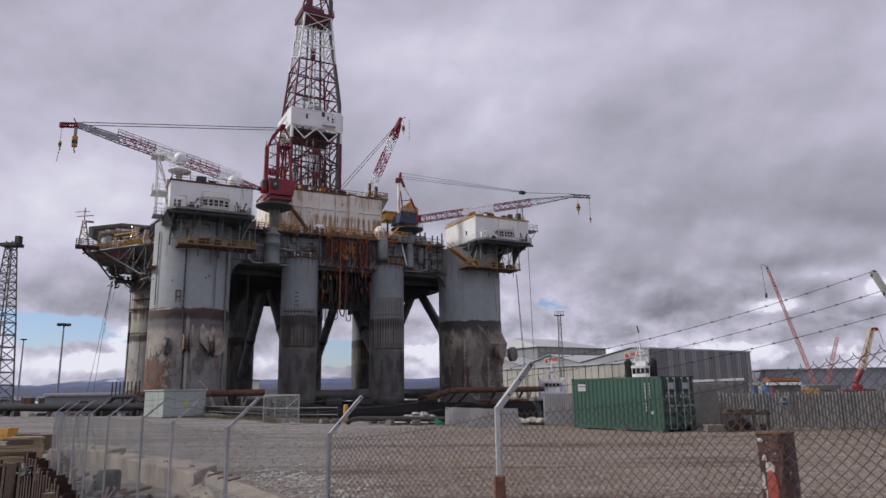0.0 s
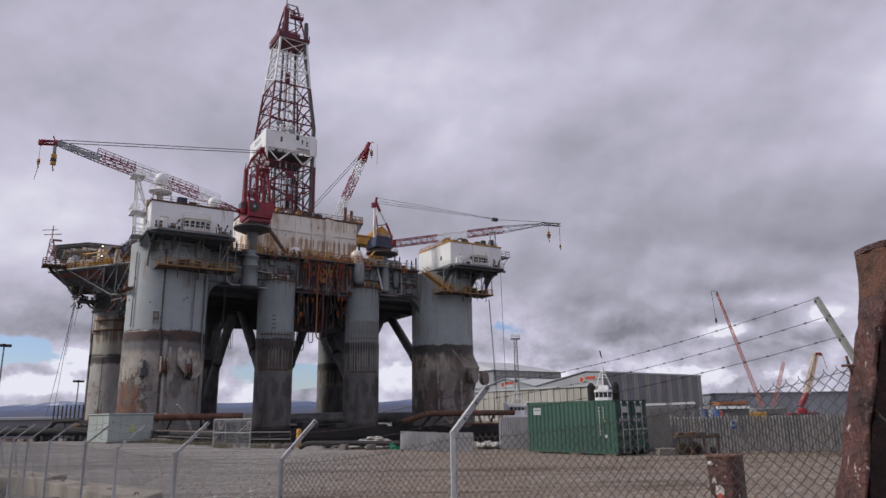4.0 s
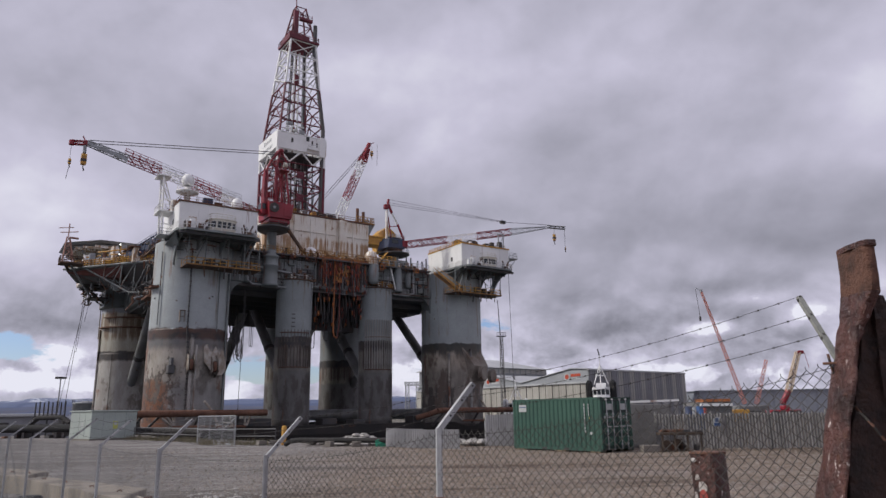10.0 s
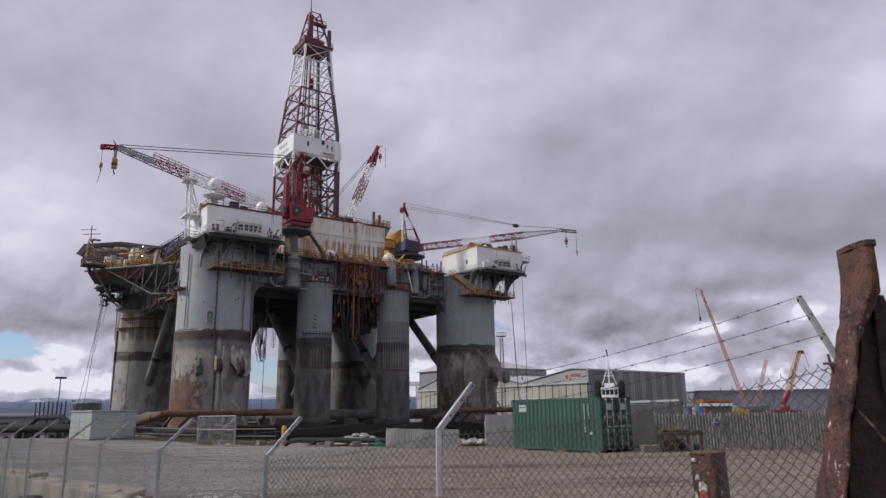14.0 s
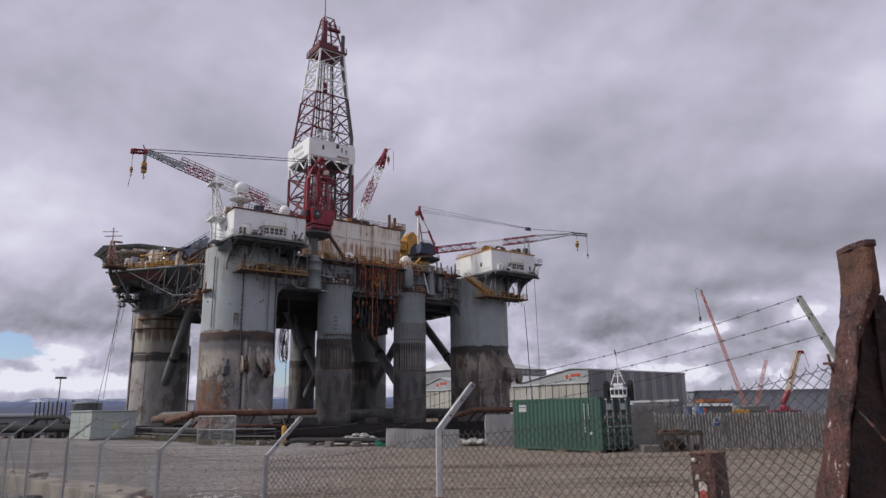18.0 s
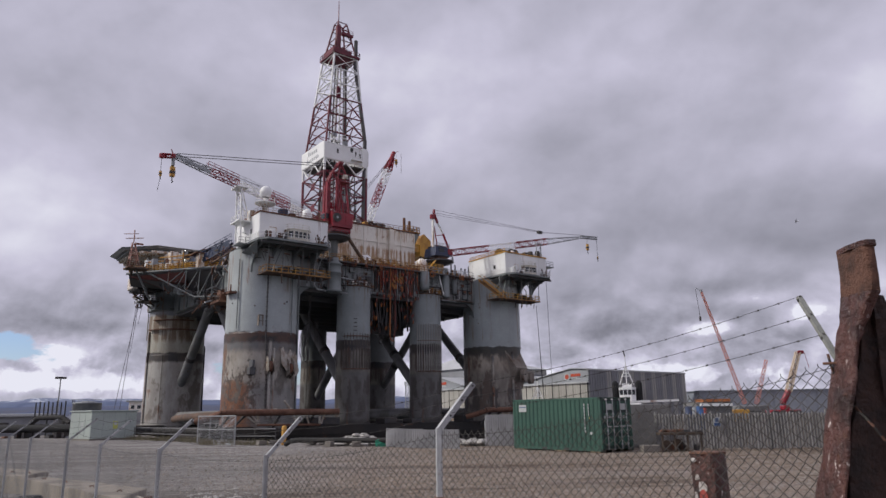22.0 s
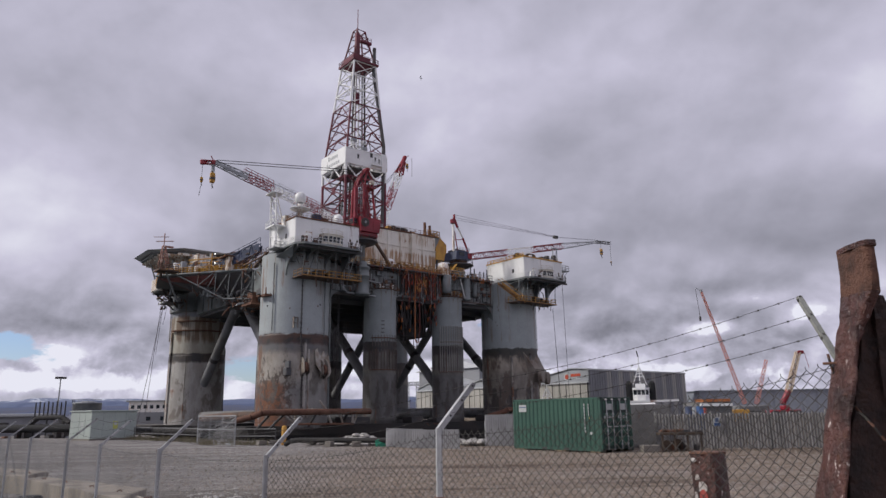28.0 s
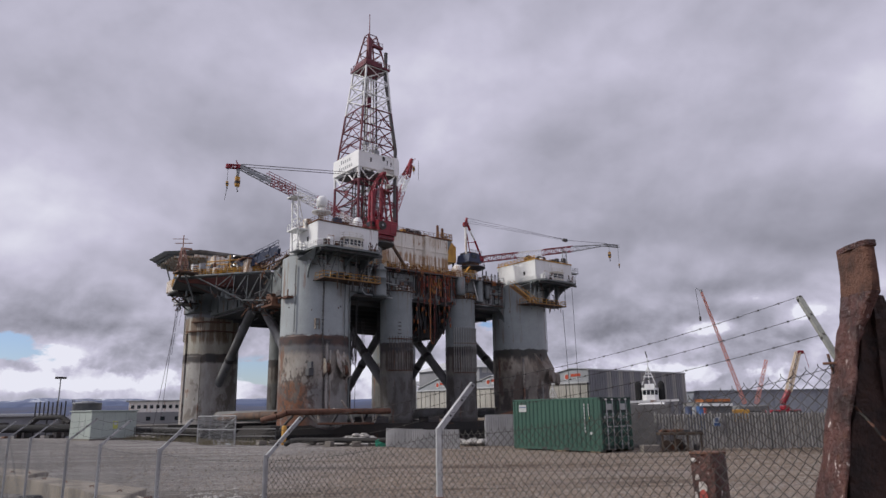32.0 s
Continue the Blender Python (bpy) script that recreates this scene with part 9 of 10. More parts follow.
def right_background():
    f = thing("far_warehouse", (94, 262, 0), 0, "long low grey warehouse far behind the yard", "warehouse")
    part("wall", G().box(0, 0, 0, 75, 30, 8.3), M["farclad"], f)
    part("roof", G().box(-0.5, -0.5, 8.3, 75.5, 30, 8.7), M["farclad"], f)
    for i in range(14):
        part("wall_panel", G().box(1 + i * 5.3, -0.15, 0.5, 5.6 + i * 5.3, 0, 7.9), M["farclad"], f)
    h = thing("low_store", (27, 80, 0), -4, "low store with an orange roof edge and stacked goods", "store")
    part("wall", G().box(1.3, 0, 0, 5.1, 6, 2.76), M["palis"], h)
    part("roof", G().box(1.9, -0.3, 2.78, 4.9, 3, 3.08), M["orange"], h)
    part("roof", G().box(1.6, -0.6, 2.3, 5.0, 6, 2.6), M["white"], h)
    for x, y, c, s in ((23.9, 70, "blue", 1.4), (24.5, 70.9, "sign", 1.2), (25.0, 70, "signblue", 1.4), (25.6, 70.9, "redpaint", 1.0)):
        b = thing("stacked_drum", (x, y, 0), 0, "painted drum stacked in the yard", "drum", "drums in the yard")
        part("shell", G().lathe(0, 0, [(0.34, 0), (0.34, 0.7), (0.37, 0.74), (0.34, 0.78), (0.34, 1.7 + 0.4 * s), (0.02, 1.72 + 0.4 * s)], 14), M[c], b)
    y = thing("yellow_skip", (44.4, 110, 0), 0, "yellow steel skip standing in the yard", "skip")
    part("tub", G().box(0, 0, 0, 2.6, 2, 1.85, 0.1), M["yellow"], y)
    # lattice-boom crawler crane
    c = thing("crawler_crane", (63, 150, 0), 0, "red lattice-boom crawler crane", "crane")
    part("track", G().box(-3.4, -2.8, 0, 3.6, -1.8, 1.1, 0.4), M["dark"], c)
    part("track", G().box(-3.4, 1.8, 0, 3.6, 2.8, 1.1, 0.4), M["dark"], c)
    part("house", G().box(-2, -1.8, 1.2, 3.0, 1.8, 2.6, 0.2), M["brace"], c)
    # boom red made paler to stand for haze at this distance
    redm = mat("haze_pale_red_boom", (0.58, 0.24, 0.20), (0.48, 0.19, 0.155), 0.6, scale=0.8, bump=0)
    bm_ = part("boom", G().truss((0.2, 0, 3.0), (-6.6, 0, 27.0), 0.62, 0.62, 26, 0.055, (0, 1, 0), 0.32, 0.32), redm, c, "red lattice boom in a haze-paled colour")
    part("boom_head", G().box(-6.9, -0.2, 26.8, -6.4, 0.2, 27.5, 0.1).tube((-6.7, 0, 27.3), (-7.7, 0, 27.8), 0.06, 5), M["steelgrey"], bm_)
    part("hoist_line", G().tube((-7.8, 0, 27.6), (-7.4, 0, 21.5), 0.05, 4), M["dark"], bm_)
    part("hook_block", G().box(-7.6, -0.2, 20.6, -7.2, 0.2, 21.6, 0.1), M["dark"], bm_)
    c = thing("second_crane", (75, 170, 0), 0, "smaller red lattice-boom crane", "crane")
    part("house", G().box(-1.8, -1.6, 0.0, 1.8, 1.6, 2.8, 0.2), M["brace"], c)
    part("boom", G().truss((-0.6, 0, 3), (3.0, 0, 13.4), 0.8, 0.8, 12, 0.05, (0, 1, 0), 0.5, 0.5), redm, c)
    c = thing("mobile_crane", (71.5, 150, 0), 0, "red and cream telescopic mobile crane", "crane")
    part("carrier", G().box(-3.6, -1.4, 0.9, 2.8, 1.4, 1.6, 0.15), M["redcab"], c)
    part("cab", G().box(-0.7, -1.0, 1.6, 0.7, 1.0, 2.5, 0.2), M["redcab"], c)
    for x in (-2.9, -1.2, 0.6, 2.1):
        w = G()
        disc(w, x, -1.5, 0.75, 0.75, 0.5, (0, 1, 0), 14)
        part("wheel", w, M["dark"], c)
    part("boom_root", G().tube((-0.4, 0, 2.8), (1.3, 0, 5.6), 0.6, 8), M["redcab"], c)
    part("boom", G().truss((1.2, 0, 5.4), (4.3, 0, 13.6), 0.95, 0.95, 9, 0.14, (0, 1, 0), 0.75, 0.75), M["boomcream"], c, "cream telescopic boom")
    part("boom_head", G().box(4.2, -0.4, 13.2, 5.4, 0.4, 13.9, 0.1).tube((5.6, 0, 13.6), (6.2, 0, 10.4), 0.05, 4), M["redcab"], c)
    q = thing("pipe_gantry", (-14.6, 318, 0), 0, "pale lattice pipe gantry on the far quay", "gantry")
    part("tower", G().truss((-2.4, 0, 0), (-2.4, 0, 15.5), 1.6, 1.6, 7, 0.16, (1, 0, 0)), M["roof"], q)
    part("tower", G().truss((2.4, 0, 0), (2.4, 0, 15.5), 1.6, 1.6, 7, 0.16, (1, 0, 0)), M["roof"], q)
    part("beam", G().truss((-3.6, 0, 15), (3.8, 0, 15), 1.4, 1.4, 5, 0.16), M["roof"], q)
    # lattice floodlight mast beside the shed
    m = thing("floodlight_mast", (18.2, 222, 0), 0, "slim lattice floodlight mast", "mast")
    part("tower", G().truss((0, 0, 0), (0, 0, 25.6), 1.5, 1.5, 18, 0.09, (1, 0, 0), 0.9, 0.9), M["brace"], m)
    part("lamp_rack", G().box(-1.5, -0.6, 25.4, 1.5, 0.6, 25.7).rail([(-1.4, -0.5, 25.7), (1.4, -0.5, 25.7)], 1.0, 0.9, 0.06), M["dark"], m)


right_background()


def left_background():
    def lamp_mast(x, y, h, s=1.0):
        m = thing("lamp_mast", (x, y, 0 if y < 200 else -0.6), 0, "tall grey lamp mast with a ring of floodlights", "lamp mast", "lamp masts")
        part("pole", G().tube((0, 0, 0), (0, 0, h), 0.4, 10, 0.22), M["steelgrey"], m)
        for a in range(0, 360, 60):
            part("floodlight", G().box(-0.8 * s, -0.5 * s, -0.5 * s, 0.8 * s, 0.5 * s, 0.3 * s, 0.08), M["dark"], m).matrix_basis = Matrix.Translation((1.5 * s * math.cos(radians(a)), 1.5 * s * math.sin(radians(a)), h + 0.2)) @ Matrix.Rotation(radians(a), 4, "Z")
        part("head_ring", G().lathe(0, 0, [(0.3, h - 0.2), (1.6 * s, h), (1.6 * s, h + 0.15), (0.2, h + 0.5)], 14, False), M["dark"], m)

    lamp_mast(-145.6, 220, 26.6, 0.95)
    lamp_mast(-181, 250, 24.6, 0.5)
    lamp_mast(-163.9, 300, 19.4)
    t = thing("lattice_tower", (-92.5, 121.5, 0), 0, "tall dark lattice floodlight tower", "tower")
    part("tower", G().truss((0, 0, 0), (0, 0, 16), 4.4, 4.4, 7, 0.17, (1, 0, 0), 3.0, 3.0), M["brace"], t)
    part("tower", G().truss((0, 0, 16), (0, 0, 31.4), 3.0, 3.0, 10, 0.14, (1, 0, 0), 1.2, 1.2), M["brace"], t)
    part("lamp_rack", G().box(-1.7, -1.2, 30.4, 1.7, 1.2, 31.0).box(0.9, -0.5, 31.0, 1.8, 0.5, 32.4), M["dark"], t)
    k = thing("storage_tank", (-113.6, 225, -0.6), 0, "pale round storage tank", "tank")
    part("shell", G().lathe(0, 0, [(4.2, 0), (4.2, 7.0), (4.4, 7.05), (4.4, 7.3), (0.1, 8.0)], 28), M["steelgrey"], k)
    part("stair", G().rail([(4.35 * math.cos(radians(a)), 4.35 * math.sin(radians(a)), 7.3) for a in range(180, 361, 20)], 1.0, 1.5, 0.05), M["brace"], k)
    b = thing("harbour_office", (-117.5, 262, -0.6), 3, "low grey and white two-storey harbour building", "building")
    part("wall", G().box(0, 0, 0, 22, 9, 4.4), M["greyclad"], b)
    part("wall", G().box(0.5, 0.3, 4.4, 21.5, 9, 8.2), M["whiterust"], b, "white upper storey")
    part("roof", G().box(-0.4, -0.5, 8.2, 22.4, 9.4, 8.75, 0.1), M["steelgrey"], b)
    for i in range(9):
        part("window", G().box(1.3 + i * 2.3, 0.2, 5.7, 2.5 + i * 2.3, 0.3, 7.0), M["glass"], b)
    for i in range(4):
        part("window", G().box(2.0 + i * 5.2, -0.1, 1.4, 3.6 + i * 5.2, 0, 2.8), M["glass"], b)
    # dark stores and plant along the edge of the distant quay
    rr = random.Random(41)
    x = -176.0
    while x < -101:
        w, d, hh = rr.uniform(1.5, 6.5), rr.uniform(1.5, 3), rr.uniform(1.2, 3.4)
        q = thing("quay_store", (x, 221 + rr.uniform(0, 3), -0.6), rr.uniform(-6, 6), "dark store box on the distant quay", "store", "stores on the distant quay")
        m = M[rr.choice(("dark", "brace", "under", "rust", "greyclad", "dark"))]
        part("body", G().box(0, 0, 0, w, d, hh, 0.08), m, q)
        part("lid", G().box(-0.1, -0.1, hh, w + 0.1, d + 0.1, hh + 0.16, 0.04), M["dark"], q)
        part("upright", G().tube((w * 0.3, -0.15, 0), (w * 0.3, -0.15, hh + rr.uniform(0.2, 1.4)), 0.09, 5).tube((w * 0.8, -0.15, 0), (w * 0.8, -0.15, hh + 0.2), 0.09, 5), M["brace"], q)
        x += w + rr.choice((0.4, 1.0, 2.5, 5.0))
    l = thing("low_shed", (-58.5, 86.5, 0), 12, "low grey metal shed on the quay", "shed")
    part("wall", G().box(0, 0, 0, 8.5, 5, 2.3), M["greyclad"], l)
    part("roof", G().box(-0.4, -0.5, 2.3, 8.9, 5.4, 2.65, 0.05), M["roof"], l)
    part("window", G().box(3.6, -0.05, 0.9, 5.0, 0, 1.6), M["dark"], l)
    # long black hose pipe on trestles, and a rack of uprights
    h = thing("dredge_pipe", (0, 0, 0), 0, "long black pipe on timber trestles by the quay edge", "pipe")
    part("pipe_run", G().path([(-90, 93, 1.0), (-62, 82, 1.0), (-45, 76.5, 1.0), (-38.5, 74.6, 1.0)], 0.44, 14), M["soot"], h)
    for x, y in ((-80, 89), (-70, 85), (-60, 81.3), (-52, 78.7), (-45, 76.5), (-40, 75)):
        part("trestle", G().box(x - 0.5, y - 1.0, 0, x - 0.25, y + 1.0, 0.6).box(x + 0.25, y - 1.0, 0, x + 0.5, y + 1.0, 0.6), M["dark"], h)
    part("pipe_run", G().path([(-30.5, 71, 0.75), (-21.5, 62.6, 0.75)], 0.3, 12), M["pipe"], h)
    rr = random.Random(17)
    for i in range(16):
        x = -66 + i * 1.75 + rr.uniform(-0.5, 0.5)
        y = 83.4 - (x + 66) * 0.33 + rr.uniform(-1.6, 0.4)
        q = thing("quay_scrap", (x, y, 0), rr.uniform(0, 90), "lump of scrap lying under the black pipe", "scrap", "scrap under the pipe")
        w = rr.uniform(0.25, 0.7)
        part("lump", rough_pile([(0, -w, w, -0.25, 0.25), (rr.uniform(0.2, 0.6), -w * 0.7, w * 0.8, -0.2, 0.2)], 3, i, 0.07), M[rr.choice(("dark", "dark", "rust", "white", "steelgrey"))], q)
    r = thing("stake_rack", (-44.5, 76.4, 0), -16, "dark steel rack with upright stakes", "rack")
    part("cradle", G().path([(0, 0, 1.5), (1.0, 0, 2.1), (4.2, 0, 2.1), (5.2, 0, 1.5)], 0.28, 8), M["pipe"], r)
    for i in range(8):
        part("stake", G().box(0.5 + i * 0.56, -0.1, 0 if i in (0, 3, 7) else 2.0, 0.60 + i * 0.56, 0.0, 3.7 + 0.1 * (i % 2)), M["pipe"], r)
    # hoops and handrails by the quay edge
    g = thing("mesh_gate_panel", (-18.5, 53.4, 0), -38, "galvanised mesh gate panel standing at the quay edge", "gate")
    part("frame", G().path([(0, 0, 0.05), (0, 0, 2.0), (4.6, 0, 2.0), (4.6, 0, 0.05), (0, 0, 0.05)], 0.045, 8).tube((1.53, 0, 0.05), (1.53, 0, 2), 0.03, 6).tube((3.06, 0, 0.05), (3.06, 0, 2), 0.03, 6).tube((0, 0, 1.05), (4.6, 0, 1.05), 0.03, 6), M["steelgrey"], g)
    part("brace_bar", G().tube((3.06, 0, 1.05), (4.6, 0, 1.9), 0.025, 6), M["galv"], g)
    for x0 in (0.0, 1.53, 3.06):
        part("wire_fill", chain_link(G(), (x0, 0), (x0 + 1.53, 0), 0.06, 0.06, 1.98, 1.98, 0, 0.16, 0.008, 5), M["galv"], g)
    for (x0, y0), (x1, y1) in (((-29.8, 68.5), (-19.4, 56.6)), ((-15.6, 52.8), (-12.2, 51.4))):
        q = thing("quay_handrail", (0, 0, 0), 0, "galvanised handrail along the quay edge", "handrail", "quay handrails")
        d = Vector((x1 - x0, y1 - y0, 0))
        n = max(2, round(d.length / 1.6))
        for i in range(n + 1):
            part("stanchion", G().tube((x0 + d.x * i / n, y0 + d.y * i / n, 0), (x0 + d.x * i / n, y0 + d.y * i / n, 1.05), 0.035, 6), M["dark"], q)
        for z in (0.55, 1.05):
            part("rail", G().tube((x0, y0, z), (x1, y1, z), 0.035, 6), M["brace"], q)
    y = thing("yellow_bollard", (-11.2, 49.6, 0), 0, "yellow-topped mooring bollard post", "bollard")
    part("post", G().lathe(0, 0, [(0.17, 0), (0.17, 1.2), (0.14, 1.28), (0.02, 1.3)], 14), M["yellow"], y)
    p = thing("black_drain_pipe", (0, 0, 0), 0, "black plastic pipe lying on the gravel", "pipe")
    part("pipe_run", G().path([(-10.6, 47.6, 0.12), (-10.2, 47.2, 0.34), (-9.6, 47.0, 0.4), (-3.6, 44.9, 0.38), (-2.6, 43.4, 0.3)], 0.16, 10), M["pipe"], p)
    t = thing("green_sheet", (-4.1, 45.1, 0), 10, "crumpled green plastic sheet on the rubble", "sheet")
    part("fold", rough_pile([(0.0, -0.3, 0.36, -0.2, 0.25), (0.36, -0.32, 0.26, -0.15, 0.25), (0.46, -0.12, 0.3, -0.12, 0.2)], 4, 4, 0.08), M["green"], t)
    heap = thing("rubble_heap", (0, 0, 0), 0, "heap of pale broken stone and debris at the quay edge", "rubble")
    stones = [mesh_of("stone", lump(k, 0.3), M["stone"]) for k in range(6)]
    for i in range(280):
        f = rnd.random()
        x, yy = (-9.5 + 6.8 * f, 48.6 - 2.2 * f + rnd.uniform(-0.8, 1.0)) if i < 90 else (rnd.uniform(0.9, 3.6), rnd.uniform(43.6, 46)) if i < 150 else (rnd.gauss(-5.7, 0.75), rnd.gauss(47.3, 0.35))
        mound = 0.62 * math.exp(-((x + 5.7) / 1.1) ** 2 - ((yy - 47.3) / 0.6) ** 2) if i >= 150 else 0.2
        o = put("stone", rnd.choice(stones), heap, (x, yy, rnd.uniform(0, 1) * mound), rnd.uniform(0, 360))
        s = rnd.uniform(0.5, 1.5)
        o.scale = (s, s, s * 0.8)
    for x, yy in ((-7.4, 45.6), (-5.6, 45.0), (-12.6, 49.0), (-11.8, 49.2)):
        b = thing("debris_block", (x, yy, 0), rnd.uniform(0, 90), "grey lump of broken concrete", "block", "debris blocks")
        part("block", rough_pile([(0, -0.3, 0.3, -0.2, 0.2), (0.35, -0.25, 0.28, -0.2, 0.18)], 3, int(x * 9), 0.05), M["conc"], b)
    # tufts of dry grass
    v, f = [], []
    for i in range(1500):
        t = rnd.random()
        if rnd.random() < 0.6:
            x, yy = -30 + 11 * t + rnd.gauss(0, 0.3), 67.6 - 11 * t + rnd.gauss(0, 0.5)
        else:
            x, yy = -18.2 + 6 * t, 52.9 - 3.0 * t + rnd.gauss(0, 0.4)
        a, h, w = rnd.uniform(0, 6.28), rnd.uniform(0.15, 0.55), 0.02
        k = len(v)
        v += [(x - w, yy, 0), (x + w, yy, 0), (x + 0.2 * math.cos(a), yy + 0.2 * math.sin(a), h)]
        f.append((k, k + 1, k + 2))
    tagged(part("grass", G().add(v, f), M["grass"]), "dry yellow grass tufts", "grass", kind="stuff")


left_background()


# ---- near left: concrete blocks, sheet-pile edge and debris ----
def near_left():
    # two broad concrete blocks at the edge of the yard, worn, with a hollowed end
    for k, (cs, h) in enumerate((([(-7.36, 16.6), (-7.75, 18.85), (-13.0, 23.35), (-13.1, 22.5)], 0.2), ([(-13.5, 23.3), (-13.8, 25.1), (-18.2, 28.4), (-16.6, 24.9)], 0.22))):
        c = thing("concrete_barrier", (*cs[0], -0.36), 0, "broad weathered concrete barrier block behind the fence", "concrete block", "concrete barrier blocks")
        m = Vector((sum(x for x, _ in cs) / 4, sum(y for _, y in cs) / 4))
        vs, n = [], 0
        for z, q in ((0, 1.02), (h + 0.28, 1.0), (h + 0.34, 0.99), (h + 0.36, 0.972)):
            ring = []
            for e, (a, b) in enumerate(zip(cs, cs[1:] + cs[:1])):
                for t in range(8):
                    p = m + (Vector(a).lerp(Vector(b), t / 8) - m) * q
                    w = 0.035 * noise.noise((p.x * 2.3, p.y * 2.3, z * 4 + k)) + 0.012 * noise.noise((p.x * 9, p.y * 9, z * 9 + k))
                    if e == 0:  # the end is scooped out
                        p = p + (m - p).normalized() * 0.16 * math.sin(math.pi * t / 8)
                    ring.append((p.x + w - cs[0][0], p.y + w - cs[0][1], z + (0.5 * w if z else 0)))
            vs += ring
            n = len(ring)
        fs = [(r * n + t, r * n + (t + 1) % n, (r + 1) * n + (t + 1) % n, (r + 1) * n + t) for r in range(3) for t in range(n)]
        part("block", G().add(vs, fs + [tuple(range(3 * n, 4 * n))]), M["block"], c)
        for f in (0.12, 0.36, 0.62, 0.86):
            p = Vector(cs[0]).lerp(Vector(cs[3]), f) * 0.6 + Vector(cs[1]).lerp(Vector(cs[2]), f) * 0.4
            x, y = p.x - cs[0][0], p.y - cs[0][1]
            part("lifting_eye", G().path([(x, y, h + 0.33), (x, y, h + 0.40), (x + 0.08, y, h + 0.41), (x + 0.11, y, h + 0.34)], 0.016, 6), M["rust"], c)
    s = thing("tilted_slab", (-7.6, 17.6, -0.34), 0, "tilted broken concrete slab with rebar stubs", "concrete slab")
    top = [(-0.25, 0.75, 0.46), (-0.6, 0.05, 0.26), (1.55, -3.6, 0.16), (3.5, -4.3, 0.44)]
    part("slab", G().add([(x, y, -0.02) for x, y, _ in top] + [(x, y, z - 0.03) for x, y, z in top] + [(x * 0.98 + 0.02, y * 0.98 - 0.02, z) for x, y, z in top], [(0, 3, 2, 1)][::-1] + [(q + r * 4, q + r * 4 + 4, (q + 1) % 4 + r * 4 + 4, (q + 1) % 4 + r * 4) for r in (0, 1) for q in range(4)] + [(8, 9, 10, 11)][::-1]), M["block"], s)
    for x, y in ((0.25, -0.35), (0.75, -0.95), (1.15, -1.5)):
        part("rebar_stub", G().path([(x, y, 0.3), (x + 0.05, y, 0.44), (x + 0.35, y + 0.12, 0.5)], 0.022, 6), M["rust"], s)
    s = thing("low_kerb_slab", (-5.9, 12.7, -0.34), -42, "low worn concrete kerb slab", "concrete slab")
    part("slab", rough_pile([(0, 0, 2.2, -0.2, 0.3), (0.2, 0.05, 2.1, -0.16, 0.26)], 5, 3, 0.03), M["conc"], s)
    # rusty sheet piles with a toothed top edge
    w = thing("sheet_pile_wall", (0, 0, 0), 0, "rusted interlocking sheet-pile quay wall", "quay wall")
    line = [Vector(p) for p in ((-4.9, 8.9), (-6.05, 10.43), (-7.42, 12.28), (-8.94, 14.25), (-11.34, 17.41), (-14.2, 21.03), (-17.03, 24.39), (-20.37, 27.41), (-23.4, 30.1), (-32, 38))]
    k = 0
    for a, b in zip(line, line[1:]):
        n = max(2, int((b - a).length / 0.4))
        for i in range(n):
            p, q = a.lerp(b, i / n), a.lerp(b, (i + 1) / n)
            d = (q - p).normalized()
            o = Vector((-d.y, d.x)) * (0.13 if k % 2 else -0.13)
            t = 0.12 + rnd.uniform(-0.16, 0.12)
            part("sheet_pile", G().wall([(p.x + o.x, p.y + o.y, WATER - 0.3), (q.x + o.x, q.y + o.y, WATER - 0.3), (q.x + o.x, q.y + o.y, t), (p.x + o.x, p.y + o.y, t)], 0.03)
                 .wall([(q.x - o.x, q.y - o.y, WATER - 0.3), (q.x + o.x, q.y + o.y, WATER - 0.3), (q.x + o.x, q.y + o.y, t), (q.x - o.x, q.y - o.y, t)], 0.02), M["sheetpile"], w)
            k += 1
    for i, (x, y, z0, hgt, wd, m) in enumerate(((-13.35, 18.5, -0.9, 0.3, 0.09, "timber"), (-9.3, 14.1, -1.2, 0.12, 0.1, "timber"), (-24.6, 33.6, 0, 0.6, 0.3, "yellow"), (-21.2, 30.2, 0, 0.5, 0.35, "timber"), (-18.6, 27.4, 0, 0.6, 0.4, "timber"))):
        b = thing("timber_fender", (x, y, z0), rnd.uniform(-20, 20), "stained timber fender baulk against the sheet piles", "fender", "timber fenders")
        part("baulk", rough_pile([(0, -wd, wd, -wd, wd), ((hgt - z0) * 0.6, -wd, wd, -wd, wd), (hgt - z0, -wd * 0.9, wd, -wd, wd * 0.9)], 4, i, 0.02), M[m], b)
    b = thing("broken_timber_stack", (-17.0, 24.0, -0.3), 14, "stack of pale splintered timber baulks on the quay edge", "timber")
    rr = random.Random(29)
    for k in range(8):
        z = k * 0.125
        x0, x1 = -0.55 + rr.uniform(-0.15, 0.15), 0.62 + rr.uniform(-0.1, 0.06)
        part("baulk", rough_pile([(z, x0, x1, -0.3, 0.3), (z + 0.06, x0 - 0.04, x1 + 0.03, -0.31, 0.31), (z + 0.115, x0 + 0.05, x1 - 0.04, -0.28, 0.3)], 5, 60 + k, 0.035), M["splinter"] if k % 3 else M["timber"], b)
    part("end_post", rough_pile([(0, 0.45, 0.72, -0.34, -0.1), (0.6, 0.46, 0.72, -0.34, -0.1), (0.98, 0.5, 0.7, -0.32, -0.1)], 5, 71, 0.03), M["splinter"], b)
    heap = thing("scrap_heap", (0, 0, -0.34), 0, "heap of scrap timber, pipe and stone by the sheet piles", "debris")
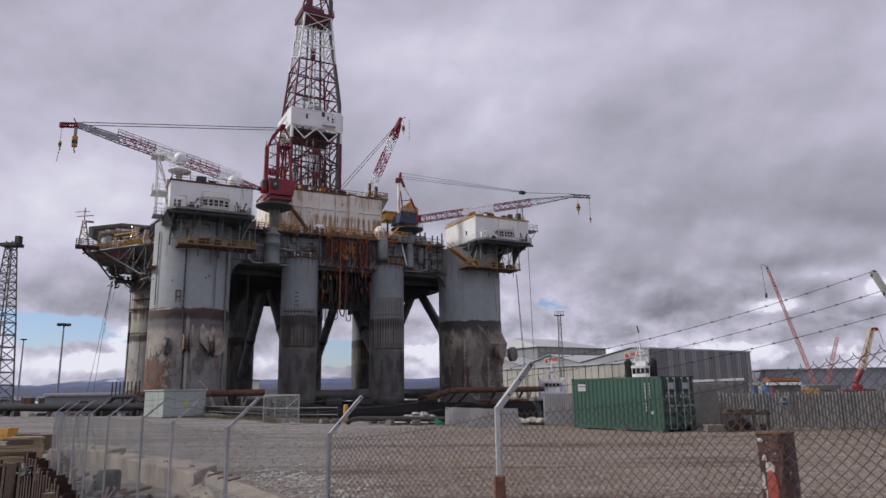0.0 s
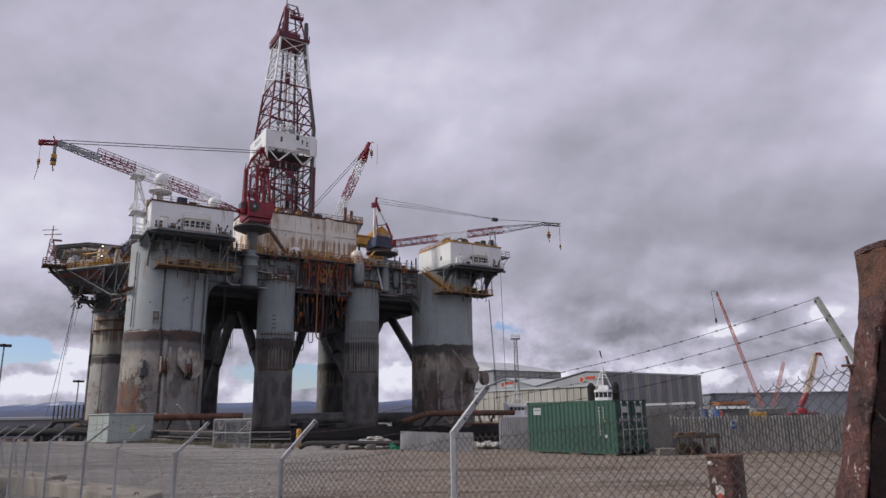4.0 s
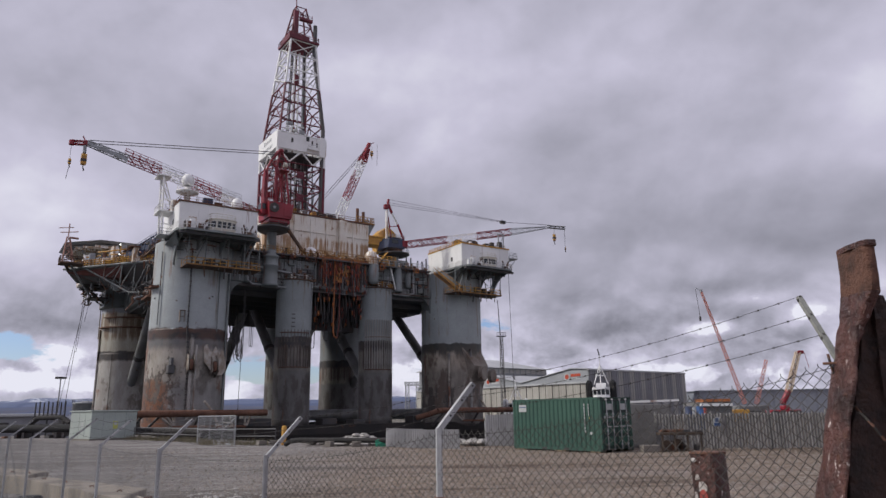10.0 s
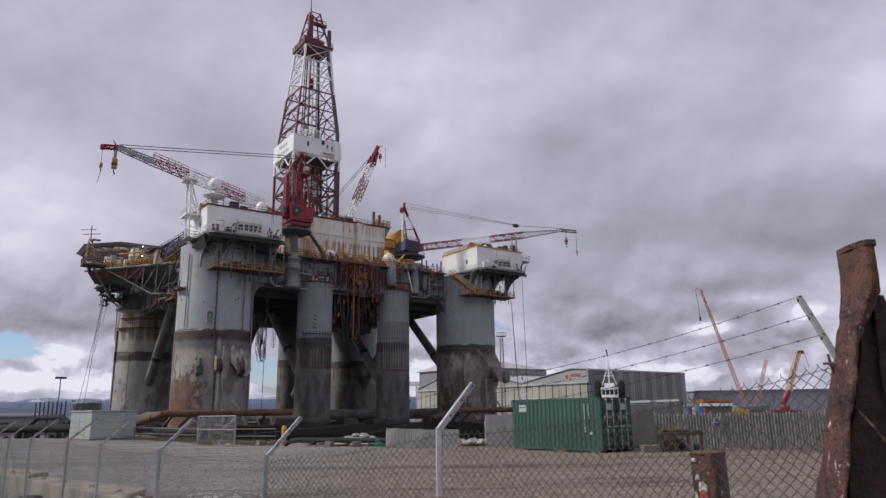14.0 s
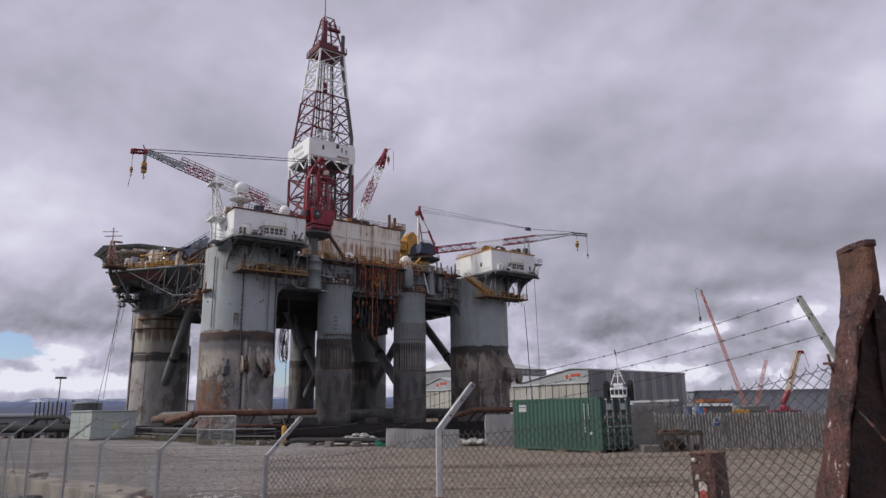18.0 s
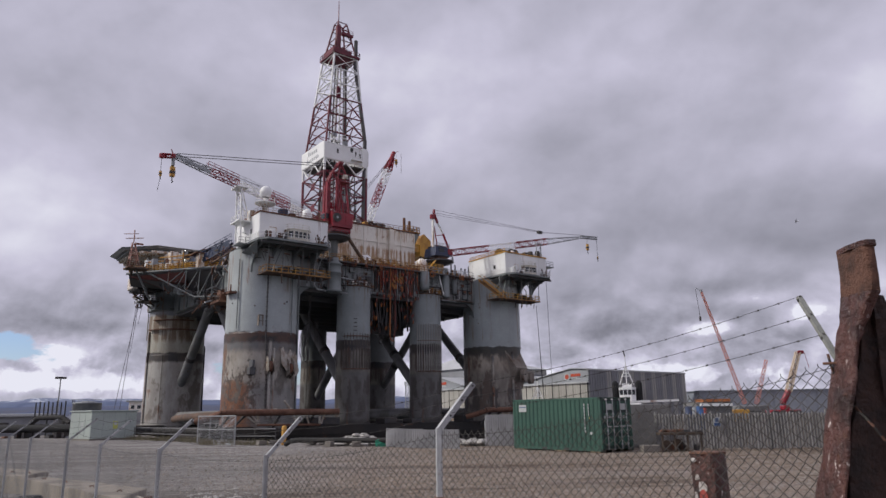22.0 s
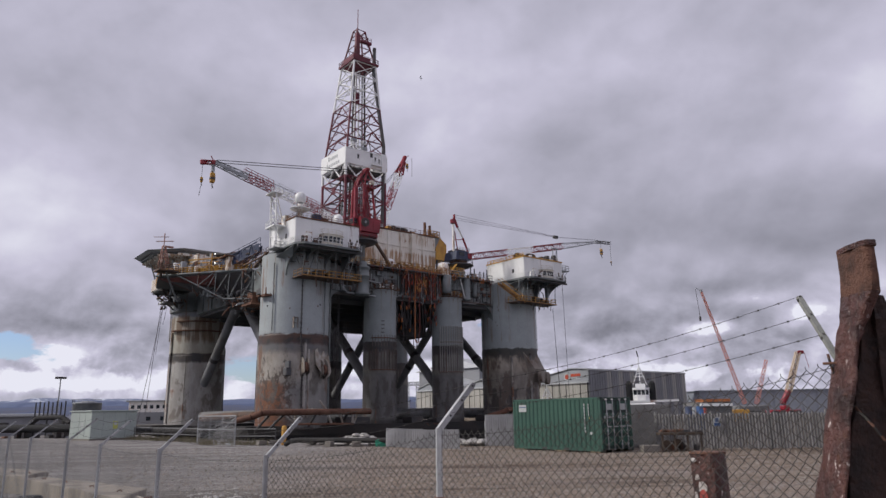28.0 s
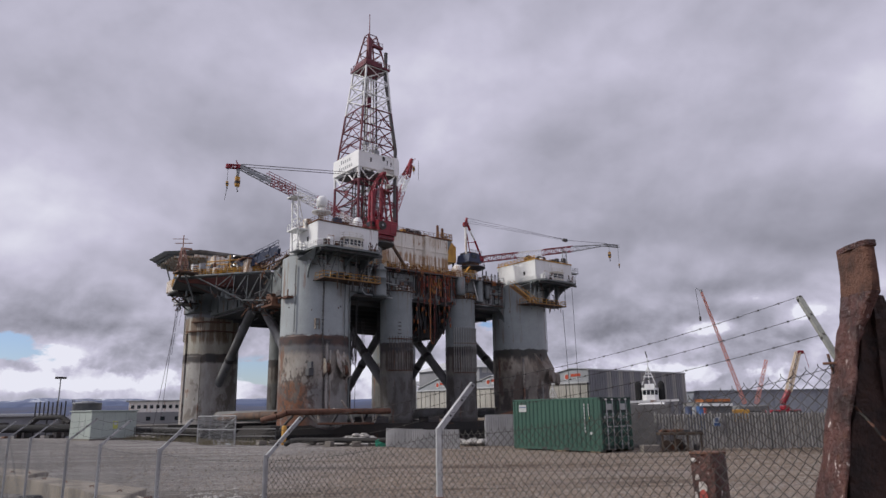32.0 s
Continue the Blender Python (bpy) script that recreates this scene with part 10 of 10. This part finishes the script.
    for i in range(110):
        f = rnd.random()
        x, y = -5.6 - 11 * f + rnd.uniform(0.0, 1.0), 10.7 + 12.4 * f + rnd.uniform(-0.1, 0.7)
        a, ln = rnd.uniform(0, 3.14), rnd.uniform(0.15, 0.9)
        if i % 3:
            part("scrap", G().tube((x, y, 0.05), (x + ln * math.cos(a), y + ln * math.sin(a), rnd.uniform(0.05, 0.4)), rnd.uniform(0.025, 0.09), 6), rnd.choice((M["timber"], M["rust"], M["dark"], M["dark"], M["sheetpile"])), heap)
        else:
            part("scrap", rough_pile([(0, x - ln * 0.4, x + ln * 0.4, y - 0.2, y + 0.2), (rnd.uniform(0.1, 0.35), x - ln * 0.3, x + ln * 0.35, y - 0.16, y + 0.2)], 3, i, 0.06), rnd.choice((M["dark"], M["sheetpile"], M["dark"], M["timber"])), heap)
    drum = thing("rubber_fender", (-9.6, 16.8, -0.34), 0, "black rubber fender drum behind the fence", "fender")
    part("drum", G().lathe(0, 0, [(0.22, 0), (0.27, 0.05), (0.28, 0.56), (0.24, 0.62), (0.02, 0.63)], 18), M["pipe"], drum)
    stones = [mesh_of("stone", lump(20 + k, 0.09), M["stone"]) for k in range(6)]
    g = thing("gravel_bank", (0, 0, 0), 0, "bank of loose grey stones beside the barrier", "stones")
    for i in range(290):
        f = rnd.random()
        x, y = max(-6.4 + 3.6 * f + rnd.gauss(0, 0.5), -6.6), 18.4 - 5.2 * f + abs(rnd.gauss(0, 1.0))
        o = put("stone", rnd.choice(stones), g, (x, y, -0.01), rnd.uniform(0, 360))
        s = rnd.uniform(0.3, 1.0)
        o.scale = (s, s, s * 0.8)


near_left()


# loose stones strewn over the yard
def strewn():
    v, f = [], []
    for i in range(16000):
        y = 6 + 40 * rnd.random() ** 1.6
        x = rnd.uniform(-0.55, 0.75) * y
        if x < -0.45 * y and y < 30:
            continue
        s = rnd.uniform(0.012, 0.05) * (1 + y / 60)
        k, a = len(v), rnd.uniform(0, 6.28)
        for j in range(4):
            q = s * rnd.uniform(0.6, 1.2)
            v.append((x + q * math.cos(a + j * 1.57), y + q * math.sin(a + j * 1.57), 0.0))
        v.append((x + s * 0.1, y, s * rnd.uniform(0.4, 0.9)))
        f += [(k + j, k + (j + 1) % 4, k + 4) for j in range(4)]
    tagged(part("loose_gravel", G().add(v, f), M["pebble"]), "loose stones strewn over the yard", "gravel", kind="stuff")


strewn()


# ---- the two escort tugs ----
def tug(label, sx, sz, top, funnel):
    t = thing("escort_tug", (0, 0, WATER), 0, label, "tug boat", "escort tugs")
    hull = [(-11, 0), (-10.4, -3.2), (-6, -3.9), (5, -3.8), (9, -2.4), (11.5, 0), (9, 2.4), (5, 3.8), (-6, 3.9), (-10.4, 3.2)]
    n = len(hull)
    vs = [(x * 0.93, y * 0.85, -1.0) for x, y in hull] + [(x, y, 2.2 + (0.9 if x > 4 else 0)) for x, y in hull]
    part("hull", G().add(vs, [tuple(reversed(range(n))), tuple(range(n, 2 * n))] + [(i, (i + 1) % n, n + (i + 1) % n, n + i) for i in range(n)]), M["blue"], t)
    part("fender_belt", G().path([(x, y, 2.0 + (0.8 if x > 4 else 0)) for x, y in hull + hull[:1]], 0.3, 8), M["dark"], t)
    part("deckhouse", G().box(-3.5, -2.6, 2.2, 5.5, 2.6, 4.8, 0.2), M["white"], t)
    w = part("wheelhouse", G().slab([(-1.4, -2.0), (3.0, -2.0), (3.9, -1.0), (3.9, 1.0), (3.0, 2.0), (-1.4, 2.0)], 4.8, 5.9).slab([(-1.5, -2.1), (3.1, -2.1), (4.1, -1.05), (4.1, 1.05), (3.1, 2.1), (-1.5, 2.1)], 6.6, 6.9).slab([(-0.9, -1.2), (2.2, -1.2), (2.2, 1.2), (-0.9, 1.2)], 6.9, 7.5), M["white"], t, "white wheelhouse with windows all round")
    part("window_band", G().slab([(-1.25, -1.85), (2.9, -1.85), (3.7, -0.95), (3.7, 0.95), (2.9, 1.85), (-1.25, 1.85)], 5.9, 6.6), M["glass"], w)
    for x, y in ((-1.35, -1.95), (-0.2, -1.95), (0.9, -1.95), (2.0, -1.95), (2.98, -1.95), (3.82, -1.0), (3.82, 0), (3.82, 1.0), (2.98, 1.95), (2.0, 1.95), (0.9, 1.95), (-0.2, 1.95), (-1.35, 1.95)):
        part("mullion", G().box(x - 0.06, y - 0.06, 5.9, x + 0.1, y + 0.1, 6.6), M["white"], w)
    for y in (-2.3, 2.3):
        part("funnel", G().box(0.4, y - 0.65, 4.6, 2.4, y + 0.65, 7.9, 0.4), M[funnel], t)
    m = part("mast", G().tube((-0.8, -1.4, 7.4), (0.2, -0.1, top - 2.4), 0.1, 6).tube((-0.8, 1.4, 7.4), (0.2, 0.1, top - 2.4), 0.1, 6).tube((1.6, 0, 7.4), (0.4, 0, top - 2.4), 0.1, 6).tube((-0.5, -1.0, 8.6), (-0.5, 1.0, 8.6), 0.09, 5).tube((-0.2, -0.5, 9.0), (-0.2, 0.5, 9.0), 0.09, 5).tube((0.3, 0, top - 2.5), (0.3, 0, top - 0.8), 0.08, 6), M["white"], t, "white tripod mast")
    part("mast_lamp", G().tube((0.3, 0, top - 0.9), (0.1, -0.25, top), 0.12, 6), M["dark"], m)
    part("bulwark", G().rail([(x * 0.97, y * 0.97, 2.2 + (0.9 if x > 4 else 0)) for x, y in hull + hull[:1]], 0.9, 1.4, 0.06, 2), M["white"], t)
    part("winch", G().box(-6.5, -1.4, 2.2, -4.4, 1.4, 3.8, 0.2), M["dark"], t)
    for o in t.children:
        o.scale = (sx, sx, sz)
    w.scale = (sx, sx * 0.8, sz)
    return t


tug_a = tug("white escort tug with black funnels following the rig", 1.02, 1.45, 12.3, "soot")
tug_b = tug("white escort tug beside the rig's far column", 1.2, 1.13, 13.2, "white")


def seagull():
    t = thing("gull", (124.9, 263.0, 8.72), 0, "grey and white gull gliding over the yard", "bird")
    part("body", G().add([(0.3, 0, 0.02), (0.12, -0.06, 0.0), (0.12, 0.06, 0.0), (0.12, 0, 0.09), (-0.22, -0.04, 0.02), (-0.22, 0.04, 0.02), (-0.22, 0, 0.06), (0.1, 0, -0.02)], [(0, 1, 3), (0, 3, 2), (0, 7, 1), (0, 2, 7), (1, 4, 6, 3), (3, 6, 5, 2), (1, 7, 4), (2, 5, 7), (7, 5, 4), (4, 5, 6)]), M["palis"], t)
    part("tail", G().wall([(-0.2, -0.04, 0.03), (-0.38, -0.08, 0.03), (-0.38, 0.08, 0.03), (-0.2, 0.04, 0.03)], 0.012), M["white"], t)
    for s in (-1, 1):
        w = part("wing", G().add([(0.1, 0.04 * s, 0.05), (-0.08, 0.04 * s, 0.05), (0.12, 0.28 * s, 0.14), (-0.06, 0.28 * s, 0.13), (-0.02, 0.62 * s, 0.08), (-0.08, 0.6 * s, 0.08), (0.1, 0.04 * s, 0.06), (-0.08, 0.04 * s, 0.06), (0.12, 0.28 * s, 0.15), (-0.06, 0.28 * s, 0.14), (-0.02, 0.62 * s, 0.09), (-0.08, 0.6 * s, 0.09)], [(0, 2, 3, 1), (2, 4, 5, 3), (6, 7, 9, 8), (8, 9, 11, 10), (0, 6, 8, 2), (2, 8, 10, 4), (1, 3, 9, 7), (3, 5, 11, 9), (4, 10, 11, 5)]), M["palis"], t)
    part("foot", G().tube((-0.05, 0, 0), (-0.05, 0, 0.02), 0.01, 4), M["yellow"], t)
    return t


gull = seagull()


# ---- what moves ----
def motions():
    walk(rig, [
        (0, pose(-55.96, 120.18, WATER, 0, 0, 32.23)),
        (4, pose(-52.08, 122.17, WATER, 0, 0, 33.10)),
        (8, pose(-48.20, 124.30, WATER, 0, 0, 33.98)),
        (12, pose(-44.35, 126.54, WATER, 0, 0, 34.85)),
        (16, pose(-40.54, 128.88, WATER, 0, 0, 35.73)),
        (20, pose(-36.78, 131.30, WATER, 0, 0, 36.60)),
        (24, pose(-33.09, 133.77, WATER, 0, 0, 37.47)),
        (28, pose(-29.48, 136.27, WATER, 0, 0, 38.35)),
        (32, pose(-25.97, 138.78, WATER, 0, 0, 39.22)),
    ])
    walk(tug_a, [
        (0, pose(26.87, 140.00, WATER, 0, 0, -104)),
        (4, pose(28.78, 141.50, WATER, 0, 0, -104)),
        (8, pose(30.76, 143.00, WATER, 0, 0, -104)),
        (12, pose(32.79, 144.50, WATER, 0, 0, -104)),
        (16, pose(34.89, 146.00, WATER, 0, 0, -104)),
        (20, pose(37.05, 147.50, WATER, 0, 0, -104)),
        (24, pose(39.27, 149.00, WATER, 0, 0, -104)),
        (28, pose(41.56, 150.50, WATER, 0, 0, -104)),
        (32, pose(43.92, 152.00, WATER, 0, 0, -104)),
    ])
    walk(tug_b, [
        (0, pose(12.73, 186.00, WATER, 0, 0, -96)),
        (4, pose(15.36, 188.75, WATER, 0, 0, -96)),
        (8, pose(17.93, 191.50, WATER, 0, 0, -96)),
        (12, pose(20.42, 194.25, WATER, 0, 0, -96)),
        (16, pose(22.83, 197.00, WATER, 0, 0, -96)),
        (20, pose(25.15, 199.75, WATER, 0, 0, -96)),
        (24, pose(27.38, 202.50, WATER, 0, 0, -96)),
        (28, pose(29.51, 205.25, WATER, 0, 0, -96)),
        (32, pose(31.53, 208.00, WATER, 0, 0, -96)),
    ])
    walk(gull, [
        (0, pose(124.9, 263.0, 8.72, 0, 0, 160)),
        (19.2, pose(124.9, 263.0, 8.72, 0, 0, 160)),
        (20.8, pose(75.65, 150.00, 23.79, 18, 0, 160)),
        (22, pose(64.43, 122.00, 34.94, 24, 0, 160)),
        (22.4, pose(62.35, 117.00, 36.36, 24, 0, 160)),
        (22.8, pose(59.56, 113.00, 36.70, 24, 0, 178)),
        (23, pose(58.15, 111.00, 36.99, 24, 0, 178)),
        (23.4, pose(54.92, 110.00, 38.29, 24, 0, 178)),
        (23.8, pose(50.32, 110.00, 39.25, 24, 0, 178)),
        (24, pose(47.27, 110.00, 39.80, 24, 0, 178)),
        (24.4, pose(40.23, 110.00, 41.20, 24, 0, 178)),
        (24.8, pose(32.21, 110.00, 42.73, 24, 0, 178)),
        (25.2, pose(24.01, 110.00, 43.77, 24, 0, 178)),
        (25.4, pose(20.60, 110.00, 44.03, 24, 0, 178)),
        (26.4, pose(10.01, 117.00, 48.18, 24, 0, 178)),
        (27.4, pose(1.06, 126.00, 59.19, 24, 0, 178)),
        (28.4, pose(-7.19, 136.00, 78.36, 24, 0, 178)),
        (29.6, pose(-14.53, 147.00, 107.19, 24, 0, 178)),
        (32, pose(-21.13, 165.00, 137.95, 24, 0, 178)),
    ])


motions()
